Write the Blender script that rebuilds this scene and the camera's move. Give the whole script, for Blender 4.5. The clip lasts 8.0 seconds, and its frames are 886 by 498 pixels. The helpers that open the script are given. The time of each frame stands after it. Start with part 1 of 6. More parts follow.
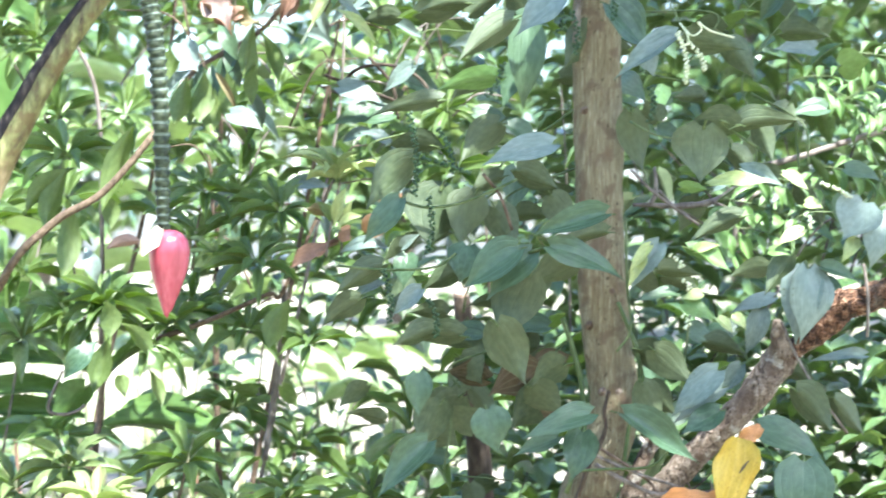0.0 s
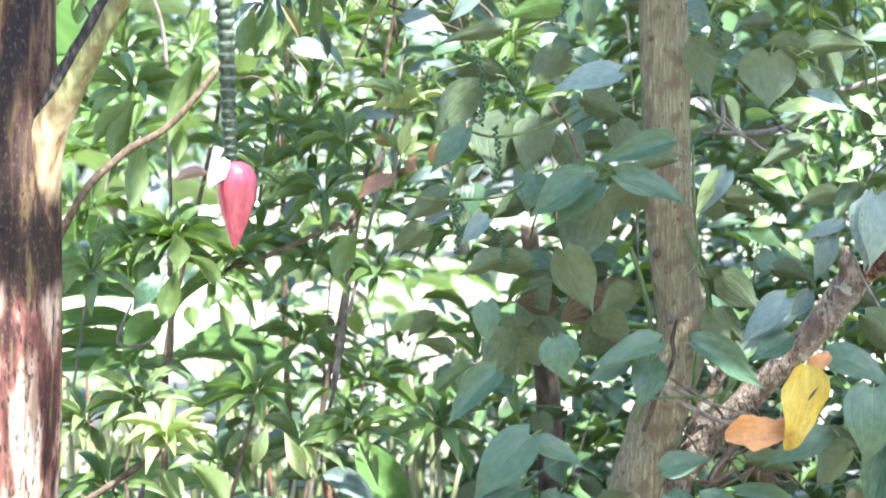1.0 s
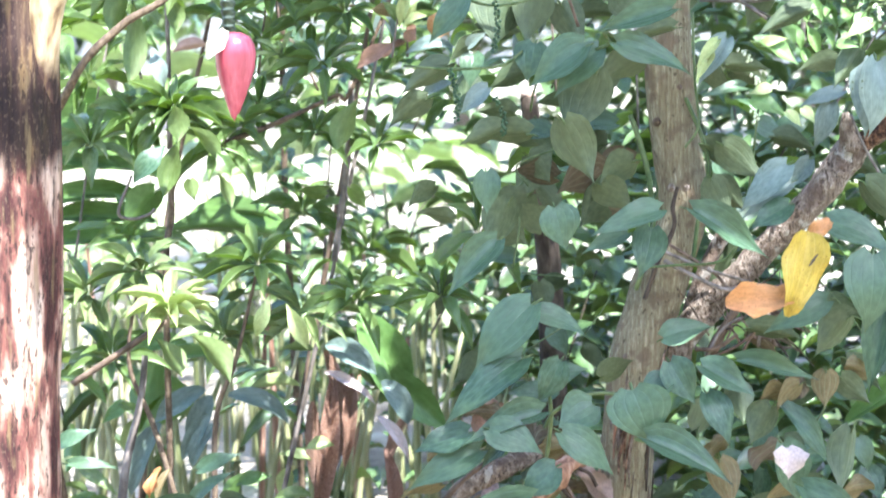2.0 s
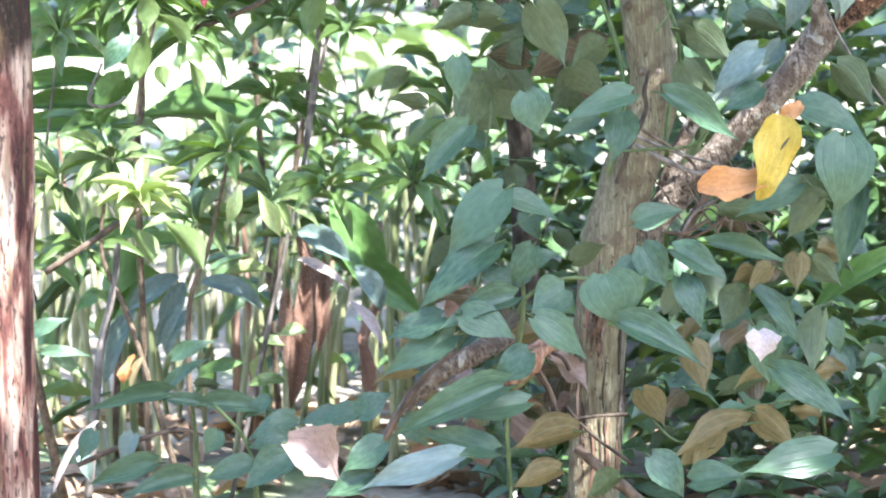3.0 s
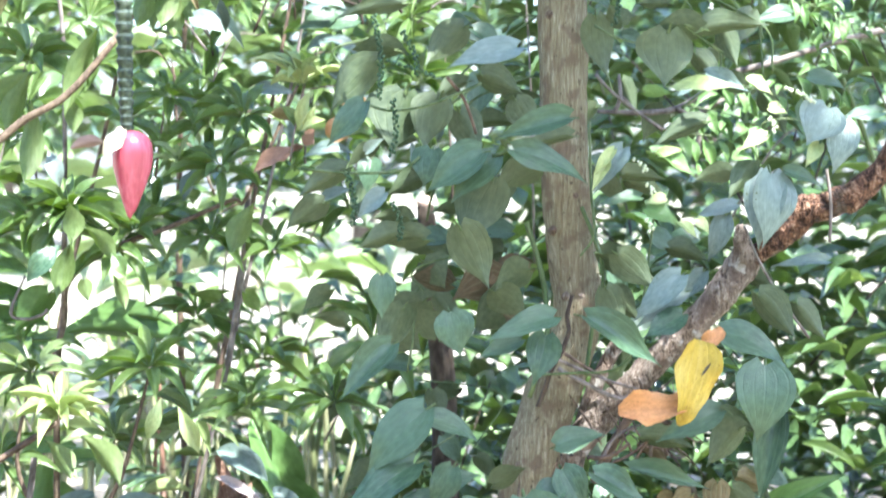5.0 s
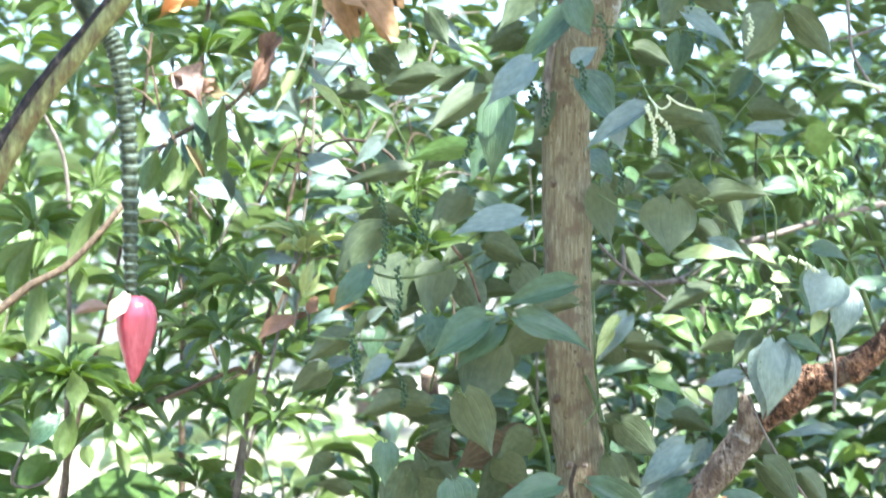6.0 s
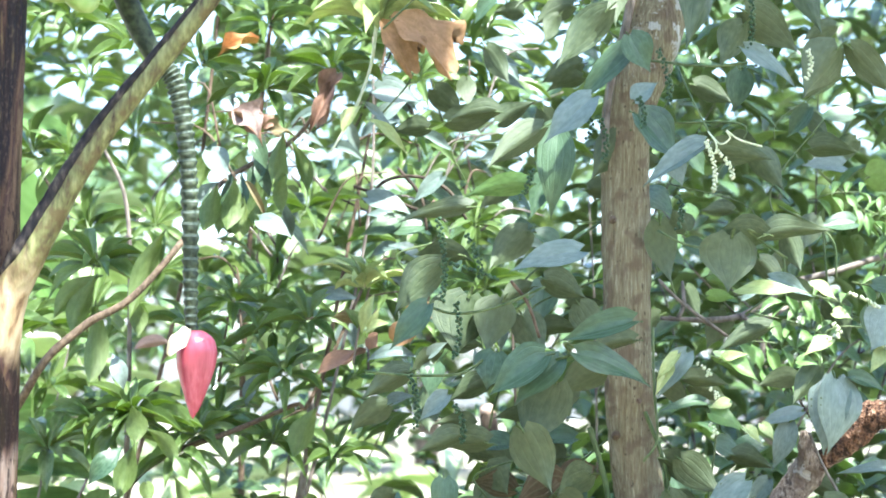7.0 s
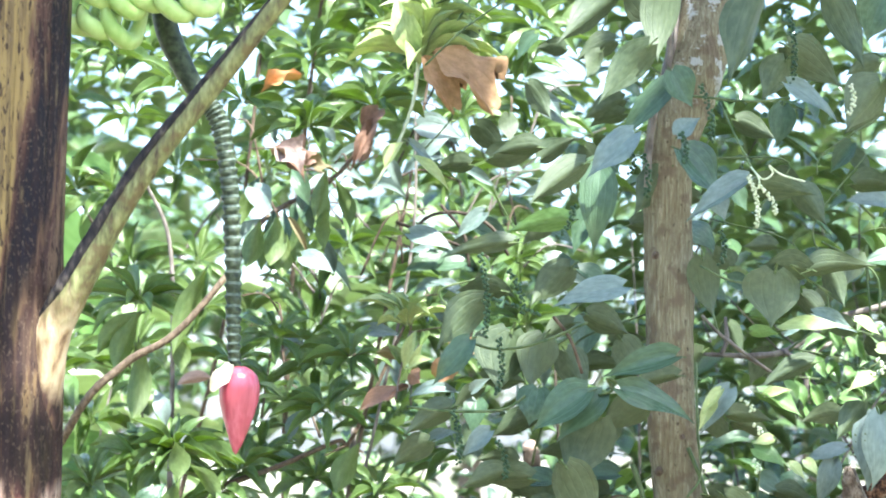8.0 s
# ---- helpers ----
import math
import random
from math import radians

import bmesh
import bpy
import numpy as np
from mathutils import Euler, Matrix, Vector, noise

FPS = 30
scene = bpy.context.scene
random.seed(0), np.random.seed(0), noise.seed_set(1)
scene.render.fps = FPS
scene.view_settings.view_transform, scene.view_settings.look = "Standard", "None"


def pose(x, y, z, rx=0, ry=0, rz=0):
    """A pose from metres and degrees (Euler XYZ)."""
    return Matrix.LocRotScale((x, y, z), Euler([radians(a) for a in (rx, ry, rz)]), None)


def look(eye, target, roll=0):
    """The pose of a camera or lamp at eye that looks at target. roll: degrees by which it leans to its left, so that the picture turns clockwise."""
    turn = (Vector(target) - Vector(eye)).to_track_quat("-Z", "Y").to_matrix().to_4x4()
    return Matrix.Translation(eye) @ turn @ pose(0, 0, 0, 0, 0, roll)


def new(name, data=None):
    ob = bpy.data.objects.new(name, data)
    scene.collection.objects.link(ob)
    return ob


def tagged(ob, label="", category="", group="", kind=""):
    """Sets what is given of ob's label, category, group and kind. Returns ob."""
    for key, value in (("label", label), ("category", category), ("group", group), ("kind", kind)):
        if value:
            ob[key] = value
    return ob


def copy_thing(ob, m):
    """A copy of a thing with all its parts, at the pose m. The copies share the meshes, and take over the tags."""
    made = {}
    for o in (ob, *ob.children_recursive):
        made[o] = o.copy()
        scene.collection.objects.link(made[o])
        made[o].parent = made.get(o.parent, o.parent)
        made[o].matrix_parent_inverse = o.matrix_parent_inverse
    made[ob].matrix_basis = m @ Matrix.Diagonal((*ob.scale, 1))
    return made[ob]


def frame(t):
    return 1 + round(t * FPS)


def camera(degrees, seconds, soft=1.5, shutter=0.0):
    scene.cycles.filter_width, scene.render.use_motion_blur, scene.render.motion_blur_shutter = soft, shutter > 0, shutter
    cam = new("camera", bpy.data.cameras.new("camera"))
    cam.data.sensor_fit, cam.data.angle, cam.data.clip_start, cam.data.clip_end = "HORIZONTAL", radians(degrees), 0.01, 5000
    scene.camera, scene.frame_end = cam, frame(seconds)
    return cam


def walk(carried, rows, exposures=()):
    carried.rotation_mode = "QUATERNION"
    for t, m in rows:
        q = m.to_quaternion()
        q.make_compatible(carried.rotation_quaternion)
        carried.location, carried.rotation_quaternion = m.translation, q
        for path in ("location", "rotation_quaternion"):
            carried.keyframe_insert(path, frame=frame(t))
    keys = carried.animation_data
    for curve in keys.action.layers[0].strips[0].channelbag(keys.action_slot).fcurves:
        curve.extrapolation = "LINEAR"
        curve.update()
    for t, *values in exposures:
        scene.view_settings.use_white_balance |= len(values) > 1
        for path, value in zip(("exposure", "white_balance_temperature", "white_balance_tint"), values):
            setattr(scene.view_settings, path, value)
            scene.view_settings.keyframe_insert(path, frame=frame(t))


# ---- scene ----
# ---- camera: held by hand, it turns and sinks a little ----
cam = camera(20.0, 8.0, soft=1.75, shutter=0.4)
cam.data.dof.use_dof, cam.data.dof.focus_distance, cam.data.dof.aperture_fstop = True, 5.75, 5.4
# seconds, turn to the right, tilt up, lean (degrees), rise of the eye (metres)
PATH = [
    (0.0, 1.861, 0.065, -0.470, 0.044),
    (0.5, 0.474, -0.510, -0.331, 0.040),
    (1.0, 0.340, -1.475, 0.009, 0.037),
    (1.5, 0.000, -2.829, 0.000, 0.033),
    (2.0, 0.320, -4.398, 0.463, 0.032),
    (2.2, 0.158, -4.917, 0.526, 0.031),
    (3.3, 1.340, -7.356, 0.678, 0.040),
    (3.5, 1.424, -6.441, 0.359, 0.038),
    (4.0, 1.648, -5.374, 0.461, 0.028),
    (4.5, 2.383, -3.756, -0.341, 0.012),
    (4.7, 2.664, -2.841, -0.638, 0.003),
    (5.8, 2.656, 1.741, -0.794, -0.046),
    (6.0, 2.567, 2.645, -0.990, -0.052),
    (6.5, 1.122, 3.313, -0.806, -0.060),
    (7.0, 1.198, 3.567, -1.098, -0.066),
    (7.5, 0.929, 3.958, -1.070, -0.070),
    (8.0, 0.214, 4.423, -1.087, -0.072),
]

walk(cam, [(t, pose(0, 0, 1.55 + rise, 0, 0, -turn) @ pose(0, 0, 0, 90 + tilt) @ pose(0, 0, 0, 0, 0, -lean)) for t, turn, tilt, lean, rise in PATH],
     exposures=[(0.0, 2.38, 5680, 13), (1.0, 2.46, 5620, 15), (2.0, 2.55, 5540, 18), (4.5, 2.53, 5540, 18), (6.0, 2.36, 5650, 13), (8.0, 2.30, 5680, 13)])

# ---- light: high sun broken by the crown overhead, open sky ----
SUN = Vector((0.30, -0.42, 0.86)).normalized()
world = bpy.data.worlds.new("daylight")
scene.world = world
world.use_nodes = True
sky = world.node_tree.nodes.new("ShaderNodeTexSky")
sky.sky_type, sky.sun_disc = "NISHITA", False
sky.sun_elevation, sky.sun_rotation = math.asin(SUN.z), math.atan2(SUN.x, SUN.y)
sky.air_density, sky.dust_density = 1.0, 2.0
world.node_tree.links.new(sky.outputs[0], world.node_tree.nodes["Background"].inputs[0])
world.node_tree.nodes["Background"].inputs[1].default_value = 0.15
sun = new("sun", bpy.data.lights.new("sun", "SUN"))
sun.data.energy, sun.data.angle, sun.data.color = 5.0, radians(0.6), (1.0, 0.94, 0.84)
sun.matrix_world = look(SUN * 30, (0, 0, 0))


# ---- materials ----
def nodes_of(name):
    m = bpy.data.materials.new(name)
    m.use_nodes = True
    t = m.node_tree
    return m, t, t.nodes["Principled BSDF"], t.nodes["Material Output"]


def add(t, kind, **values):
    n = t.nodes.new(kind)
    for key, value in values.items():
        n.inputs[key].default_value = value
    return n


def ramp(t, fac, stops):
    n = t.nodes.new("ShaderNodeValToRGB")
    e = n.color_ramp.elements
    while len(e) < len(stops):
        e.new(0.5)
    for el, (pos, col) in zip(e, stops):
        el.position, el.color = pos, (*col, 1) if len(col) == 3 else col
    t.links.new(fac, n.inputs[0])
    return n.outputs[0]


def mix(t, fac, a, b, blend="MIX"):
    n = t.nodes.new("ShaderNodeMix")
    n.data_type, n.blend_type = "RGBA", blend
    for sock, val in ((n.inputs[0], fac), (n.inputs[6], a), (n.inputs[7], b)):
        if isinstance(val, (int, float)):
            sock.default_value = val
        elif isinstance(val, tuple):
            sock.default_value = (*val, 1)
        else:
            t.links.new(val, sock)
    return n.outputs[2]


def math_node(t, op, a, b=0.0):
    n = t.nodes.new("ShaderNodeMath")
    n.operation = op
    for sock, val in ((n.inputs[0], a), (n.inputs[1], b)):
        if isinstance(val, (int, float)):
            sock.default_value = val
        else:
            t.links.new(val, sock)
    return n.outputs[0]


def noise_tex(t, scale, detail=3.0, stretch=None, source="Object"):
    co = t.nodes.new("ShaderNodeTexCoord")
    n = add(t, "ShaderNodeTexNoise", Scale=scale, Detail=detail)
    if stretch:
        mp = t.nodes.new("ShaderNodeMapping")
        mp.inputs["Scale"].default_value = stretch
        t.links.new(co.outputs[source], mp.inputs[0])
        t.links.new(mp.outputs[0], n.inputs["Vector"])
    else:
        t.links.new(co.outputs[source], n.inputs["Vector"])
    return n.outputs["Fac"]


def bump(t, bsdf, height, strength=0.4, distance=0.002):
    n = add(t, "ShaderNodeBump", Strength=strength, Distance=distance)
    t.links.new(height, n.inputs["Height"])
    t.links.new(n.outputs[0], bsdf.inputs["Normal"])


def leaf_material(name, dark, light, rough, glow, veins="palmate", vein_tint=(0.30, 0.38, 0.20), islands=False, spots=None, spec=0.5, vein=0.32):
    """A leaf's face: two greens by leaf, blotches, veins along the blade, and light that shines through."""
    m, t, b, out = nodes_of(name)
    if islands:
        who = t.nodes.new("ShaderNodeNewGeometry").outputs["Random Per Island"]
    else:
        who = t.nodes.new("ShaderNodeObjectInfo").outputs["Random"]
    uv = t.nodes.new("ShaderNodeUVMap")
    sep = t.nodes.new("ShaderNodeSeparateXYZ")
    t.links.new(uv.outputs[0], sep.inputs[0])
    across = math_node(t, "ABSOLUTE", math_node(t, "SUBTRACT", sep.outputs[0], 0.5))
    if veins == "palmate":
        wave = math_node(t, "ABSOLUTE", math_node(t, "SINE", math_node(t, "MULTIPLY", across, 3.14159 / 0.19)))
        line = ramp(t, wave, [(0.0, (1, 1, 1)), (0.2, (0.35, 0.35, 0.35)), (0.5, (0, 0, 0))])
    else:
        side = math_node(t, "SUBTRACT", sep.outputs[1], math_node(t, "MULTIPLY", across, 0.35))
        wave = math_node(t, "ABSOLUTE", math_node(t, "SINE", math_node(t, "MULTIPLY", side, 3.14159 * 13)))
        fine = ramp(t, wave, [(0.0, (0.45, 0.45, 0.45)), (0.25, (0, 0, 0))])
        mid = ramp(t, across, [(0.0, (1, 1, 1)), (0.035, (0.6, 0.6, 0.6)), (0.07, (0, 0, 0))])
        line = mix(t, 1.0, fine, mid, "ADD")
    blotch = noise_tex(t, 9.0, 3.0, source="UV" if islands else "Object")
    col = mix(t, who, dark, light)
    col = mix(t, ramp(t, blotch, [(0.35, (0, 0, 0)), (0.7, (0.6, 0.6, 0.6))]), col, tuple(min(1, c * 1.5 + 0.01) for c in light))
    col = mix(t, math_node(t, "MULTIPLY", line, vein), col, vein_tint)
    if spots:
        sp = noise_tex(t, 38.0, 2.0, source="Object")
        col = mix(t, ramp(t, sp, [(0.62, (0, 0, 0)), (0.7, (0.8, 0.8, 0.8))]), col, spots)
    t.links.new(col, b.inputs["Base Color"])
    b.inputs["Roughness"].default_value = rough
    b.inputs["Specular IOR Level"].default_value = spec
    bump(t, b, math_node(t, "ADD", math_node(t, "MULTIPLY", line, -0.8), math_node(t, "MULTIPLY", noise_tex(t, 30.0, 2.0), 0.8)), 0.32, 0.0035)
    tr = t.nodes.new("ShaderNodeBsdfTranslucent")
    t.links.new(mix(t, 0.45, col, (0.45, 0.62, 0.08), "MIX"), tr.inputs[0])
    sh = t.nodes.new("ShaderNodeMixShader")
    sh.inputs[0].default_value = glow
    t.links.new(b.outputs[0], sh.inputs[1])
    t.links.new(tr.outputs[0], sh.inputs[2])
    t.links.new(sh.outputs[0], out.inputs[0])
    return m


def rough_material(name, stops, scale=12.0, stretch=(1, 1, 0.12), rough=0.8, relief=0.006, fine=60.0, patches=None, patch_scale=6.0, contrast=1.8, spec=0.22, pits=0.0, lichen=None, lichen_from=0.0):
    """Bark, dry stems and soil: streaks at two scales, relief, and lichen or scars as patches."""
    m, t, b, out = nodes_of(name)
    big = noise_tex(t, scale, 5.0, stretch)
    small = noise_tex(t, fine, 4.0, stretch)
    both = math_node(t, "ADD", math_node(t, "MULTIPLY", big, 0.65), math_node(t, "MULTIPLY", small, 0.35))
    both = math_node(t, "ADD", math_node(t, "MULTIPLY", math_node(t, "SUBTRACT", both, 0.5), contrast), 0.5)
    col = ramp(t, both, stops)
    if pits:
        col = mix(t, ramp(t, noise_tex(t, pits, 2.0, (1, 1, 0.6)), [(0.63, (0, 0, 0)), (0.7, (0.8, 0.8, 0.8))]), col, tuple(c * 0.8 for c in stops[0][1]))
    if patches:
        p = noise_tex(t, patch_scale, 4.0)
        col = mix(t, ramp(t, p, [(0.53, (0, 0, 0)), (0.62, (0.85, 0.85, 0.85))]), col, patches)
    if lichen:
        sp = math_node(t, "ADD", math_node(t, "MULTIPLY", noise_tex(t, 24.0, 1.0), 0.8), math_node(t, "MULTIPLY", noise_tex(t, 140.0, 2.0), 0.2))
        spot = ramp(t, sp, [(0.57 if lichen_from else 0.63, (0, 0, 0)), (0.60 if lichen_from else 0.655, (0.85, 0.85, 0.85))])
        if lichen_from:
            co = t.nodes.new("ShaderNodeTexCoord")
            sep = t.nodes.new("ShaderNodeSeparateXYZ")
            t.links.new(co.outputs["Object"], sep.inputs[0])
            spot = mix(t, ramp(t, math_node(t, "SUBTRACT", sep.outputs[2], lichen_from), [(0.0, (0, 0, 0)), (0.12, (1, 1, 1))]), (0, 0, 0), spot)
        col = mix(t, spot, col, lichen)
    t.links.new(col, b.inputs["Base Color"])
    b.inputs["Roughness"].default_value = rough
    b.inputs["Specular IOR Level"].default_value = spec
    bump(t, b, both, 0.9, relief)
    return m


PEPPER_TOP = leaf_material("pepper leaf top", (0.028, 0.063, 0.030), (0.060, 0.106, 0.050), 0.30, 0.08, vein_tint=(0.095, 0.150, 0.085), spec=0.40, vein=0.34)
PEPPER_BACK = leaf_material("pepper leaf underside", (0.037, 0.063, 0.023), (0.064, 0.09, 0.036), 0.55, 0.07, vein_tint=(0.10, 0.12, 0.05), vein=0.16)
# grey-green paled in its colour to stand for sky reflected on glossy leaves
PALE_TOP = leaf_material("leaf paled with sky sheen", (0.095, 0.145, 0.115), (0.15, 0.20, 0.16), 0.42, 0.12, vein_tint=(0.18, 0.24, 0.18), spec=0.5, vein=0.2)
SHRUB_TOP = leaf_material("shrub leaf top", (0.075, 0.14, 0.036), (0.15, 0.225, 0.066), 0.24, 0.46, "feather", vein_tint=(0.24, 0.34, 0.15), spec=0.7, vein=0.4)
SHRUB_BACK = leaf_material("shrub leaf underside", (0.10, 0.16, 0.04), (0.17, 0.23, 0.07), 0.5, 0.5, "feather", vein_tint=(0.14, 0.2, 0.08))
# young leaves, and leaves whose sunlit look is put into a pale colour
YOUNG_LIT_TOP = leaf_material("young or sun-paled leaf", (0.26, 0.34, 0.12), (0.38, 0.44, 0.18), 0.35, 0.3, "feather", vein_tint=(0.45, 0.5, 0.2))
WILD_TOP = leaf_material("thicket leaf top", (0.045, 0.095, 0.034), (0.10, 0.165, 0.058), 0.2, 0.28, "feather", islands=True, vein_tint=(0.1, 0.2, 0.07), spec=0.9)
WILD_BACK = leaf_material("thicket leaf underside", (0.08, 0.135, 0.04), (0.13, 0.19, 0.065), 0.5, 0.36, "feather", islands=True)
# paler thicket leaf: bright sun on the far foliage is put into its colour
GLADE_LIT = leaf_material("glade leaf with sunlight in its colour", (0.20, 0.30, 0.12), (0.34, 0.42, 0.22), 0.35, 0.35, "feather", islands=True)
BLADE = leaf_material("broad blade", (0.075, 0.16, 0.035), (0.13, 0.225, 0.06), 0.33, 0.30, "feather", vein_tint=(0.14, 0.26, 0.07))
YELLOW_LEAF = leaf_material("yellowed leaf", (0.40, 0.30, 0.035), (0.46, 0.34, 0.045), 0.55, 0.2, vein_tint=(0.7, 0.55, 0.15), spots=(0.22, 0.10, 0.02))
ORANGE_LEAF = leaf_material("dry orange leaf", (0.42, 0.20, 0.07), (0.52, 0.26, 0.095), 0.7, 0.25, vein_tint=(0.35, 0.12, 0.03), spots=(0.16, 0.06, 0.02))
AMBER_LEAF = leaf_material("tan-orange dry leaf", (0.30, 0.17, 0.075), (0.40, 0.24, 0.115), 0.7, 0.3, vein_tint=(0.28, 0.13, 0.05), spots=(0.2, 0.09, 0.035))
BROWN_LEAF = leaf_material("dry brown leaf", (0.13, 0.075, 0.045), (0.22, 0.13, 0.08), 0.8, 0.12, vein_tint=(0.2, 0.1, 0.05), spots=(0.1, 0.05, 0.03))
MAUVE_LEAF = leaf_material("crumpled mauve-brown leaf", (0.18, 0.13, 0.105), (0.26, 0.195, 0.16), 0.8, 0.12, vein_tint=(0.2, 0.13, 0.1), spots=(0.1, 0.06, 0.045))
DULL_LEAF = leaf_material("withered olive leaf", (0.055, 0.045, 0.022), (0.10, 0.075, 0.04), 0.75, 0.08)
TAN_LEAF = leaf_material("yellow-brown pepper leaf", (0.11, 0.09, 0.036), (0.16, 0.125, 0.05), 0.65, 0.2)
MID_TOP = leaf_material("light shrub leaf", (0.11, 0.17, 0.055), (0.2, 0.255, 0.10), 0.27, 0.36, "feather", vein_tint=(0.3, 0.36, 0.14))
CUT_WOOD = rough_material("peach sawn wood", [(0.3, (0.42, 0.29, 0.21)), (0.7, (0.55, 0.41, 0.32))], 30.0, (1, 1, 1), 0.8, 0.001)
LITTER = leaf_material("fallen leaf", (0.14, 0.08, 0.04), (0.36, 0.24, 0.14), 0.85, 0.1, islands=True)
GREY_LEAF = leaf_material("bleached dry leaf", (0.40, 0.34, 0.31), (0.46, 0.40, 0.36), 0.8, 0.15, vein_tint=(0.5, 0.42, 0.38))
CREAM_LEAF = leaf_material("cream bract lining", (0.36, 0.34, 0.22), (0.44, 0.41, 0.28), 0.6, 0.15, vein_tint=(0.4, 0.36, 0.22))
BARK = rough_material("tan bark", [(0.14, (0.075, 0.056, 0.03)), (0.36, (0.17, 0.14, 0.078)), (0.60, (0.25, 0.228, 0.135)), (0.86, (0.46, 0.42, 0.29))],
                      150.0, (1, 1, 0.10), 0.9, 0.012, 480.0, (0.15, 0.115, 0.07), 22.0, 1.5, pits=85.0, lichen=(0.45, 0.46, 0.40), lichen_from=2.25)
LIMB_BARK = rough_material("grey brown bark", [(0.15, (0.05, 0.036, 0.024)), (0.40, (0.18, 0.14, 0.098)), (0.65, (0.29, 0.24, 0.175)), (0.9, (0.45, 0.39, 0.30))], 90.0, (1, 1, 0.6), 0.88, 0.014, 260.0, (0.13, 0.095, 0.065), 16.0, 2.2, pits=95.0, lichen=(0.40, 0.38, 0.31))
TORN_BARK = rough_material("torn orange bark", [(0.2, (0.03, 0.019, 0.013)), (0.42, (0.105, 0.058, 0.034)), (0.62, (0.21, 0.115, 0.062)), (0.88, (0.40, 0.27, 0.17))], 45.0, (1, 1, 1), 0.85, 0.02, 170.0, (0.17, 0.145, 0.11), 13.0, 2.8, pits=110.0)
DARK_BARK = rough_material("dark wet bark", [(0.2, (0.02, 0.015, 0.01)), (0.5, (0.055, 0.042, 0.028)), (0.85, (0.12, 0.095, 0.065))], 30.0, (1, 1, 0.4), 0.8, 0.008)
TWIG = rough_material("brown twig", [(0.3, (0.055, 0.04, 0.025)), (0.7, (0.18, 0.13, 0.085))], 40.0, (1, 1, 0.5), 0.75, 0.002)
GREY_TWIG = rough_material("grey twig", [(0.3, (0.09, 0.078, 0.06)), (0.7, (0.24, 0.21, 0.17))], 40.0, (1, 1, 0.5), 0.8, 0.002)
SHRUB_STEM = rough_material("tan shrub stem", [(0.3, (0.07, 0.050, 0.030)), (0.7, (0.17, 0.128, 0.080))], 90.0, (1, 1, 0.6), 0.75, 0.003, 220.0)
GREEN_STEM = rough_material("green stem", [(0.3, (0.05, 0.085, 0.025)), (0.7, (0.13, 0.17, 0.065))], 30.0, (1, 1, 0.4), 0.5, 0.001)


def sheath_material():
    """Old banana sheaths: slanting zones of yellow-green, black, brown and papery skin, its lower part paled for the
    sun on it, with streaks and flecks.
    """
    m, t, bs, out = nodes_of("banana sheath")
    co = t.nodes.new("ShaderNodeTexCoord")
    sep = t.nodes.new("ShaderNodeSeparateXYZ")
    t.links.new(co.outputs["Object"], sep.inputs[0])
    u = math_node(t, "MULTIPLY", math_node(t, "SUBTRACT", sep.outputs[0], (-0.932, 5.300, 1.924)[0]), 1 / 0.1475)
    slant = math_node(t, "MULTIPLY", math_node(t, "SUBTRACT", 2.2, sep.outputs[2]), 0.8)
    wob = math_node(t, "MULTIPLY", math_node(t, "SUBTRACT", noise_tex(t, 16.0, 6.0, (1, 1, 0.16)), 0.5), 0.95)
    zone = math_node(t, "MULTIPLY", math_node(t, "ADD", math_node(t, "ADD", u, slant), wob), 0.5)
    col = ramp(t, zone, [(0.0, (0.09, 0.055, 0.035)), (0.10, (0.20, 0.145, 0.055)), (0.24, (0.24, 0.175, 0.065)), (0.28, (0.09, 0.05, 0.033)), (0.31, (0.035, 0.02, 0.016)), (0.34, (0.012, 0.011, 0.013)),
                         (0.50, (0.016, 0.013, 0.016)), (0.545, (0.12, 0.075, 0.045)), (0.57, (0.06, 0.034, 0.028)), (0.64, (0.15, 0.10, 0.06)), (0.70, (0.035, 0.02, 0.017)), (0.76, (0.13, 0.10, 0.04)), (0.82, (0.04, 0.022, 0.02)), (0.95, (0.075, 0.042, 0.032))])
    rot = math_node(t, "ADD", sep.outputs[2], math_node(t, "MULTIPLY", noise_tex(t, 14.0, 4.0, (1, 1, 0.4)), 0.3))
    rotten = ramp(t, noise_tex(t, 26.0, 4.0, (1, 1, 0.28)), [(0.36, (0.008, 0.006, 0.006)), (0.52, (0.035, 0.020, 0.015)), (0.62, (0.13, 0.088, 0.038)), (0.74, (0.20, 0.145, 0.06))])
    col = mix(t, ramp(t, math_node(t, "MULTIPLY", rot, 0.4), [(0.68, (0.85, 0.85, 0.85)), (0.80, (0, 0, 0))]), col, rotten)
    # below this height the papery skin is lightened to stand for sun patches
    torn = math_node(t, "ADD", sep.outputs[2], math_node(t, "MULTIPLY", noise_tex(t, 20.0, 4.0, (1, 1, 0.35)), 0.22))
    sunlit_paper = ramp(t, noise_tex(t, 18.0, 5.0, (1, 1, 0.3)), [(0.38, (0.045, 0.018, 0.016)), (0.47, (0.15, 0.065, 0.048)), (0.56, (0.40, 0.28, 0.20)), (0.70, (0.52, 0.44, 0.34))])
    col = mix(t, ramp(t, math_node(t, "MULTIPLY", torn, 0.5), [(0.725, (1, 1, 1)), (0.755, (0, 0, 0))]), col, sunlit_paper)
    streak = noise_tex(t, 75.0, 6.0, (1, 1, 0.05))
    col = mix(t, ramp(t, streak, [(0.38, (0.55, 0.55, 0.55)), (0.52, (0, 0, 0))]), col, (0.028, 0.018, 0.016))
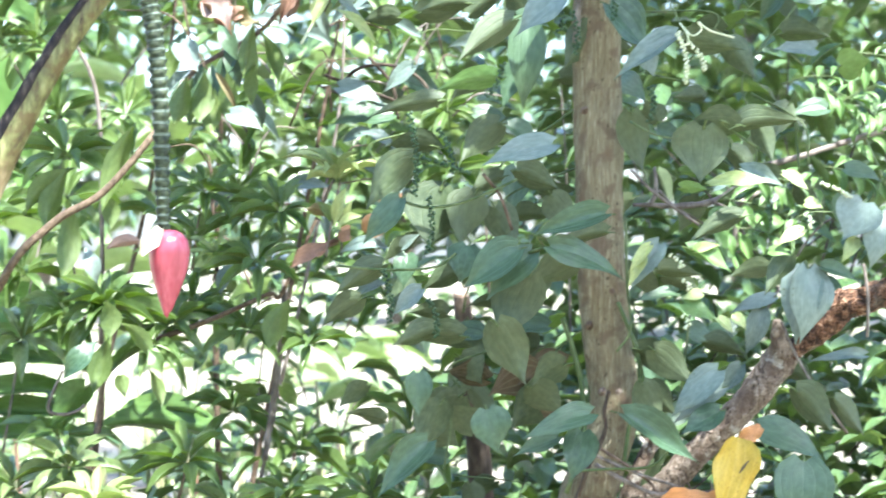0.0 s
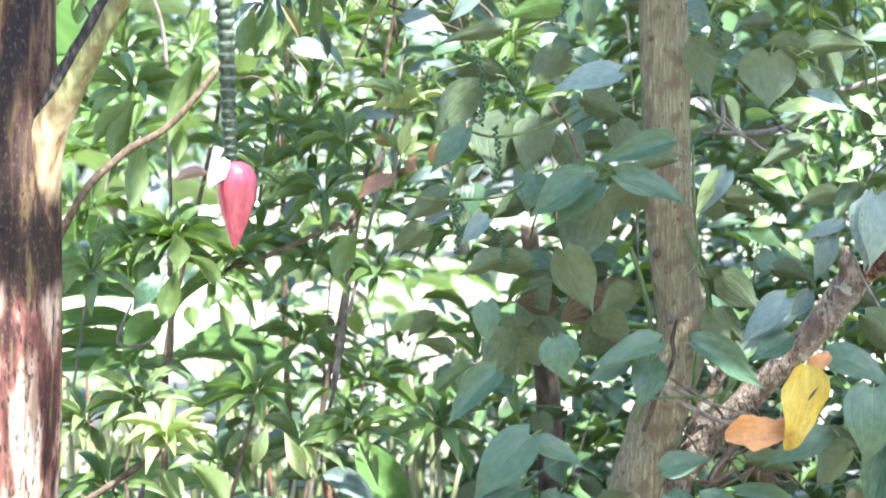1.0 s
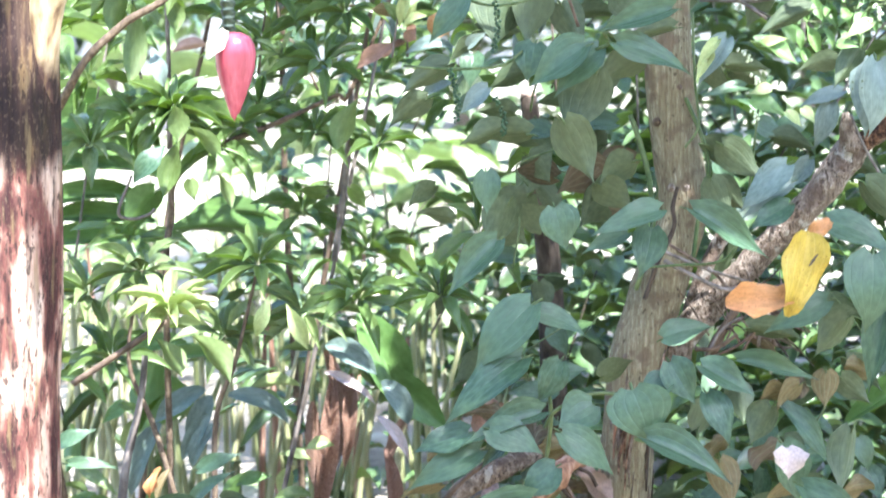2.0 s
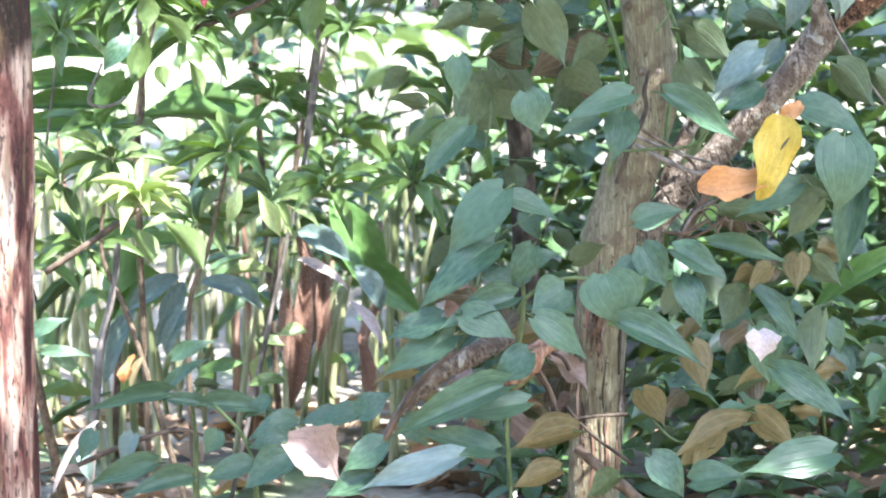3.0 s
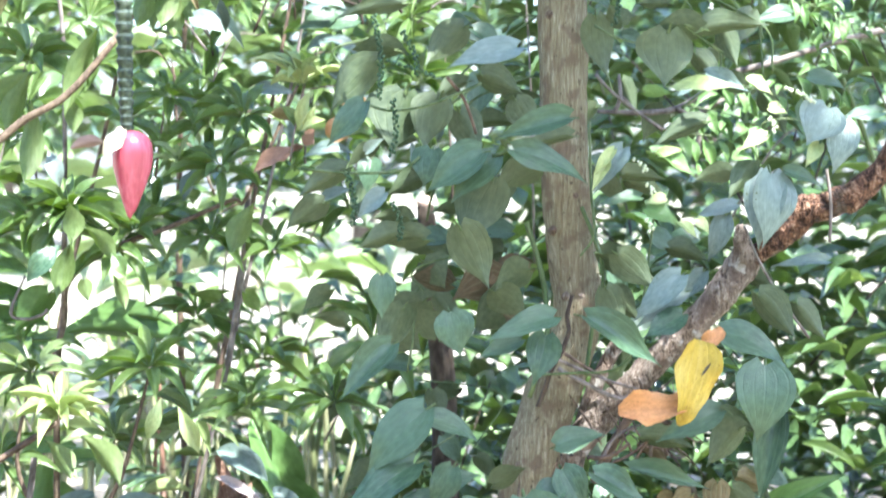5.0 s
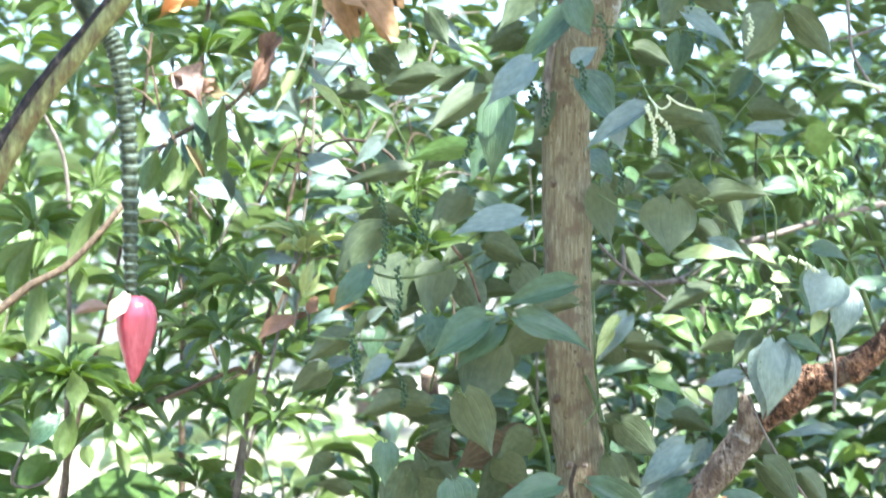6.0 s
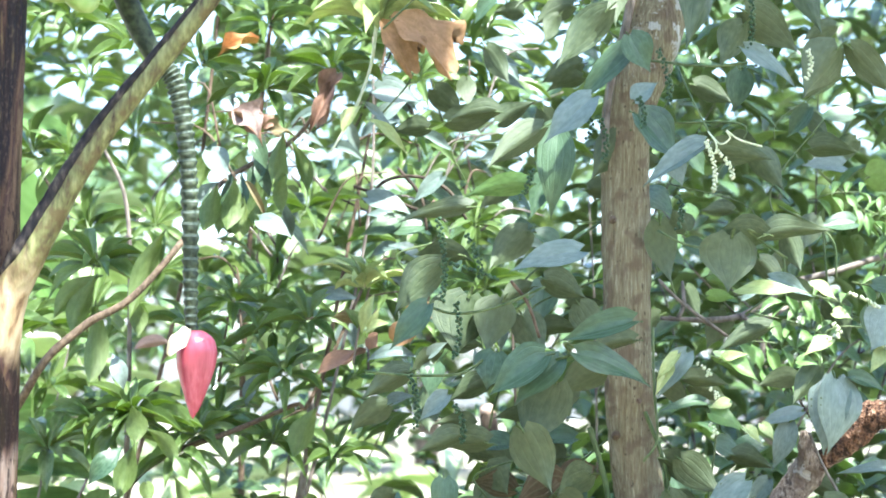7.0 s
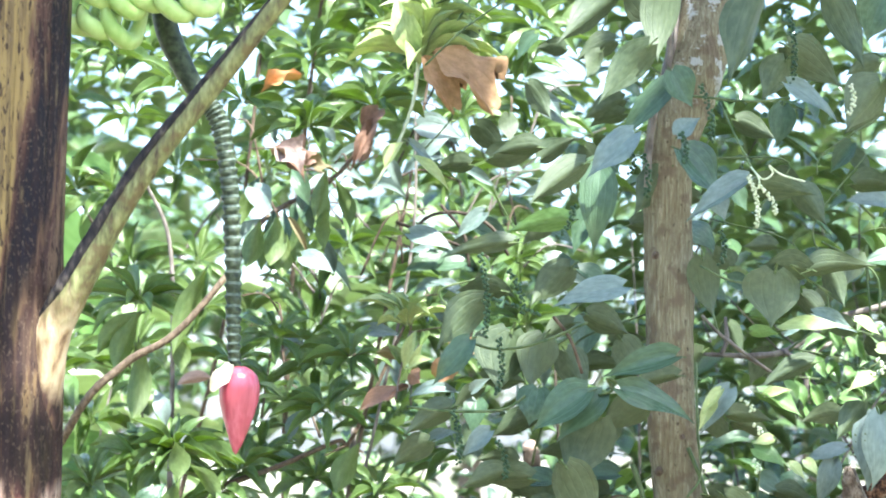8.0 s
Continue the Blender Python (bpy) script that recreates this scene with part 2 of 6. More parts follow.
    fleck = noise_tex(t, 110.0, 4.0, (1, 1, 0.3))
    col = mix(t, ramp(t, fleck, [(0.56, (0, 0, 0)), (0.63, (0.85, 0.85, 0.85))]), col, (0.022, 0.014, 0.012))
    mottle = noise_tex(t, 180.0, 3.0, (1, 1, 0.5))
    col = mix(t, ramp(t, mottle, [(0.56, (0, 0, 0)), (0.68, (0.3, 0.3, 0.3))]), col, (0.2, 0.15, 0.09))
    pale = noise_tex(t, 48.0, 6.0, (1, 1, 0.12))
    col = mix(t, ramp(t, pale, [(0.57, (0, 0, 0)), (0.66, (0.5, 0.5, 0.5))]), col, (0.19, 0.145, 0.065))
    t.links.new(col, bs.inputs["Base Color"])
    bs.inputs["Roughness"].default_value = 0.6
    bs.inputs["Specular IOR Level"].default_value = 0.12
    bump(t, bs, math_node(t, "ADD", streak, math_node(t, "MULTIPLY", fleck, 0.3)), 0.8, 0.006)
    return m


SHEATH = sheath_material()


def petiole_material():
    """A leaf stalk: yellow-green with brown flecks, then a yellow-tan band lightened for a sun patch, and old brown
    skin at its foot.
    """
    m = rough_material("banana leaf stalk", [(0.16, (0.03, 0.02, 0.012)), (0.33, (0.10, 0.09, 0.04)), (0.55, (0.15, 0.16, 0.058)), (0.85, (0.25, 0.26, 0.11))], 60.0, (1, 1, 0.3), 0.5, 0.003, 160.0, (0.11, 0.085, 0.035), 22.0, 2.2)
    t = m.node_tree
    bs = t.nodes["Principled BSDF"]
    col = bs.inputs["Base Color"].links[0].from_socket
    co = t.nodes.new("ShaderNodeTexCoord")
    sep = t.nodes.new("ShaderNodeSeparateXYZ")
    t.links.new(co.outputs["Object"], sep.inputs[0])
    h = math_node(t, "ADD", sep.outputs[2], math_node(t, "MULTIPLY", noise_tex(t, 25.0, 3.0), 0.12))
    grain = noise_tex(t, 45.0, 5.0, (1, 1, 0.18))
    # yellow-tan skin, painted brighter where the sun patch crosses the stalk
    pale = ramp(t, grain, [(0.30, (0.10, 0.055, 0.03)), (0.45, (0.34, 0.25, 0.13)), (0.62, (0.50, 0.41, 0.25))])
    old = ramp(t, grain, [(0.36, (0.012, 0.008, 0.008)), (0.50, (0.075, 0.042, 0.032)), (0.64, (0.17, 0.115, 0.055))])
    skin = mix(t, ramp(t, math_node(t, "MULTIPLY", h, 0.4), [(0.640, (1, 1, 1)), (0.660, (0, 0, 0))]), pale, old)
    foot = ramp(t, math_node(t, "MULTIPLY", h, 0.4), [(0.70, (1, 1, 1)), (0.738, (0, 0, 0))])
    t.links.new(mix(t, foot, col, skin), bs.inputs["Base Color"])
    return m


PETIOLE = petiole_material()
BLACK_EDGE = rough_material("blackened stalk edge", [(0.3, (0.008, 0.008, 0.009)), (0.55, (0.028, 0.024, 0.022)), (0.75, (0.10, 0.085, 0.065))], 70.0, (1, 1, 0.5), 0.7, 0.004)
SCAR_DARK = rough_material("bunch stalk", [(0.3, (0.016, 0.025, 0.014)), (0.7, (0.055, 0.072, 0.036))], 80.0, (1, 1, 1), 0.5, 0.001)
SCAR_PALE = rough_material("bunch stalk ring", [(0.3, (0.05, 0.075, 0.055)), (0.7, (0.15, 0.19, 0.15))], 90.0, (1, 1, 1), 0.6, 0.002)
FRUIT = rough_material("green banana skin", [(0.3, (0.26, 0.40, 0.10)), (0.7, (0.42, 0.55, 0.20))], 10.0, (1, 1, 0.4), 0.4, 0.001)
BUD = rough_material("banana flower skin", [(0.25, (0.27, 0.042, 0.06)), (0.5, (0.38, 0.066, 0.09)), (0.8, (0.50, 0.13, 0.16))], 26.0, (1, 1, 0.07), 0.26, 0.002, 150.0, contrast=1.7, spec=0.6)
BEAD = rough_material("green peppercorn", [(0.3, (0.02, 0.05, 0.02)), (0.7, (0.05, 0.095, 0.04))], 60.0, (1, 1, 1), 0.35, 0.0005)
BEAD_PALE = rough_material("pale flower spike", [(0.3, (0.45, 0.52, 0.30)), (0.7, (0.62, 0.66, 0.45))], 60.0, (1, 1, 1), 0.5, 0.0005)
CANE = rough_material("green cane", [(0.3, (0.12, 0.145, 0.055)), (0.5, (0.26, 0.275, 0.125)), (0.75, (0.48, 0.45, 0.28))], 14.0, (1, 1, 0.1), 0.55, 0.002)
DRY_SHEATH = rough_material("dry brown sheath", [(0.2, (0.10, 0.055, 0.038)), (0.5, (0.29, 0.165, 0.10)), (0.85, (0.50, 0.36, 0.26))], 60.0, (1, 1, 0.08), 0.8, 0.004)
SOIL = rough_material("pale sandy soil with moss", [(0.3, (0.14, 0.115, 0.08)), (0.55, (0.30, 0.27, 0.20)), (0.8, (0.45, 0.43, 0.34))], 1.5, (1, 1, 1), 0.95, 0.03, 25.0, (0.20, 0.30, 0.10), 0.5)


# ---- builders ----
def mesh_object(name, verts, faces, mats, parent=None, slots=None, uvs=None, smooth=True):
    me = bpy.data.meshes.new(name)
    me.from_pydata(verts, [], faces)
    for m in mats:
        me.materials.append(m)
    if slots is not None:
        me.polygons.foreach_set("material_index", slots)
    if uvs is not None:
        lay = me.uv_layers.new(name="UVMap")
        idx = np.empty(len(me.loops), dtype=np.int32)
        me.loops.foreach_get("vertex_index", idx)
        lay.data.foreach_set("uv", np.asarray(uvs, dtype=np.float32)[idx].ravel())
    if smooth:
        me.polygons.foreach_set("use_smooth", [True] * len(me.polygons))
    me.update()
    ob = new(name, me)
    if parent:
        ob.parent = parent
        ob.matrix_parent_inverse = parent.matrix_world.inverted()
    return ob


def thing(name, at, label, category, group="", kind=""):
    ob = new(name)
    ob.location = at
    ob.empty_display_size = 0.1
    bpy.context.view_layer.update()
    return tagged(ob, label, category, group, kind)


def spline(pts, n):
    """A smooth run of points through pts, n to a span, and the place along it."""
    p = [Vector(q) for q in pts]
    p = [p[0] * 2 - p[1]] + p + [p[-1] * 2 - p[-2]]
    out = []
    for i in range(1, len(p) - 2):
        for k in range(n):
            t = k / n
            a, b, c, d = p[i - 1], p[i], p[i + 1], p[i + 2]
            out.append((0.5 * ((2 * b) + (c - a) * t + (2 * a - 5 * b + 4 * c - d) * t * t + (3 * b - a - 3 * c + d) * t ** 3), i - 1 + t))
    out.append((p[-2], len(pts) - 1.0))
    return out


def tube(name, pts, radii, mat, parent, seg=10, n=6, uneven=0.0, label="", profile=None, mats=None, slot=None, grain=9.0):
    """A limb along pts. uneven: knobs on its skin. profile(along, angle): a factor on its radius."""
    run = spline(pts, n)
    verts, faces, slots = [], [], []
    up = Vector((0, -1, 0.01))
    side = None
    for i, (c, s) in enumerate(run):
        d = (run[min(i + 1, len(run) - 1)][0] - run[max(i - 1, 0)][0]).normalized()
        side = d.cross(up).normalized() if side is None else (side - d * side.dot(d)).normalized()
        other = d.cross(side)
        k = min(int(s), len(radii) - 2)
        r0 = radii[k] + (radii[k + 1] - radii[k]) * (s - k)
        for j in range(seg):
            a = 2 * math.pi * j / seg
            r = r0 * (profile(s / (len(pts) - 1), a) if profile else 1)
            v = c + (side * math.cos(a) + other * math.sin(a)) * r
            if uneven:
                v += (v - c) * uneven * (noise.noise(Vector((v.x * grain, v.y * grain, v.z * grain * 0.35))) + 0.5 * noise.noise(v * grain * 3))
            verts.append(v)
        if i:
            for j in range(seg):
                faces.append(((i - 1) * seg + j, (i - 1) * seg + (j + 1) % seg, i * seg + (j + 1) % seg, i * seg + j))
                slots.append(slot(i) if slot else 0)
    faces += [tuple(range(seg - 1, -1, -1)), tuple(range(len(verts) - seg, len(verts)))]
    slots += [0, 0]
    ob = mesh_object(name, verts, faces, mats or [mat], parent, slots)
    return tagged(ob, label)


WIDTHS = {
    "pepper": ((0, 0.30), (0.06, 0.72), (0.16, 0.95), (0.28, 1.0), (0.45, 0.90), (0.62, 0.62), (0.76, 0.33), (0.87, 0.12), (0.94, 0.045), (1, 0.0)),
    "lance": ((0, 0.03), (0.08, 0.18), (0.22, 0.55), (0.40, 0.92), (0.53, 1.0), (0.68, 0.86), (0.82, 0.52), (0.93, 0.19), (1, 0.0)),
    "blunt": ((0, 0.45), (0.1, 0.8), (0.4, 1.0), (0.72, 0.94), (0.9, 0.74), (1, 0.35)),
    "waist": ((0, 0.5), (0.08, 0.82), (0.25, 0.98), (0.46, 1.0), (0.62, 0.86), (0.74, 0.66), (0.87, 0.46), (0.95, 0.3), (1, 0.1)),
    "fan": ((0, 0.12), (0.15, 0.42), (0.4, 0.82), (0.7, 1.0), (0.88, 0.94), (1, 0.6)),
    "strap": ((0, 0.2), (0.1, 0.6), (0.3, 0.95), (0.5, 1.0), (0.7, 0.85), (0.85, 0.5), (0.95, 0.18), (1, 0.0)),
}


def leaf_form(kind, nu, nv, arch, fold, wave, seed, stalk=0.0, rag=0.0):
    """A blade one long and one wide with two skins: points, faces, slots and places on the blade."""
    rnd = random.Random(seed)
    ph = rnd.uniform(0, 6)
    bend = rnd.choice((-1, 1)) * rnd.uniform(0.08, 0.3)
    tab = WIDTHS[kind]
    verts, uvs, faces, slots = [], [], [], []
    for skin in (0, 1):
        for i in range(nv + 1):
            v = i / nv
            base = 0.5 * np.interp(v, [q[0] for q in tab], [q[1] for q in tab])
            for j in range(nu + 1):
                u = 2 * j / nu - 1
                h = base * (1 + rag * noise.noise(Vector((v * 7.0, 3.0 * (u > 0), ph * 5.3 + 1))) * (abs(u) > 0.4))
                y = v - (0.10 * abs(u) ** 1.5 * (1 - v) ** 8 if kind == "pepper" else 0)
                if kind == "fan":
                    y *= 1 + 0.9 * rag * noise.noise(Vector((u * 2.6, ph, 0.5))) * v * v
                z = arch * 4 * v * (1 - v) + fold * abs(u) * h + wave * (abs(u) ** 2) * math.sin(7 * v + ph + (1.5 if u > 0 else 0)) * h
                z -= skin * (0.004 + 0.012 * (1 - abs(u)))
                x = u * h + bend * v * (1 - v)
                verts.append((x, y, z))
                uvs.append((0.5 + 0.5 * u, v))
        off = skin * (nu + 1) * (nv + 1)
        for i in range(nv):
            for j in range(nu):
                a = off + i * (nu + 1) + j
                q = (a, a + 1, a + nu + 2, a + nu + 1)
                faces.append(q if skin == 0 else q[::-1])
                slots.append(skin)
    if stalk:
        off, seg = len(verts), 5
        for i in range(4):
            f = i / 3
            for j in range(seg):
                a = 2 * math.pi * j / seg
                verts.append((0.035 * math.cos(a) * (1 - 0.3 * f), 0.05 - f * stalk, 0.016 * math.sin(a) - 0.02 - 0.5 * stalk * f * f))
                uvs.append((0.5, 0))
            if i:
                for j in range(seg):
                    p = off + (i - 1) * seg
                    faces.append((p + j, p + (j + 1) % seg, p + seg + (j + 1) % seg, p + seg + j))
                    slots.append(2)
    return verts, faces, slots, uvs


FORMS = {}


def leaf_mesh(kind, mats, variant):
    key = (kind, mats, variant)
    if key not in FORMS:
        rnd = random.Random(variant * 7 + 1)
        if kind == "pepper":
            form = leaf_form(kind, 6, 12, rnd.uniform(0.02, 0.12), rnd.uniform(0.05, 0.3), rnd.uniform(0.04, 0.14), variant, 0.18)
        elif kind == "curl":
            form = leaf_form("pepper", 6, 12, 0.16, rnd.uniform(0.4, 0.8), 0.5, variant, 0.1, 0.45)
        elif kind == "limp":
            form = leaf_form("pepper", 6, 14, 0.14, 0.35, 0.4, variant, 0.1, 0.12)
        elif kind in ("blunt", "waist", "fan"):
            form = leaf_form(kind, 10, 14, 0.10, 0.3, 0.35, variant, 0.06, {"blunt": 0.22, "waist": 0.1, "fan": 0.38}[kind])
        elif kind == "strap":
            form = leaf_form(kind, 6, 16, rnd.uniform(0.08, 0.2), 0.25, 0.06, variant)
        else:
            form = leaf_form(kind, 4, 10, rnd.uniform(0.07, 0.19), rnd.uniform(0.15, 0.45), 0.06, variant, 0.06)
        v, f, s, uv = form
        ob = mesh_object("leaf", v, f, [*mats, GREEN_STEM], None, s, uv)
        FORMS[key] = ob.data
        bpy.data.objects.remove(ob)
    return FORMS[key]


SKINS = {"pepper": (PEPPER_TOP, PEPPER_BACK), "pale": (PALE_TOP, PEPPER_BACK), "shrub": (SHRUB_TOP, SHRUB_BACK), "young": (YOUNG_LIT_TOP, YOUNG_LIT_TOP),
         "blade": (BLADE, BLADE), "yellow": (YELLOW_LEAF, YELLOW_LEAF), "orange": (ORANGE_LEAF, ORANGE_LEAF), "brown": (BROWN_LEAF, BROWN_LEAF), "grey": (GREY_LEAF, GREY_LEAF), "dull": (DULL_LEAF, DULL_LEAF), "tan": (TAN_LEAF, TAN_LEAF), "mauve": (MAUVE_LEAF, MAUVE_LEAF), "sheath": (DRY_SHEATH, DRY_SHEATH), "amber": (AMBER_LEAF, AMBER_LEAF), "mid": (MID_TOP, SHRUB_BACK), "cream": (CREAM_LEAF, CREAM_LEAF)}
pick = random.Random(11)


def leaf_frame(base, tip, width, normal):
    along = Vector(tip) - Vector(base)
    length = along.length
    y = along / length
    z = (normal - y * normal.dot(y)).normalized()
    x = y.cross(z)
    return Matrix.Translation(base) @ Matrix((x, y, z)).transposed().to_4x4() @ Matrix.Diagonal((width, length, length, 1))


def leaf(plant, base, tip, width, face="t", skin="pepper", form="pepper", tilt=0.0, label=""):
    """One leaf of a plant from its base to its tip. face: t shows its upper side to the clearing, u its underside."""
    facing = -1 if face == "t" else 1
    n = Vector((tilt + pick.uniform(-0.25, 0.25), facing * 0.8, 0.55 + pick.uniform(-0.15, 0.15)))
    ob = new("leaf", leaf_mesh(form, SKINS[skin], pick.randrange(5)))
    if plant:
        ob.parent = plant
        ob.matrix_parent_inverse = plant.matrix_world.inverted()
    ob.matrix_basis = leaf_frame(base, tip, width * 1.06, n)
    return tagged(ob, label)


def spike(plant, top, low, size=0.0052, mat=None):
    """A hanging spike of berries round a thin stalk."""
    mat = mat or BEAD
    a, b = Vector(top), Vector(low)
    length = (b - a).length
    rnd = random.Random(int(length * 1e4))
    verts, faces = [], []
    ball = bmesh.new()
    bmesh.ops.create_icosphere(ball, subdivisions=1, radius=1)
    bv, bf = [v.co.copy() for v in ball.verts], [[v.index for v in f.verts] for f in ball.faces]
    ball.free()
    side = Vector((1, 0, 0))
    count = int(length / (size * 0.85))
    for i in range(count):
        f = i / count
        c = a.lerp(b, f) + side * 0.012 * math.sin(3 * f)
        ang = i * 2.4
        c = c + Vector((math.cos(ang), math.sin(ang), 0)) * size * 0.95
        r = size * rnd.uniform(0.75, 1.1)
        off = len(verts)
        verts += [c + v * r for v in bv]
        faces += [[off + k for k in q] for q in bf]
    return mesh_object("pepper_spike", verts, faces, [mat], plant)


def scatter(name, frames, kind, mats, parent=None, nu=2, nv=4, label="", category=""):
    """Many leaves in one mesh, for foliage past counting. frames: 4 x 4 matrices."""
    forms = [leaf_form(kind, nu, nv, 0.04 + 0.03 * k, 0.15 + 0.1 * k, 0.05, k) for k in range(4)]
    verts, faces, slots, uvs = [], [], [], []
    count = 0
    for i, m in enumerate(frames):
        v, f, s, uv = forms[i % 4]
        arr = np.array(v) @ np.array(m.to_3x3()).T + np.array(m.translation)
        verts.append(arr)
        faces.append(np.array(f) + count)
        slots.append(s)
        uvs.append(uv)
        count += len(v)
    ob = mesh_object(name, np.concatenate(verts).tolist(), np.concatenate(faces).tolist(), list(mats), parent, np.concatenate(slots), np.concatenate(uvs))
    return tagged(ob, label, category, kind="stuff")


def turned(rnd, at, length, width, droop=0.4, toward=None):
    """The frame of a loose leaf at a point: any heading, mostly face up, its tip hanging."""
    a = rnd.uniform(0, 2 * math.pi)
    d = Vector((math.cos(a), math.sin(a), -droop + rnd.uniform(-0.4, 0.4))).normalized()
    n = Vector((rnd.uniform(-0.5, 0.5), rnd.uniform(-0.7, 0.4), 1.0))
    if toward:
        n = n + Vector(toward)
    return leaf_frame(at, Vector(at) + d * length, width, n)


# ---- ground ----
def build_ground():
    xs = [-300, -120, -50, -20, -10, -5, -2.5, -1.2, 0, 1.2, 2.5, 5, 10, 20, 50, 120, 300]
    ys = [-300, -100, -30, -10, -3, 0, 2, 3.5, 5, 6, 7, 8, 9, 10.5, 12, 15, 20, 30, 45, 70, 120, 300]
    verts = [(x, y, (0.05 * noise.noise(Vector((x * 0.6, y * 0.6, 0))) if abs(x) < 15 and abs(y) < 25 else 0.0)) for y in ys for x in xs]
    k = len(xs)
    faces = [(j * k + i, j * k + i + 1, (j + 1) * k + i + 1, (j + 1) * k + i) for j in range(len(ys) - 1) for i in range(k - 1)]
    tagged(mesh_object("ground", verts, faces, [SOIL]), "brown forest soil with patches of grass", "ground", kind="structure")


build_ground()

# ---- support tree ----
tree = thing("support_tree", (0.446, 6.000, -0.256), "slender tan-barked tree with a peeling trunk carrying a pepper vine", "tree")
tube("trunk", [(0.446, 6.000, -0.299), (0.456, 6.000, 0.240), (0.463, 6.000, 0.436), (0.473, 6.000, 0.629), (0.494, 6.000, 0.794), (0.511, 6.000, 0.903), (0.556, 6.000, 1.039), (0.600, 6.000, 1.161), (0.611, 6.000, 1.249), (0.600, 6.000, 1.343),
     (0.573, 6.000, 1.546), (0.569, 6.000, 1.734), (0.560, 6.000, 2.005), (0.563, 6.000, 2.195), (0.616, 6.020, 2.376), (0.662, 6.050, 2.561), (0.721, 6.100, 2.991), (0.60, 5.6, 4.2), (0.8, 5.0, 5.4)],
     [0.085, 0.066, 0.0635, 0.0621, 0.0675, 0.0690, 0.0640, 0.0590, 0.0600, 0.0600, 0.0590, 0.0590, 0.0580, 0.0621, 0.0756, 0.0702, 0.06, 0.055, 0.03], BARK, tree, 28, 10, 0.13, grain=16)
tube("branch", [(0.520, 6.050, 0.770), (0.663, 6.020, 0.965), (0.731, 5.970, 1.044), (0.788, 5.940, 1.108), (0.845, 5.920, 1.174), (0.903, 5.910, 1.231), (0.944, 5.900, 1.283), (0.981, 5.900, 1.336), (1.014, 5.900, 1.386)],
     [0.0400, 0.0360, 0.0340, 0.0330, 0.0330, 0.0350, 0.0380, 0.0400, 0.0280], LIMB_BARK, tree, 20, 9, 0.2, "grey-tan limb with flaking bark", grain=22)
tube("branch", [(0.994, 5.900, 1.350), (1.053, 5.880, 1.396), (1.091, 5.870, 1.431), (1.126, 5.860, 1.471), (1.164, 5.850, 1.485), (1.204, 5.840, 1.501), (1.230, 5.820, 1.514), (1.310, 5.800, 1.590), (1.345, 5.780, 1.690), (1.39, 5.75, 1.82), (1.53, 5.75, 2.05)],
     [0.0200, 0.0270, 0.0310, 0.0350, 0.0340, 0.0340, 0.0330, 0.0300, 0.0290, 0.027, 0.025], TORN_BARK, tree, 18, 9, 0.32, "limb with torn orange bark", grain=26)
tube("branch_stub", [(0.988, 5.885, 1.353), (0.979, 5.875, 1.400), (0.975, 5.870, 1.442)], [0.0320, 0.0220, 0.0070], LIMB_BARK, tree, 12, 6, 0.4, grain=30)
for px, pz, r in ((0.614, 1.262, 0.013), (0.578, 1.262, 0.009), (0.545, 1.42, 0.008), (0.596, 1.50, 0.009), (0.540, 1.075, 0.011), (0.470, 0.86, 0.012), (0.585, 1.70, 0.007), (0.53, 1.93, 0.008)):
    tube("knot", [(px, 5.965, pz), (px - 0.002, 5.946, pz + 0.004), (px - 0.003, 5.937, pz + 0.006)], [r * 1.5, r, r * 0.35], LIMB_BARK, tree, 9, 4, 0.35, grain=60)

# peeling strips on the foot of the trunk
peel = random.Random(23)
for i in range(26):
    a = radians(peel.uniform(-165, -15))
    z0 = peel.uniform(0.15, 0.70)
    long = peel.uniform(0.10, 0.28)
    pts = []
    for k in range(4):
        zz = z0 + long * k / 3
        cx = float(np.interp(zz, (0.24, 0.436, 0.629, 0.794, 0.903), (0.456, 0.463, 0.473, 0.494, 0.511)))
        r = 0.064 + (0.006 if k in (0, 3) else 0.0) * peel.random() + 0.001
        pts.append((cx + math.cos(a) * r + 0.003 * math.sin(k * 2 + i), 6.0 + math.sin(a) * r, zz))
    w = peel.uniform(0.0022, 0.0055)
    tube("bark_strip", pts, [w * 0.5, w, w, w * 0.3], (TORN_BARK, DRY_SHEATH, LIMB_BARK, DARK_BARK)[i % 4], tree, 6, 4, 0.3, grain=40)

# ---- banana plant ----
banana = thing("banana_plant", (-1.05, 5.35, 0.0), "banana plant with brown streaked sheaths, hanging red flower and green fruit", "banana plant")
STEM_X = (-0.928, 5.300, 1.805)[0]
tube("pseudostem", [(STEM_X - 0.03, 5.3, 0.0), (STEM_X - 0.02, 5.3, 0.8), (-0.927, 5.300, 1.128), (-0.921, 5.300, 1.567), (-0.933, 5.300, 2.044), (-0.932, 5.300, 2.406), (-0.928, 5.300, 2.893), (-0.941, 5.300, 3.511)],
     [0.17, 0.155, 0.1478, 0.1454, 0.1454, 0.1502, 0.13, 0.10], SHEATH, banana, 40, 10, 0.0,
     profile=lambda s, a: 1 + 0.03 * math.sin(3 * a + 5 * s) + 0.018 * math.sin(11 * a + 9 * s) + 0.01 * math.sin(23 * a))
stalk = [(-0.822, 5.310, 1.380), (-0.812, 5.270, 1.500), (-0.806, 5.248, 1.600), (-0.790, 5.225, 1.690), (-0.737, 5.190, 1.780), (-0.667, 5.170, 1.908), (-0.593, 5.155, 2.031), (-0.498, 5.140, 2.154), (-0.408, 5.120, 2.267), (-0.317, 5.100, 2.385), (-0.160, 5.050, 2.565)]
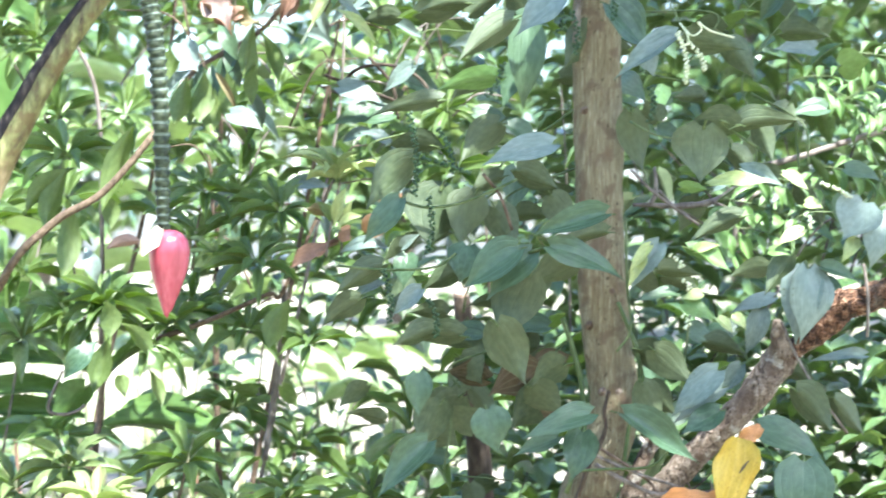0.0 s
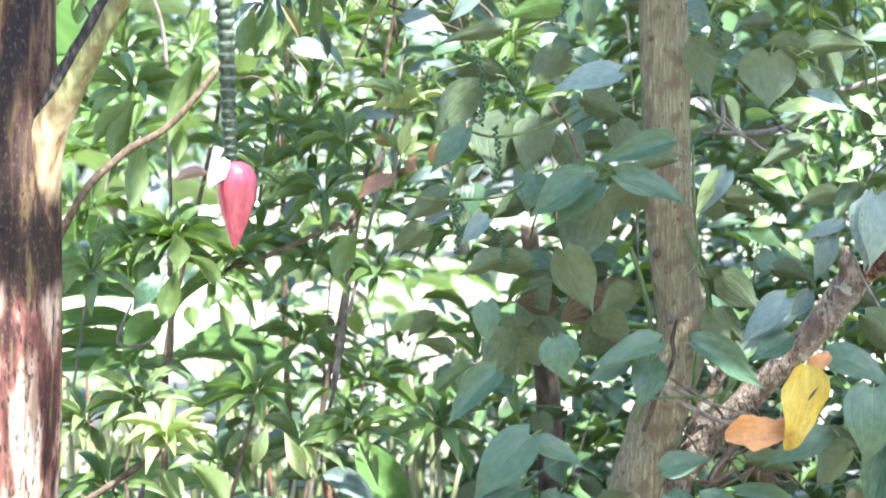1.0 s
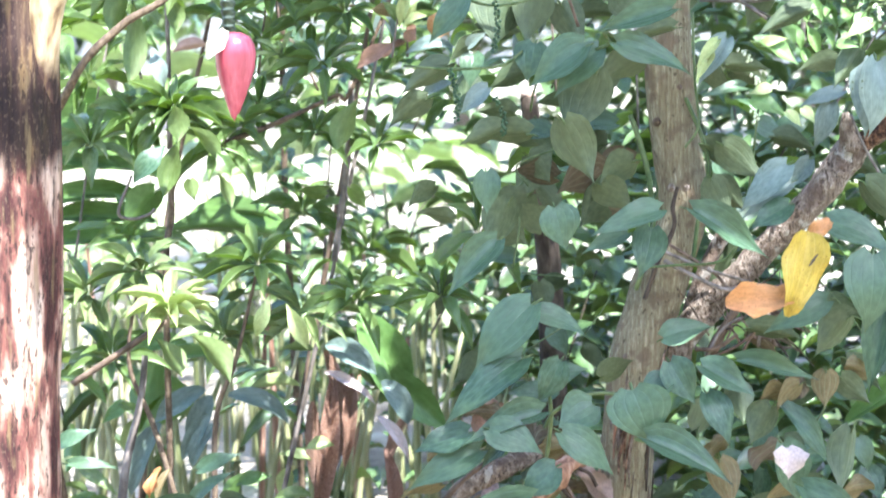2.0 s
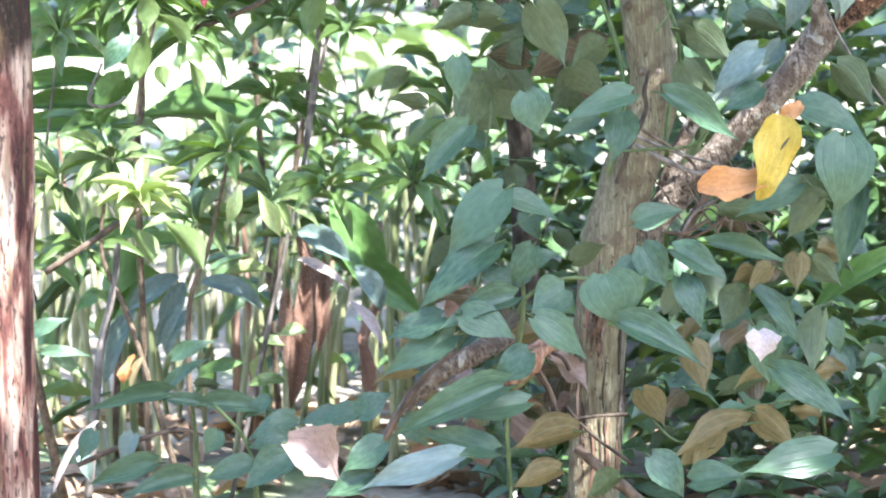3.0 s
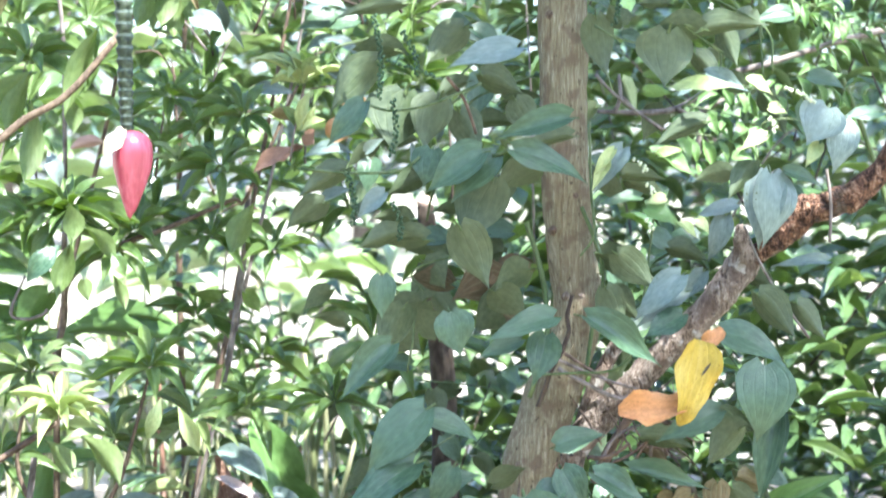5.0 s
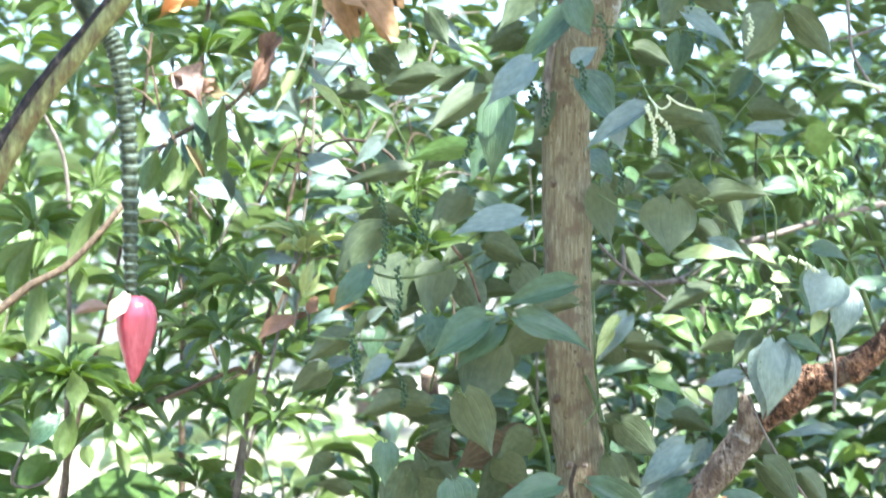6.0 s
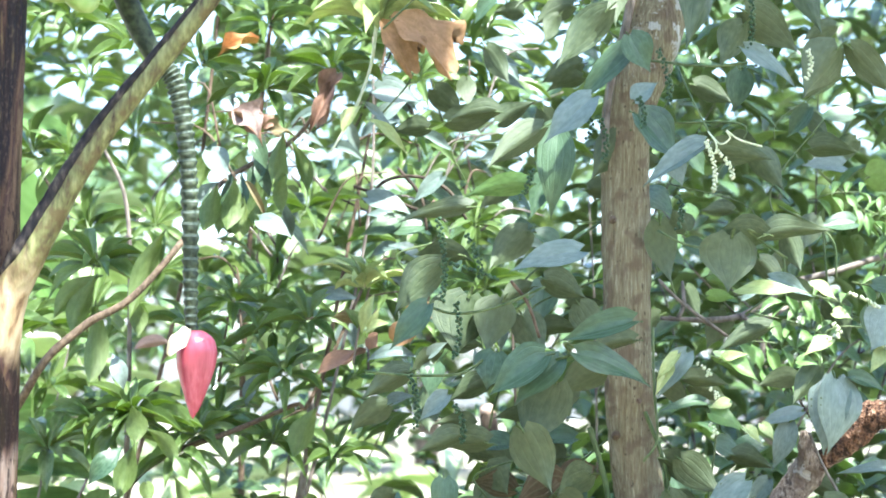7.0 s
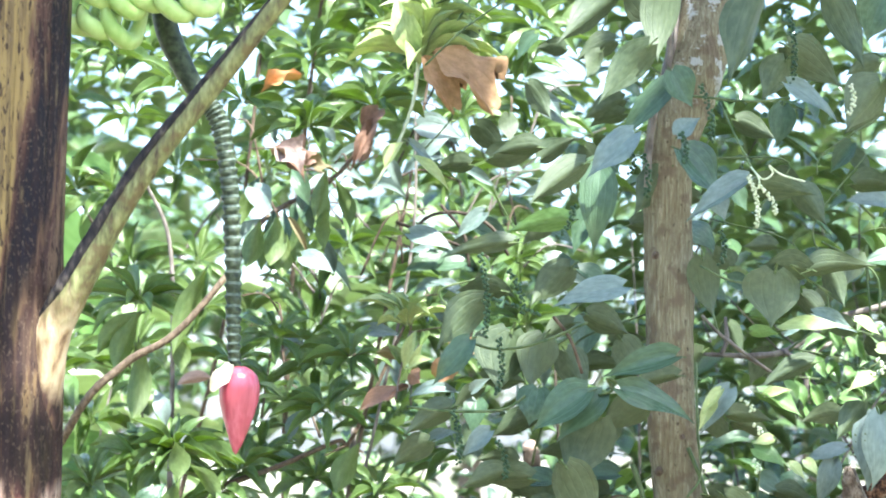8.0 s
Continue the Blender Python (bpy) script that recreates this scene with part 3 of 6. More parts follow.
girth = [0.0300, 0.0440, 0.0485, 0.0470, 0.0335, 0.0269, 0.0246, 0.0234, 0.0222, 0.0199, 0.0164]
tube("leaf_stalk", stalk, [g * 0.88 for g in girth], PETIOLE, banana, 18, 9, 0.05)
tube("stalk_edge", [(x - 0.66 * g, y - 0.25 * g, z + 0.5 * g) for (x, y, z), g in zip(stalk[3:], girth[3:])], [g * k for g, k in zip(girth[3:], (0.10, 0.50, 0.56, 0.52, 0.42, 0.30, 0.20, 0.12))],
     BLACK_EDGE, banana, 10, 8, 0.3, "black dried edge of the leaf stalk", grain=22)


def sheath(low, high, wide, lift, mat, z0, z1, label):
    """A strip of old leaf sheath wrapped on the stem; low and high: its bearing in degrees at its foot and at its top."""
    rows, cols = 40, 8
    verts, faces = [], []
    for i in range(rows + 1):
        f = i / rows
        z = z0 + (z1 - z0) * f
        c = radians(low + (high - low) * f)
        w = radians(wide) * (1 - 0.25 * f) * (1 + 0.18 * noise.noise(Vector((z * 4, low, 0))))
        cx = STEM_X - 0.02 + 0.012 * z * 0.6
        for j in range(cols + 1):
            u = 2 * j / cols - 1
            a = c + w * u
            r = 0.1475 + lift * (1 - u ** 4) - 0.004 * (abs(u) > 0.99) + 0.002 * noise.noise(Vector((a * 6, z * 3, low)))
            verts.append((cx + math.cos(a) * r, 5.3 + math.sin(a) * r, z))
        if i:
            for j in range(cols):
                p = (i - 1) * (cols + 1) + j
                faces.append((p, p + 1, p + cols + 2, p + cols + 1))
    tagged(mesh_object("sheath", verts, faces, [mat], banana), label)


for low, high, wide, lift in ((-14, -8, 15, 0.006), (-62, -36, 14, 0.006), (-90, -70, 13, 0.007), (-122, -104, 14, 0.006)):
    sheath(low, high, wide, lift, SHEATH, 0.05, 3.1, "")
tube("bunch_stalk", [(-0.616, 5.500, 2.596), (-0.605, 5.500, 2.408), (-0.567, 5.500, 2.308), (-0.523, 5.500, 2.234), (-0.482, 5.500, 2.184), (-0.456, 5.500, 2.073), (-0.442, 5.500, 1.923), (-0.436, 5.500, 1.750), (-0.429, 5.500, 1.617)],
     [0.0297, 0.0272, 0.0247, 0.0210, 0.0210, 0.0198, 0.0186, 0.0161, 0.0124], None, banana, 14, 28, 0.03,
     profile=lambda s, a: 1.0 if s < 0.42 else (0.84, 1.16, 1.03, 0.9)[int(s * 224 + 1.1 * math.cos(2 * a + s * 9) + 0.5 * math.sin(5 * a + s * 31)) % 4], mats=[SCAR_DARK, SCAR_PALE], slot=lambda i: 1 if i > 92 and i % 4 == 1 else 0)
bud_top = Vector((-0.419, 5.500, 1.637))


def build_bud():
    tip = Vector((-0.423, 5.500, 1.444))
    rows, seg = 22, 24
    prof = ((0, 0.30), (0.04, 0.62), (0.12, 0.90), (0.24, 1.0), (0.4, 0.94), (0.58, 0.72), (0.75, 0.46), (0.88, 0.25), (0.96, 0.10), (1.0, 0.015))

    def shell(lift, a0, a1, v0, v1):
        verts, faces = [], []
        for i in range(rows + 1):
            v = v0 + (v1 - v0) * i / rows
            c = bud_top.lerp(tip, v)
            r = 0.0445 * float(np.interp(v, [p[0] for p in prof], [p[1] for p in prof]))
            for j in range(seg + 1):
                a = a0 + (a1 - a0) * j / seg
                edge = 1 - abs(2 * j / seg - 1) ** 8
                rr = r * (1 + 0.03 * math.cos(3 * a)) + lift * edge * (0.3 + 0.7 * v)
                verts.append(c + Vector((math.cos(a) * rr, math.sin(a) * rr, 0)))
            if i:
                for j in range(seg):
                    p = (i - 1) * (seg + 1) + j
                    faces.append((p, p + seg + 1, p + seg + 2, p + 1))
        return verts, faces

    bud = mesh_object("flower_bud", *shell(0, 0, 2 * math.pi, 0, 1), [BUD], banana)
    tagged(bud, "waxy dusty-red banana flower bud")
    for k, (a0, a1) in enumerate(((-2.9, -0.9), (-1.5, 0.5), (0.4, 2.6), (2.2, 3.9))):
        mesh_object("bract", *shell(0.003 - 0.0006 * k, a0, a1, 0.02, 0.97 - 0.05 * k), [BUD], bud)
    leaf(bud, (-0.436, 5.470, 1.640), (-0.474, 5.445, 1.580), 0.0310, "t", "cream", "blunt", 0.2, "pale lifted bract")
    leaf(bud, (-0.483, 5.500, 1.611), (-0.556, 5.500, 1.594), 0.0322, "u", "mauve", "strap", 0.2, "withered mauve bract")


build_bud()


def build_fruit():
    rnd = random.Random(4)
    rows = (((-0.731, 5.420, 2.383), 5), ((-0.570, 5.400, 2.436), 5), ((-0.665, 5.450, 2.561), 6))
    for (x, y, z), count in rows:
        for i in range(count):
            bx = x + (i - count / 2) * 0.0510 + rnd.uniform(-0.006, 0.006)
            top = Vector((bx + 0.025, y + 0.05, z + 0.12))
            mid = Vector((bx, y - 0.02 - 0.02 * (i % 2), z - 0.045 + 0.04 * rnd.random()))
            end = Vector((bx - 0.05 - 0.02 * rnd.random(), y - 0.07, z + 0.0))
            tube("banana", [top, mid, (mid + end) / 2 + Vector((-0.012, -0.02, -0.012)), end, end + Vector((-0.004, -0.006, 0.02))],
                 [0.010, 0.020, 0.021, 0.016, 0.005], FRUIT, banana, 10, 5, profile=lambda s, a: 1 + 0.05 * math.cos(5 * a))


build_fruit()

# ---- pepper vine on the tree ----
vine = thing("pepper_vine", (0.480, 5.900, -0.156), "climbing pepper vine with heart-shaped leaves and hanging green spikes", "vine")
leaf(vine, (0.444, 5.600, 2.180), (0.339, 5.597, 2.075), 0.083, "t", "pale")
leaf(vine, (0.485, 5.700, 2.396), (0.369, 5.704, 2.257), 0.079, "u")
leaf(vine, (0.542, 5.750, 2.345), (0.593, 5.754, 2.259), 0.075, "t")
leaf(vine, (0.554, 5.800, 2.332), (0.420, 5.820, 2.176), 0.063, "t")
leaf(vine, (0.552, 5.700, 2.189), (0.606, 5.702, 2.232), 0.051, "t", "pale")
leaf(vine, (0.569, 5.800, 2.168), (0.668, 5.813, 2.059), 0.104, "t")
leaf(vine, (0.711, 5.700, 2.089), (0.566, 5.659, 1.986), 0.059, "t", "pale")
leaf(vine, (0.640, 5.750, 2.059), (0.668, 5.745, 1.996), 0.052, "t", "pale")
leaf(vine, (0.734, 5.750, 2.087), (0.884, 5.765, 2.065), 0.078, "u")
leaf(vine, (0.784, 5.750, 1.886), (0.776, 5.749, 1.754), 0.136, "u")
leaf(vine, (0.862, 5.750, 1.893), (0.734, 5.761, 1.884), 0.080, "u")
leaf(vine, (0.862, 5.750, 1.891), (1.012, 5.718, 1.902), 0.065, "u")
leaf(vine, (0.917, 5.800, 1.894), (0.953, 5.793, 1.807), 0.055, "u")
leaf(vine, (0.803, 5.700, 2.313), (0.920, 5.676, 2.217), 0.044, "t", "pale")
leaf(vine, (0.816, 5.800, 2.417), (0.943, 5.792, 2.319), 0.099, "u")
leaf(vine, (0.812, 5.800, 2.384), (0.755, 5.796, 2.285), 0.081, "u")
leaf(vine, (0.749, 5.750, 2.540), (0.664, 5.692, 2.304), 0.103, "u")
leaf(vine, (0.913, 5.800, 2.551), (0.991, 5.766, 2.360), 0.078, "u")
leaf(vine, (1.034, 5.800, 2.335), (0.950, 5.779, 2.212), 0.111, "u")
leaf(vine, (1.039, 5.800, 2.541), (1.002, 5.810, 2.429), 0.104, "t")
leaf(vine, (0.389, 5.900, 2.130), (0.376, 5.907, 1.925), 0.088, "t")
leaf(vine, (0.347, 5.800, 2.133), (0.216, 5.769, 2.031), 0.070, "u")
leaf(vine, (0.308, 5.700, 1.993), (0.161, 5.707, 1.957), 0.056, "u", "blade")
leaf(vine, (0.180, 5.800, 1.946), (0.014, 5.766, 1.901), 0.047, "u")
leaf(vine, (0.245, 5.900, 2.181), (0.130, 5.897, 2.160), 0.056, "u")
leaf(vine, (0.431, 5.700, 1.841), (0.268, 5.666, 1.788), 0.072, "t", "pale")
leaf(vine, (0.117, 5.800, 1.811), (0.010, 5.760, 1.688), 0.089, "u")
leaf(vine, (0.087, 5.750, 1.714), (0.002, 5.760, 1.608), 0.065, "t")
leaf(vine, (0.186, 5.900, 1.744), (0.158, 5.874, 1.597), 0.146, "u")
leaf(vine, (0.266, 5.900, 1.732), (0.234, 5.878, 1.605), 0.106, "u")
leaf(vine, (0.548, 5.650, 1.683), (0.381, 5.670, 1.632), 0.066, "t")
leaf(vine, (0.426, 5.650, 1.607), (0.596, 5.663, 1.532), 0.066, "t")
leaf(vine, (0.564, 5.750, 1.644), (0.445, 5.733, 1.618), 0.052, "u")
leaf(vine, (0.355, 5.700, 1.602), (0.229, 5.717, 1.508), 0.095, "t")
leaf(vine, (0.247, 5.800, 1.608), (0.226, 5.795, 1.520), 0.094, "t")
leaf(vine, (0.389, 5.720, 1.594), (0.286, 5.720, 1.483), 0.080, "t")
leaf(vine, (0.388, 5.800, 1.543), (0.321, 5.770, 1.384), 0.120, "u")
leaf(vine, (0.138, 5.750, 1.508), (0.072, 5.759, 1.447), 0.049, "t", "pale")
leaf(vine, (0.049, 5.800, 1.562), (-0.064, 5.801, 1.492), 0.063, "u")
leaf(vine, (0.234, 5.800, 1.403), (0.073, 5.818, 1.378), 0.070, "u")
leaf(vine, (0.633, 5.900, 1.925), (0.665, 5.912, 1.780), 0.077, "u")
leaf(vine, (0.690, 5.800, 1.616), (0.619, 5.782, 1.506), 0.057, "t", "pale")
leaf(vine, (1.020, 5.750, 1.557), (0.996, 5.730, 1.385), 0.096, "t", "pale")
leaf(vine, (0.730, 5.800, 1.504), (0.625, 5.780, 1.480), 0.034, "t")
leaf(vine, (0.536, 5.850, 2.566), (0.515, 5.814, 2.373), 0.092, "u")
leaf(vine, (0.420, 5.900, 2.545), (0.280, 5.860, 2.422), 0.080, "u")
leaf(vine, (0.501, 5.900, 2.506), (0.426, 5.886, 2.570), 0.093, "u", "pale")
leaf(vine, (0.897, 5.900, 1.684), (0.765, 5.896, 1.616), 0.053, "u")
leaf(vine, (0.326, 5.950, 1.902), (0.232, 5.917, 1.805), 0.080, "u")
leaf(vine, (0.316, 5.950, 1.701), (0.371, 5.950, 1.595), 0.080, "u")
leaf(vine, (0.368, 5.950, 1.789), (0.468, 5.936, 1.744), 0.080, "u")
leaf(vine, (0.449, 5.950, 1.730), (0.503, 5.937, 1.651), 0.074, "u")
leaf(vine, (-0.001, 5.900, 1.482), (-0.093, 5.906, 1.414), 0.066, "u")
leaf(vine, (0.707, 5.850, 1.542), (0.798, 5.843, 1.504), 0.058, "u")
leaf(vine, (0.641, 5.850, 1.547), (0.706, 5.838, 1.483), 0.058, "u")
leaf(vine, (0.551, 5.950, 2.136), (0.471, 5.940, 2.025), 0.080, "u")
leaf(vine, (0.869, 5.900, 1.843), (0.937, 5.901, 1.758), 0.053, "u")
leaf(vine, (0.696, 5.900, 1.906), (0.660, 5.886, 1.958), 0.061, "u")
leaf(vine, (0.860, 5.900, 2.097), (0.930, 5.913, 2.005), 0.066, "u")
leaf(vine, (0.737, 5.800, 1.784), (0.807, 5.782, 1.769), 0.031, "u", "blade")
leaf(vine, (0.816, 5.800, 1.746), (0.881, 5.802, 1.787), 0.034, "t", "pale")
leaf(vine, (0.881, 5.800, 1.793), (0.987, 5.807, 1.750), 0.039, "t", "pale")
leaf(vine, (0.174, 5.750, 1.417), (0.070, 5.723, 1.379), 0.062, "u")
leaf(vine, (0.308, 5.700, 1.433), (0.378, 5.707, 1.289), 0.108, "u")
leaf(vine, (0.130, 5.650, 1.320), (0.132, 5.639, 1.221), 0.061, "t")
leaf(vine, (0.285, 5.650, 1.239), (0.311, 5.646, 1.139), 0.091, "t")
leaf(vine, (0.514, 5.600, 1.235), (0.356, 5.559, 1.178), 0.065, "t")
leaf(vine, (0.446, 5.650, 1.180), (0.342, 5.624, 1.136), 0.048, "t")
leaf(vine, (0.502, 5.650, 1.190), (0.472, 5.628, 1.077), 0.079, "t")
leaf(vine, (0.591, 5.600, 1.234), (0.763, 5.621, 1.123), 0.073, "t")
leaf(vine, (0.153, 5.650, 1.165), (0.038, 5.620, 1.040), 0.074, "t")
leaf(vine, (0.227, 5.600, 1.024), (0.096, 5.606, 0.868), 0.113, "t")
leaf(vine, (0.237, 5.650, 1.004), (0.358, 5.663, 0.941), 0.056, "t")
leaf(vine, (0.821, 5.750, 1.326), (0.715, 5.765, 1.216), 0.070, "t", "pale")
leaf(vine, (0.826, 5.750, 1.235), (0.733, 5.737, 1.179), 0.067, "t")
leaf(vine, (0.901, 5.650, 1.203), (1.050, 5.629, 1.122), 0.079, "t")
leaf(vine, (0.994, 5.600, 1.130), (0.974, 5.590, 0.954), 0.131, "t")
leaf(vine, (0.897, 5.650, 1.024), (0.753, 5.656, 0.947), 0.069, "t")
leaf(vine, (1.009, 5.800, 1.282), (1.096, 5.771, 1.179), 0.091, "u")
leaf(vine, (0.654, 5.900, 1.371), (0.788, 5.904, 1.304), 0.085, "u")
leaf(vine, (0.667, 5.900, 1.278), (0.748, 5.905, 1.211), 0.080, "u")
leaf(vine, (0.187, 5.850, 1.241), (0.135, 5.859, 1.121), 0.087, "u")
leaf(vine, (0.267, 5.850, 1.175), (0.213, 5.830, 1.242), 0.087, "u")
leaf(vine, (0.402, 5.900, 1.278), (0.482, 5.910, 1.211), 0.088, "u")
leaf(vine, (0.481, 5.900, 1.331), (0.400, 5.879, 1.279), 0.088, "u")
leaf(vine, (0.016, 5.900, 1.278), (-0.050, 5.889, 1.225), 0.053, "u")
leaf(vine, (0.056, 5.900, 1.198), (-0.037, 5.898, 1.212), 0.048, "u")
leaf(vine, (0.971, 5.800, 0.968), (0.894, 5.811, 0.875), 0.078, "u")
leaf(vine, (0.204, 5.600, 0.903), (0.029, 5.572, 0.755), 0.093, "t")
leaf(vine, (0.295, 5.650, 0.890), (0.243, 5.660, 0.792), 0.069, "t")
leaf(vine, (0.450, 5.550, 0.836), (0.490, 5.544, 0.709), 0.140, "t")
leaf(vine, (0.530, 5.600, 0.859), (0.469, 5.587, 0.789), 0.068, "t")
leaf(vine, (0.539, 5.600, 0.892), (0.596, 5.585, 0.796), 0.078, "t")
leaf(vine, (0.611, 5.600, 0.884), (0.731, 5.574, 0.816), 0.068, "t")
leaf(vine, (0.623, 5.600, 0.819), (0.671, 5.571, 0.700), 0.068, "t")
leaf(vine, (0.479, 5.500, 0.734), (0.665, 5.459, 0.636), 0.079, "t")
leaf(vine, (0.698, 5.650, 0.890), (0.883, 5.651, 0.843), 0.048, "t")
leaf(vine, (0.792, 5.600, 0.705), (0.833, 5.617, 0.563), 0.088, "t")
leaf(vine, (0.834, 5.550, 0.616), (0.999, 5.510, 0.494), 0.072, "t")
leaf(vine, (0.950, 5.500, 0.433), (0.741, 5.453, 0.399), 0.099, "t")
leaf(vine, (0.548, 5.500, 0.430), (0.622, 5.513, 0.330), 0.082, "t")
leaf(vine, (0.913, 5.750, 0.849), (0.910, 5.746, 0.762), 0.062, "u", "tan")
leaf(vine, (0.860, 5.750, 0.585), (0.762, 5.739, 0.535), 0.059, "u", "tan")
leaf(vine, (0.794, 5.750, 0.456), (0.606, 5.717, 0.376), 0.085, "u", "tan")
leaf(vine, (0.814, 5.750, 0.479), (0.913, 5.746, 0.388), 0.083, "u", "tan")
leaf(vine, (0.555, 5.800, 0.527), (0.611, 5.806, 0.435), 0.083, "u", "tan")
leaf(vine, (0.672, 5.800, 0.637), (0.702, 5.790, 0.517), 0.076, "u", "tan")
leaf(vine, (0.794, 5.800, 0.762), (0.740, 5.790, 0.671), 0.083, "u")
leaf(vine, (0.980, 5.800, 0.706), (0.948, 5.764, 0.552), 0.078, "u")
leaf(vine, (0.820, 5.800, 0.762), (0.943, 5.817, 0.596), 0.052, "t")
leaf(vine, (0.248, 5.600, 0.781), (0.066, 5.554, 0.712), 0.068, "t")
leaf(vine, (0.133, 5.550, 0.752), (0.252, 5.541, 0.693), 0.080, "t")
leaf(vine, (0.294, 5.550, 0.742), (0.410, 5.559, 0.641), 0.075, "t")
leaf(vine, (0.364, 5.600, 0.798), (0.283, 5.580, 0.745), 0.093, "t")
leaf(vine, (0.278, 5.550, 0.665), (0.196, 5.552, 0.595), 0.077, "t")
leaf(vine, (0.191, 5.650, 0.739), (0.113, 5.662, 0.642), 0.056, "t")
leaf(vine, (0.084, 5.600, 0.738), (-0.043, 5.598, 0.691), 0.073, "t")
leaf(vine, (0.109, 5.600, 0.696), (-0.057, 5.608, 0.602), 0.073, "t")
leaf(vine, (0.218, 5.500, 0.596), (-0.045, 5.440, 0.492), 0.082, "t")
leaf(vine, (0.271, 5.550, 0.550), (0.092, 5.534, 0.521), 0.067, "t")
leaf(vine, (0.199, 5.600, 0.433), (0.016, 5.564, 0.485), 0.073, "t")
leaf(vine, (0.115, 5.450, 0.450), (-0.110, 5.464, 0.374), 0.074, "t", "pale")
leaf(vine, (-0.051, 5.500, 0.475), (-0.145, 5.484, 0.411), 0.077, "t")
leaf(vine, (-0.073, 5.500, 0.402), (-0.186, 5.490, 0.355), 0.069, "t")
leaf(vine, (0.398, 5.750, 0.445), (0.242, 5.769, 0.399), 0.096, "u", "tan")
leaf(vine, (0.358, 5.750, 0.352), (0.241, 5.758, 0.307), 0.072, "u", "tan")
leaf(vine, (0.534, 5.700, 0.936), (0.652, 5.713, 0.959), 0.064, "t")
leaf(vine, (1.030, 5.650, 1.024), (0.989, 5.632, 0.807), 0.076, "t")
leaf(vine, (0.401, 5.850, 0.828), (0.480, 5.844, 0.868), 0.074, "u")
leaf(vine, (0.263, 5.750, 0.829), (0.368, 5.752, 0.860), 0.065, "t")
leaf(vine, (0.741, 5.800, 0.948), (0.871, 5.790, 0.921), 0.068, "u")
leaf(vine, (0.627, 5.850, 0.704), (0.678, 5.833, 0.813), 0.068, "u")
leaf(vine, (0.747, 5.850, 0.513), (0.866, 5.838, 0.540), 0.053, "u")
leaf(vine, (0.651, 5.600, 0.350), (0.777, 5.575, 0.366), 0.076, "t")
leaf(vine, (0.492, 5.700, 0.344), (0.413, 5.690, 0.295), 0.077, "u")
leaf(vine, (-0.105, 5.650, 0.509), (-0.027, 5.661, 0.559), 0.064, "t")
leaf(vine, (-0.002, 5.700, 0.492), (0.049, 5.709, 0.417), 0.064, "t")
spike(vine, (0.801, 5.700, 2.487), (0.812, 5.700, 2.311))
spike(vine, (0.597, 5.650, 2.300), (0.622, 5.650, 2.166))
spike(vine, (0.554, 5.650, 2.190), (0.559, 5.650, 2.117))
spike(vine, (0.439, 5.650, 2.149), (0.436, 5.650, 2.089))
spike(vine, (0.469, 5.650, 2.137), (0.473, 5.650, 2.038))
spike(vine, (0.106, 5.700, 1.909), (0.117, 5.700, 1.717))
spike(vine, (0.171, 5.700, 1.874), (0.205, 5.700, 1.770))
spike(vine, (0.134, 5.700, 1.807), (0.243, 5.700, 1.771))
spike(vine, (0.151, 5.700, 1.717), (0.145, 5.700, 1.587))
spike(vine, (0.049, 5.700, 1.552), (0.061, 5.700, 1.428))
spike(vine, (0.152, 5.700, 1.487), (0.167, 5.700, 1.396))
spike(vine, (0.314, 5.650, 2.019), (0.273, 5.650, 1.941))
spike(vine, (0.652, 5.700, 1.974), (0.649, 5.700, 1.891))
spike(vine, (0.705, 5.620, 2.091), (0.722, 5.620, 1.973), 0.0042, BEAD_PALE)
spike(vine, (0.730, 5.620, 2.069), (0.765, 5.620, 2.003), 0.0042, BEAD_PALE)
spike(vine, (0.938, 5.650, 2.307), (0.931, 5.650, 2.236), 0.0042, BEAD_PALE)
leaf(vine, (0.735, 5.750, 0.437), (0.668, 5.748, 0.331), 0.065, "u", "tan")
leaf(vine, (0.708, 5.750, 0.397), (0.628, 5.744, 0.346), 0.065, "u", "tan")
leaf(vine, (0.820, 5.800, 0.801), (0.766, 5.793, 0.777), 0.065, "u", "tan")
leaf(vine, (0.860, 5.800, 0.814), (0.804, 5.782, 0.751), 0.065, "u", "tan")
leaf(vine, (0.290, 5.800, 0.609), (0.236, 5.783, 0.506), 0.078, "u", "tan")
leaf(vine, (0.025, 5.700, 0.604), (-0.079, 5.704, 0.565), 0.051, "u", "tan")


# leaves over the torn limb and thin twigs above it
leaf(vine, (1.150, 5.720, 1.715), (1.099, 5.710, 1.627), 0.110, "t", "pale")
leaf(vine, (1.187, 5.720, 1.685), (1.160, 5.710, 1.558), 0.075, "t", "pale")
leaf(vine, (1.022, 5.720, 1.560), (1.001, 5.710, 1.389), 0.110, "t", "pale", tilt=0.2)
leaf(vine, (1.053, 5.725, 1.567), (1.141, 5.715, 1.532), 0.038, "t")
leaf(vine, (0.986, 5.730, 1.590), (0.922, 5.720, 1.498), 0.055, "u")
leaf(vine, (1.038, 5.730, 1.563), (1.086, 5.720, 1.497), 0.040, "u")
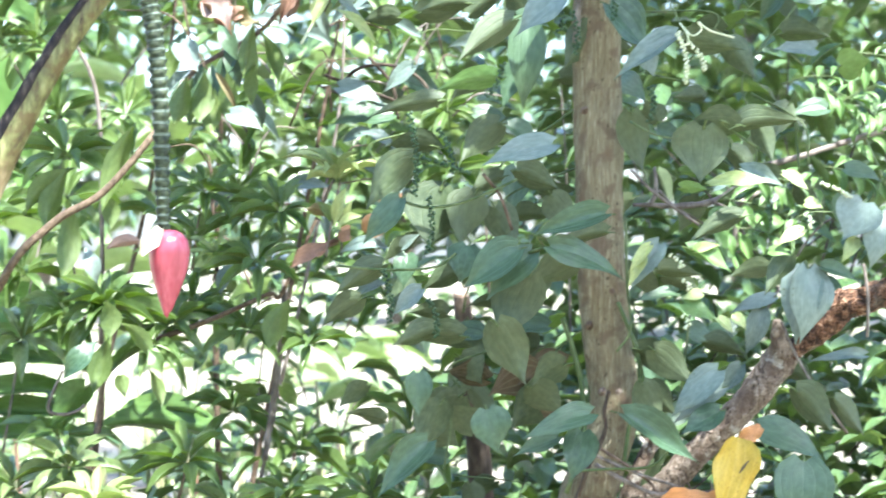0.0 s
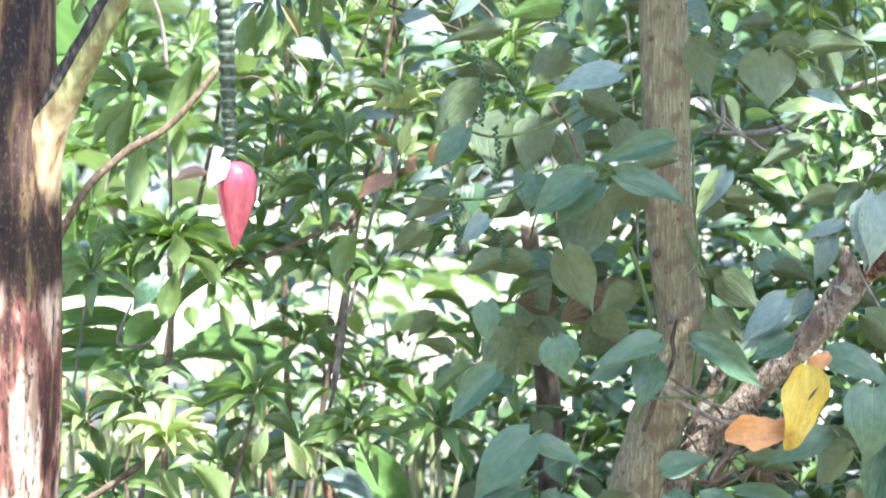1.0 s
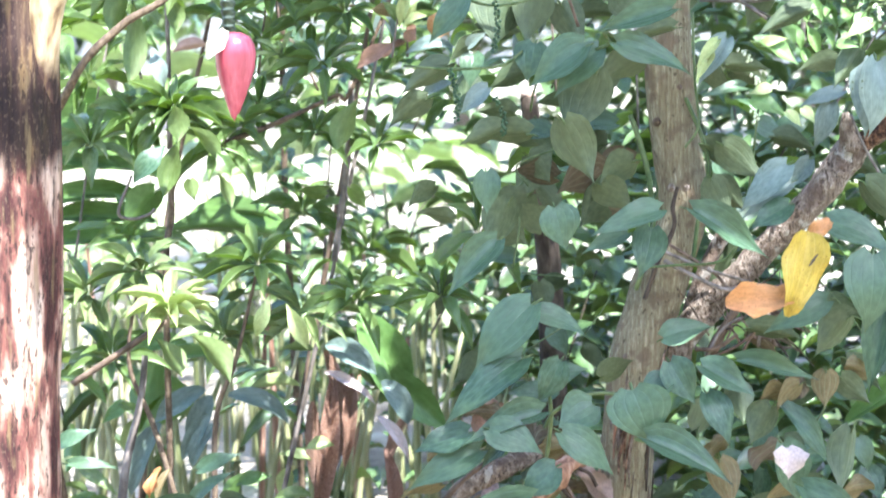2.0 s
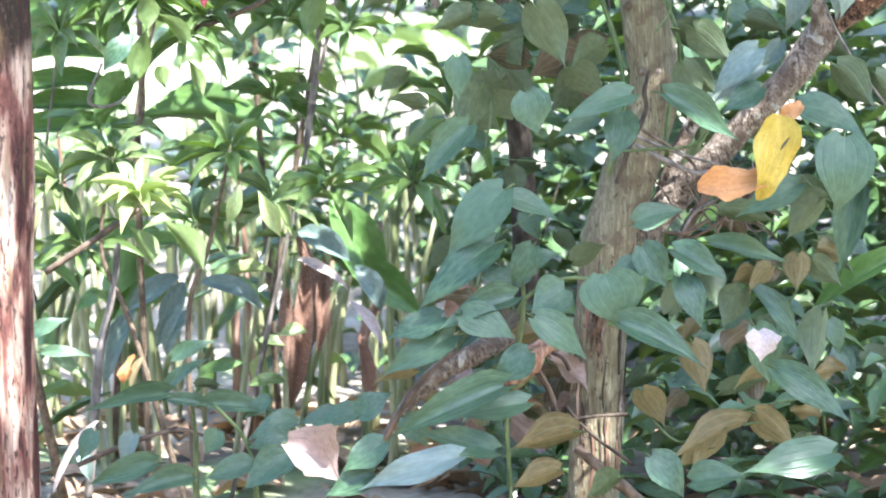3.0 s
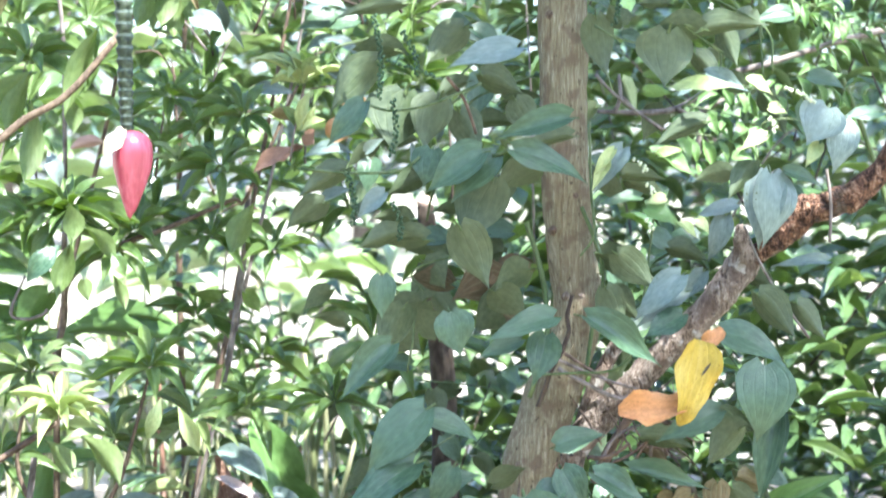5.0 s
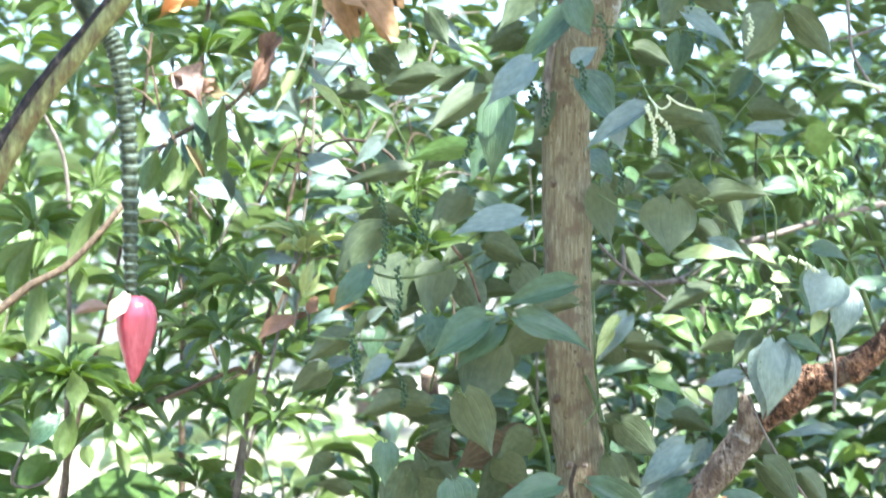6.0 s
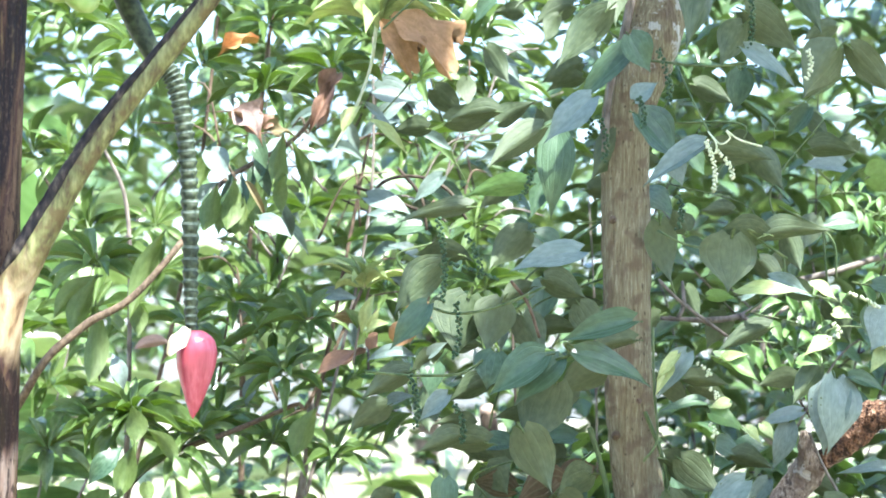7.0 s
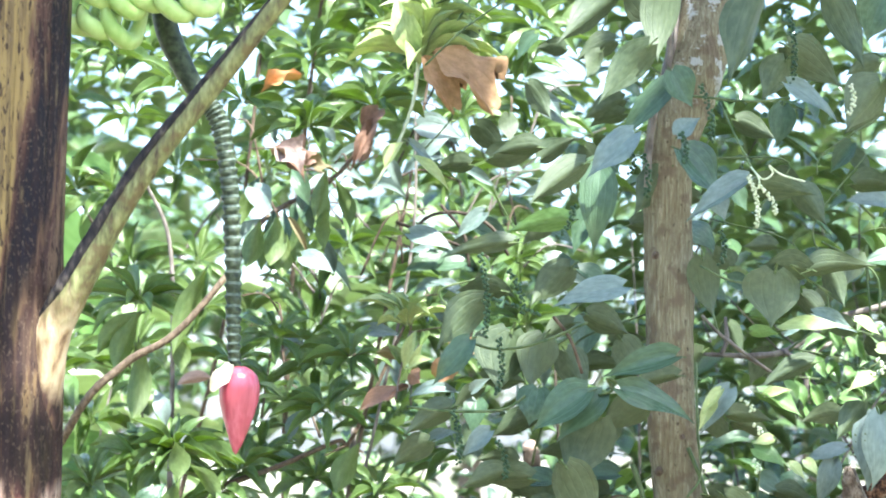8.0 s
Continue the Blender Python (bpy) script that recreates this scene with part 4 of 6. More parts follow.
# leaves under gaps in the crown, their pale skin adding to the sun
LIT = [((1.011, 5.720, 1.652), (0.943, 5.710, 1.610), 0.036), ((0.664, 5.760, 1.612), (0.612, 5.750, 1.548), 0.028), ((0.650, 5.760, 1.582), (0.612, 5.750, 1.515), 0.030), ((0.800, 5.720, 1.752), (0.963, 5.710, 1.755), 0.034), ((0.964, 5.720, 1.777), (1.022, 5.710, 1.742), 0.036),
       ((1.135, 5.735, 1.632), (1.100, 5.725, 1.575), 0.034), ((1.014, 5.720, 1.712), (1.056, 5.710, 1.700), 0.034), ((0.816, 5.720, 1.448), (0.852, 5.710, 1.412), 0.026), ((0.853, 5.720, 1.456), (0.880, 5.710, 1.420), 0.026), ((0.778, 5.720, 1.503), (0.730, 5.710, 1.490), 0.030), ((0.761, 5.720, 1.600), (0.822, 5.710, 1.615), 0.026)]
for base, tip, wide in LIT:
    leaf(vine, base, tip, wide, "t", "young", "pepper", 0, "leaf coloured pale for the sun on it")
leaf(vine, (0.761, 5.720, 1.607), (0.846, 5.710, 1.552), 0.050, "t", "blade")
leaf(vine, (0.737, 5.720, 1.480), (0.807, 5.710, 1.437), 0.045, "t", "blade")
leaf(vine, (0.726, 5.720, 1.747), (0.792, 5.710, 1.740), 0.032, "u", "blade")
leaf(vine, (0.933, 5.720, 1.602), (0.980, 5.710, 1.592), 0.030, "t", "blade")
for top, low in (((0.700, 5.700, 1.592), (0.726, 5.700, 1.561)), ((0.730, 5.700, 1.535), (0.741, 5.700, 1.510)), ((0.731, 5.700, 1.455), (0.735, 5.700, 1.421)), ((1.045, 5.700, 1.758), (1.112, 5.700, 1.725)), ((1.011, 5.700, 1.689), (1.015, 5.700, 1.652))):
    spike(vine, top, low, 0.0045, BEAD_PALE)
leaf(vine, (0.750, 5.750, 1.608), (0.852, 5.751, 1.553), 0.039, "u", "blade")
leaf(vine, (0.936, 5.750, 1.564), (0.844, 5.750, 1.540), 0.054, "u")
leaf(vine, (0.688, 5.800, 1.558), (0.794, 5.803, 1.544), 0.050, "u")
leaf(vine, (0.738, 5.750, 1.486), (0.826, 5.738, 1.433), 0.034, "u", "blade")
leaf(vine, (0.684, 5.850, 1.370), (0.775, 5.832, 1.288), 0.082, "u")
leaf(vine, (0.658, 5.850, 1.291), (0.704, 5.842, 1.192), 0.071, "u")
leaf(vine, (0.837, 5.800, 1.283), (0.721, 5.805, 1.195), 0.044, "t", "pale")
leaf(vine, (1.101, 5.800, 1.261), (1.173, 5.801, 1.174), 0.057, "u")
leaf(vine, (1.199, 5.950, 1.356), (1.057, 5.931, 1.339), 0.032, "t", "pale")
leaf(vine, (1.009, 6.300, 1.457), (0.967, 6.313, 1.335), 0.057, "t", "pale")
leaf(vine, (0.957, 6.300, 1.315), (0.901, 6.299, 1.236), 0.048, "t", "pale")
leaf(vine, (1.038, 6.300, 1.486), (0.923, 6.296, 1.442), 0.043, "t", "pale")
leaf(vine, (1.294, 5.800, 1.708), (1.186, 5.775, 1.689), 0.047, "t")
leaf(vine, (1.336, 5.850, 1.590), (1.276, 5.847, 1.576), 0.079, "u")
leaf(vine, (1.107, 5.800, 2.034), (1.178, 5.789, 2.047), 0.091, "u", "blade")
leaf(vine, (0.131, 5.950, 2.160), (0.265, 5.950, 2.183), 0.070, "u")
leaf(vine, (0.252, 5.950, 2.160), (0.337, 5.942, 2.212), 0.056, "u")
leaf(vine, (0.344, 5.900, 1.892), (0.421, 5.905, 1.843), 0.058, "t")
leaf(vine, (-0.047, 6.600, 2.312), (0.076, 6.599, 2.281), 0.077, "t", "pale")
leaf(vine, (0.073, 6.500, 2.188), (0.168, 6.505, 2.140), 0.032, "t", "pale")
leaf(vine, (0.242, 6.400, 2.370), (0.340, 6.388, 2.351), 0.026, "t", "pale")
leaf(vine, (0.257, 6.400, 2.336), (0.348, 6.399, 2.286), 0.023, "t", "pale")
leaf(vine, (-0.063, 6.100, 2.209), (0.023, 6.103, 2.118), 0.019, "t", "pale")
leaf(vine, (0.078, 6.500, 1.950), (-0.039, 6.507, 1.926), 0.073, "t")
leaf(vine, (0.019, 6.500, 1.964), (-0.082, 6.487, 1.917), 0.053, "t")
leaf(vine, (0.502, 5.900, 1.576), (0.397, 5.908, 1.507), 0.093, "u")
leaf(vine, (0.383, 5.900, 1.507), (0.319, 5.907, 1.426), 0.080, "u")
leaf(vine, (1.064, 5.800, 2.337), (1.172, 5.801, 2.220), 0.078, "u")
leaf(vine, (0.349, 6.100, 1.444), (0.475, 6.114, 1.459), 0.016, "t", "pale")
more = random.Random(55)
vine_back = thing("pepper_vine", (0.75, 6.45, 0.0), "pepper vine with dull olive leaves behind the tree trunk", "vine")
tube("stem", [(0.52, 6.45, 0.0), (0.545, 6.25, 0.9), (0.61, 6.25, 1.8), (0.62, 6.3, 2.7)], [0.006, 0.005, 0.004, 0.003], GREEN_STEM, vine_back, 7, 6, 0.2)
tube("stem", [(0.36, 7.28, 0.0), (0.345, 7.26, 0.8), (0.29, 7.2, 1.4), (0.40, 6.6, 1.75)], [0.006, 0.005, 0.004, 0.003], GREEN_STEM, vine_back, 7, 6, 0.2)
for i in range(140):
    x = more.uniform(0.06, 0.50) if i % 2 else more.uniform(0.64, 1.25)
    at = Vector((x, more.uniform(6.12, 6.7), more.uniform(0.3, 2.6)))
    if 0.62 < x < 1.05 and 1.58 < at.z < 1.86:
        at.y += 0.5
    a = more.uniform(math.pi * 0.95, math.pi * 2.05)
    d = Vector((math.cos(a), more.uniform(-0.4, 0.3), math.sin(a) * 0.8)).normalized()
    ln = more.uniform(0.08, 0.13)
    leaf(vine_back, at, at + d * ln, ln * more.uniform(0.48, 0.66), "u" if more.random() < 0.6 else "t", "pale" if more.random() < 0.04 else "pepper")

# stems, runners and tangled twigs on the trunk
def stem(plant, pts, r, mat=None, uneven=0.1):
    return tube("stem", pts, [r] * len(pts), mat or GREEN_STEM, plant, 6, 6, uneven)


stem(vine, [(0.479, 5.950, 1.439), (0.503, 5.940, 1.366), (0.523, 5.930, 1.279), (0.528, 5.920, 1.159), (0.490, 5.930, 1.025)], 0.0066)
stem(vine, [(0.608, 5.930, 1.479), (0.645, 5.920, 1.386), (0.661, 5.920, 1.306), (0.640, 5.920, 1.213), (0.622, 5.920, 1.079)], 0.0053)
stem(vine, [(0.586, 5.905, 1.270), (0.575, 5.900, 1.222), (0.578, 5.898, 1.180), (0.560, 5.900, 1.134), (0.536, 5.895, 1.088), (0.524, 5.900, 1.050), (0.508, 5.905, 1.005)], 0.0062, DARK_BARK, 0.45)
stem(vine, [(0.543, 5.860, 1.124), (0.640, 5.840, 1.083), (0.723, 5.820, 1.058), (0.802, 5.820, 1.034)], 0.0040, GREY_TWIG, 0.3)
stem(vine, [(0.550, 5.860, 1.100), (0.614, 5.840, 1.066), (0.691, 5.820, 1.034), (0.743, 5.820, 1.050)], 0.0053, GREY_TWIG, 0.3)
stem(vine, [(0.563, 5.860, 1.137), (0.666, 5.840, 1.070), (0.704, 5.820, 1.021)], 0.0040, TWIG, 0.3)
stem(vine, [(0.497, 5.860, 1.084), (0.587, 5.840, 1.091), (0.677, 5.820, 1.100), (0.727, 5.800, 1.148)], 0.0033)
stem(vine, [(0.642, 5.850, 0.859), (0.679, 5.830, 0.935), (0.724, 5.820, 0.969)], 0.0040, GREY_TWIG, 0.3)
stem(vine, [(0.662, 5.850, 0.873), (0.719, 5.830, 0.902), (0.783, 5.820, 0.955)], 0.0040, TWIG, 0.3)
stem(vine, [(0.622, 5.850, 0.893), (0.666, 5.830, 0.895), (0.717, 5.820, 0.929)], 0.0053, TWIG, 0.4)
stem(vine, [(0.610, 6.050, 0.795), (0.629, 6.050, 0.946), (0.668, 6.030, 1.070), (0.727, 6.020, 1.180)], 0.0189, LIMB_BARK, 0.2)
stem(vine, [(0.508, 5.980, 2.111), (0.524, 5.970, 2.245), (0.553, 5.980, 2.383), (0.572, 6.000, 2.524), (0.587, 6.050, 2.726)], 0.0121, GREY_TWIG, 0.2)
stem(vine, [(0.653, 5.950, 0.821), (0.691, 5.930, 0.917), (0.747, 5.900, 1.014)], 0.0133, TWIG, 0.5)
tube("fallen_branch", [(-0.121, 5.740, 0.331), (-0.055, 5.750, 0.422), (0.012, 5.760, 0.519), (0.085, 5.780, 0.581), (0.172, 5.820, 0.620), (0.255, 5.880, 0.647)], [0.007, 0.010, 0.017, 0.024, 0.026, 0.020], LIMB_BARK, vine, 12, 7, 0.35, "dead branch with torn bark caught in the vine", grain=26)
stem(vine, [(-0.081, 5.710, 0.383), (0.006, 5.710, 0.532), (0.078, 5.720, 0.611), (0.157, 5.740, 0.666)], 0.0060, TWIG, 0.4)
tube("bark_piece", [(0.177, 5.770, 0.545), (0.239, 5.760, 0.570), (0.289, 5.760, 0.608), (0.357, 5.800, 0.650)], [0.012, 0.026, 0.030, 0.018], DRY_SHEATH, vine, 10, 7, 0.45, "torn orange-brown bark piece", grain=34)
for base, mid, tip in (((0.296, 5.780, 0.587), (0.335, 5.780, 0.531), (0.348, 5.780, 0.450)), ((0.343, 5.780, 0.624), (0.369, 5.780, 0.610), (0.385, 5.780, 0.581)), ((0.381, 5.880, 0.479), (0.440, 5.860, 0.413), (0.541, 5.860, 0.337)), ((0.374, 5.870, 0.440), (0.434, 5.860, 0.454), (0.528, 5.870, 0.458))):
    stem(vine, [base, mid, tip], 0.0045, DARK_BARK if base[0] < 0.4 else TWIG, 0.35)
stem(vine, [(0.290, 5.800, 0.609), (0.328, 5.780, 0.559), (0.352, 5.780, 0.491), (0.349, 5.800, 0.434)], 0.0052, TWIG, 0.3)
stem(vine, [(0.407, 5.880, 0.377), (0.466, 5.860, 0.325), (0.533, 5.860, 0.269), (0.587, 5.860, 0.213)], 0.0130, TWIG, 0.3)
stem(vine, [(0.264, 5.750, 0.882), (0.278, 5.750, 0.750), (0.262, 5.760, 0.616), (0.238, 5.780, 0.466), (0.247, 5.800, 0.260)], 0.0052)
stem(vine, [(0.444, 5.720, 0.804), (0.366, 5.720, 0.805), (0.287, 5.720, 0.767), (0.261, 5.720, 0.728)], 0.0046)
stem(vine, [(0.520, 5.700, 0.727), (0.583, 5.680, 0.677), (0.466, 5.680, 0.705)], 0.0033)
stem(vine, [(0.560, 5.850, 0.475), (0.650, 5.820, 0.398), (0.754, 5.800, 0.468), (0.954, 5.800, 0.505)], 0.0033)
stem(vine, [(0.086, 5.800, 1.713), (0.151, 5.780, 1.696), (0.241, 5.780, 1.711), (0.359, 5.800, 1.763)], 0.0033)
stem(vine, [(-0.055, 5.800, 1.560), (0.049, 5.780, 1.552), (0.166, 5.780, 1.558), (0.218, 5.800, 1.591)], 0.0033)
stem(vine, [(0.624, 5.850, 1.902), (0.684, 5.800, 1.868), (0.760, 5.780, 1.859), (0.854, 5.800, 1.878)], 0.0026)
stem(vine, [(0.604, 5.900, 2.309), (0.732, 5.800, 2.285), (0.824, 5.800, 2.295)], 0.0033)
stem(vine, [(0.660, 5.800, 2.281), (0.681, 5.700, 2.198), (0.716, 5.640, 2.109)], 0.0020)
stem(vine, [(0.713, 5.640, 2.114), (0.729, 5.620, 2.084), (0.724, 5.620, 2.062), (0.704, 5.620, 2.084)], 0.0022, BEAD_PALE)
stem(vine, [(0.716, 5.640, 2.109), (0.740, 5.630, 2.085), (0.761, 5.630, 2.099), (0.753, 5.630, 2.116), (0.782, 5.630, 2.096), (0.838, 5.660, 2.085)], 0.0022, BEAD_PALE)
stem(vine, [(0.861, 5.760, 1.889), (0.822, 5.760, 1.901), (0.877, 5.780, 1.864), (0.920, 5.800, 1.840)], 0.0033)
stem(vine, [(0.382, 5.720, 1.594), (0.413, 5.700, 1.607), (0.398, 5.680, 1.630), (0.430, 5.680, 1.620)], 0.0039)
stem(vine, [(0.280, 5.800, 1.775), (0.321, 5.820, 1.724), (0.351, 5.850, 1.647)], 0.0039, TWIG)
stem(vine, [(0.559, 5.950, 2.543), (0.552, 5.930, 2.404), (0.514, 5.930, 2.241), (0.503, 5.930, 2.092)], 0.0080, GREY_TWIG, 0.2)
stem(vine, [(0.603, 5.900, 1.362), (0.635, 5.900, 1.415), (0.629, 5.920, 1.520), (0.625, 5.940, 1.680)], 0.0033)
stem(vine, [(1.217, 5.900, 2.408), (1.229, 5.900, 2.273), (1.260, 5.900, 2.206), (1.301, 5.900, 2.160)], 0.0039, GREY_TWIG)
stem(vine, [(1.178, 5.900, 2.285), (1.232, 5.900, 2.297), (1.326, 5.900, 2.329)], 0.0033, GREY_TWIG)
stem(vine, [(1.169, 5.850, 2.202), (1.223, 5.850, 2.187), (1.290, 5.850, 2.168)], 0.0052, BEAD_PALE)
stem(vine, [(1.170, 5.820, 1.574), (1.177, 5.800, 1.495), (1.176, 5.800, 1.403)], 0.0039, GREY_TWIG)
stem(vine, [(0.979, 5.820, 1.439), (1.010, 5.800, 1.361), (1.064, 5.800, 1.271), (1.135, 5.820, 1.179)], 0.0033, GREY_TWIG)
stem(vine, [(0.638, 5.950, 1.793), (0.693, 5.950, 1.740), (0.802, 5.950, 1.662)], 0.0039, GREY_TWIG)
stem(vine, [(-0.070, 6.500, 2.006), (-0.012, 6.500, 2.066), (0.075, 6.500, 2.075), (0.149, 6.500, 2.040), (0.195, 6.500, 1.967)], 0.0044, DARK_BARK)
stem(vine, [(-0.100, 6.500, 2.049), (0.018, 6.500, 2.008), (0.106, 6.500, 1.980), (0.165, 6.500, 1.996)], 0.0044, DARK_BARK)
stem(vine, [(0.016, 6.500, 2.096), (0.076, 6.500, 2.024), (0.093, 6.500, 1.936)], 0.0044, DARK_BARK)
for i in range(40):
    x = more.uniform(-0.05, 0.5) if i % 2 else more.uniform(0.62, 1.2)
    z = more.uniform(0.4, 2.5)
    y = more.uniform(5.9, 6.4)
    stem(vine_back, [(x, y, z), (x + more.uniform(-0.1, 0.1), y, z + more.uniform(0.05, 0.15)), (x + more.uniform(-0.25, 0.25), y, z + more.uniform(0.1, 0.3))], more.uniform(0.0015, 0.003))

# ---- dead leaves caught in the vine ----
leaf(vine, (0.833, 5.500, 1.191), (0.784, 5.495, 1.004), 0.088, "t", "yellow", "waist", 0, "bright yellow dying leaf")
leaf(vine, (0.799, 5.500, 1.043), (0.651, 5.490, 1.029), 0.068, "t", "orange", "blunt", 0, "curled orange dry leaf")
leaf(vine, (0.886, 5.520, 1.212), (0.834, 5.510, 1.180), 0.032, "t", "orange", "blunt", 0, "curled orange dry leaf")
leaf(vine, (0.786, 5.500, 0.711), (0.789, 5.487, 0.642), 0.067, "t", "grey", "curl", 0, "bleached dead leaf caught on the vine")
leaf(vine, (-0.264, 5.500, 0.476), (-0.146, 5.509, 0.380), 0.104, "t", "mauve", "curl", 0, "curled brown dead leaf")
# dark strip laid on the yellow leaf to draw its dark slit
leaf(vine, (0.848, 5.450, 1.145), (0.827, 5.454, 1.115), 0.006, "t", "dull", "strap")


# ---- glossy shrub with whorled leaves ----
shrub = thing("shrub", (-0.75, 6.8, 0.0), "tall shrub with whorls of glossy green leaves on brown stems", "shrub")
tube("stem", [(-0.95, 6.9, 0.0), (-1.061, 6.500, 1.092), (-0.886, 6.220, 1.507), (-0.757, 6.200, 1.657), (-0.632, 6.200, 1.737), (-0.496, 6.250, 1.909), (-0.438, 6.500, 2.052), (-0.254, 6.600, 2.183), (-0.160, 6.600, 2.342)],
     [0.014, 0.011, 0.0105, 0.0100, 0.0098, 0.0088, 0.0070, 0.0060, 0.0055], SHRUB_STEM, shrub, 8, 6, 0.12)
tube("stem", [(-0.70, 6.75, 0.0), (-0.694, 6.600, 0.965), (-0.678, 6.600, 1.159), (-0.666, 6.600, 1.263), (-0.570, 6.600, 1.341), (-0.392, 6.600, 1.412), (-0.243, 6.600, 1.479), (-0.202, 6.600, 1.492), (-0.067, 6.600, 1.799)],
     [0.009, 0.009, 0.0098, 0.0090, 0.0080, 0.0070, 0.0060, 0.0052, 0.0044], SHRUB_STEM, shrub, 8, 6, 0.12)
tube("stem", [(-0.5, 6.9, 0.0), (-0.271, 6.900, 0.970), (-0.224, 6.900, 1.204), (-0.146, 6.900, 1.545), (-0.059, 6.900, 2.028), (-0.060, 6.900, 2.498)], [0.008, 0.006, 0.0062, 0.0047, 0.0047, 0.0031], GREY_TWIG, shrub, 7, 6, 0.1)
tube("stem", [(-0.699, 6.800, 1.337), (-0.700, 6.800, 1.672), (-0.717, 6.800, 2.008), (-0.790, 6.800, 2.176)], [0.0076, 0.0061, 0.0061, 0.0046], GREY_TWIG, shrub, 7, 6, 0.1)
tube("stem", [(-0.917, 6.400, 0.751), (-0.772, 6.400, 0.845), (-0.673, 6.400, 0.911)], [0.0086, 0.0086, 0.0072], TWIG, shrub, 7, 6, 0.1)
tube("stalk", [(-0.152, 6.150, 2.099), (-0.099, 6.150, 2.198), (-0.059, 6.150, 2.311), (-0.045, 6.150, 2.430)], [0.0034, 0.0041, 0.0041, 0.0055], BEAD_PALE, shrub, 7, 6, 0.05, "sunlit pale young shoot")


def whorl(plant, at, count, length, skin="shrub", lean=(0, -0.55, 1.0), low=-0.35, high=0.8, aspect=0.22):
    """A whorl of leaves at a shoot's end."""
    axis = Vector(lean).normalized()
    u = axis.cross(Vector((0.3, 1, 0.1))).normalized()
    w = axis.cross(u)
    turn = pick.uniform(0, 6)
    count, length = int(count * 1.45), length * 0.94
    for i in range(count):
        a = turn + i * 2.4 + pick.uniform(-0.25, 0.25)
        rise = low + (high - low) * (i / count) ** 1.3 + pick.uniform(-0.2, 0.2)
        d = (u * math.cos(a) + w * math.sin(a)) * math.cos(rise) + axis * math.sin(rise)
        ln = length * pick.uniform(0.75, 1.1) * (1 - 0.35 * (i / count) ** 2)
        ob = new("leaf", leaf_mesh("lance", SKINS[skin], pick.randrange(5)))
        ob.parent = plant
        ob.matrix_parent_inverse = plant.matrix_world.inverted()
        start = Vector(at) + d * 0.008
        ob.matrix_basis = leaf_frame(start, start + d * ln, ln * aspect * pick.uniform(0.9, 1.15), axis + Vector((0, -0.3, 0)))


whorl(shrub, (-0.328, 6.400, 2.285), 12, 0.16)
whorl(shrub, (-0.504, 6.500, 2.360), 11, 0.16)
whorl(shrub, (-0.160, 6.400, 2.340), 11, 0.16)
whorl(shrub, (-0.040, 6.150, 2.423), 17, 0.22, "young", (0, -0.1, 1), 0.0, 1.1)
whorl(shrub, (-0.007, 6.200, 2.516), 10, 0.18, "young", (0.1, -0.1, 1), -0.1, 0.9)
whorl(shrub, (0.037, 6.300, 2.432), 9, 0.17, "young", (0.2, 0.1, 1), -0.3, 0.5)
whorl(shrub, (-0.761, 6.500, 1.833), 11, 0.17)
whorl(shrub, (-0.646, 6.400, 1.450), 13, 0.17)
whorl(shrub, (-0.743, 6.500, 1.418), 12, 0.17)
whorl(shrub, (-0.546, 6.600, 1.349), 11, 0.16)
whorl(shrub, (-0.926, 6.900, 1.345), 10, 0.2, "mid")
whorl(shrub, (-0.300, 6.700, 1.385), 10, 0.16)
whorl(shrub, (-0.134, 6.700, 1.348), 10, 0.15)
whorl(shrub, (-0.465, 6.900, 1.431), 10, 0.16)
whorl(shrub, (-0.407, 6.600, 1.748), 11, 0.15)
whorl(shrub, (-0.381, 6.600, 1.585), 8, 0.10, "young")
whorl(shrub, (-0.064, 6.300, 1.773), 12, 0.14, "young", (0, -0.1, 1), 0.1, 1.1)
whorl(shrub, (-0.210, 6.500, 1.697), 11, 0.15)
whorl(shrub, (-0.306, 6.700, 1.677), 11, 0.15)
shrub_low = thing("shrub", (-0.55, 6.5, 0.0), "low shrub with pale sunlit whorls of leaves", "shrub")
tube("stem", [(-0.55, 6.5, 0.0), (-0.564, 6.500, 0.591), (-0.505, 6.500, 0.798), (-0.446, 6.500, 1.033)], [0.009, 0.008, 0.006, 0.004], SHRUB_STEM, shrub_low, 7, 6, 0.1)
tube("stem", [(-0.55, 6.5, 0.0), (-0.711, 6.500, 0.591), (-0.784, 6.500, 0.798), (-0.746, 6.500, 1.033)], [0.009, 0.008, 0.006, 0.004], SHRUB_STEM, shrub_low, 7, 6, 0.1)
tube("stem", [(-0.840, 6.500, 0.123), (-0.820, 6.500, 0.304), (-0.797, 6.500, 0.514), (-0.755, 6.500, 0.692), (-0.741, 6.500, 0.810)], [0.0117, 0.0132, 0.0117, 0.0102, 0.0088], GREY_TWIG, shrub_low, 8, 6, 0.15)
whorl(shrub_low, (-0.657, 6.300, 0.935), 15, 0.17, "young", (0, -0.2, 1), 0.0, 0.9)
whorl(shrub_low, (-0.186, 6.400, 0.961), 12, 0.17)
whorl(shrub_low, (0.030, 6.400, 0.969), 11, 0.16)
whorl(shrub_low, (-0.746, 6.500, 1.033), 11, 0.18, "mid")
whorl(shrub_low, (-0.445, 6.500, 1.048), 11, 0.17)
whorl(shrub_low, (-0.899, 6.600, 0.965), 10, 0.18, "mid")
whorl(shrub_low, (-0.339, 6.700, 0.896), 10, 0.17, "mid")
whorl(shrub_low, (-0.542, 6.600, 0.846), 10, 0.17, "mid")
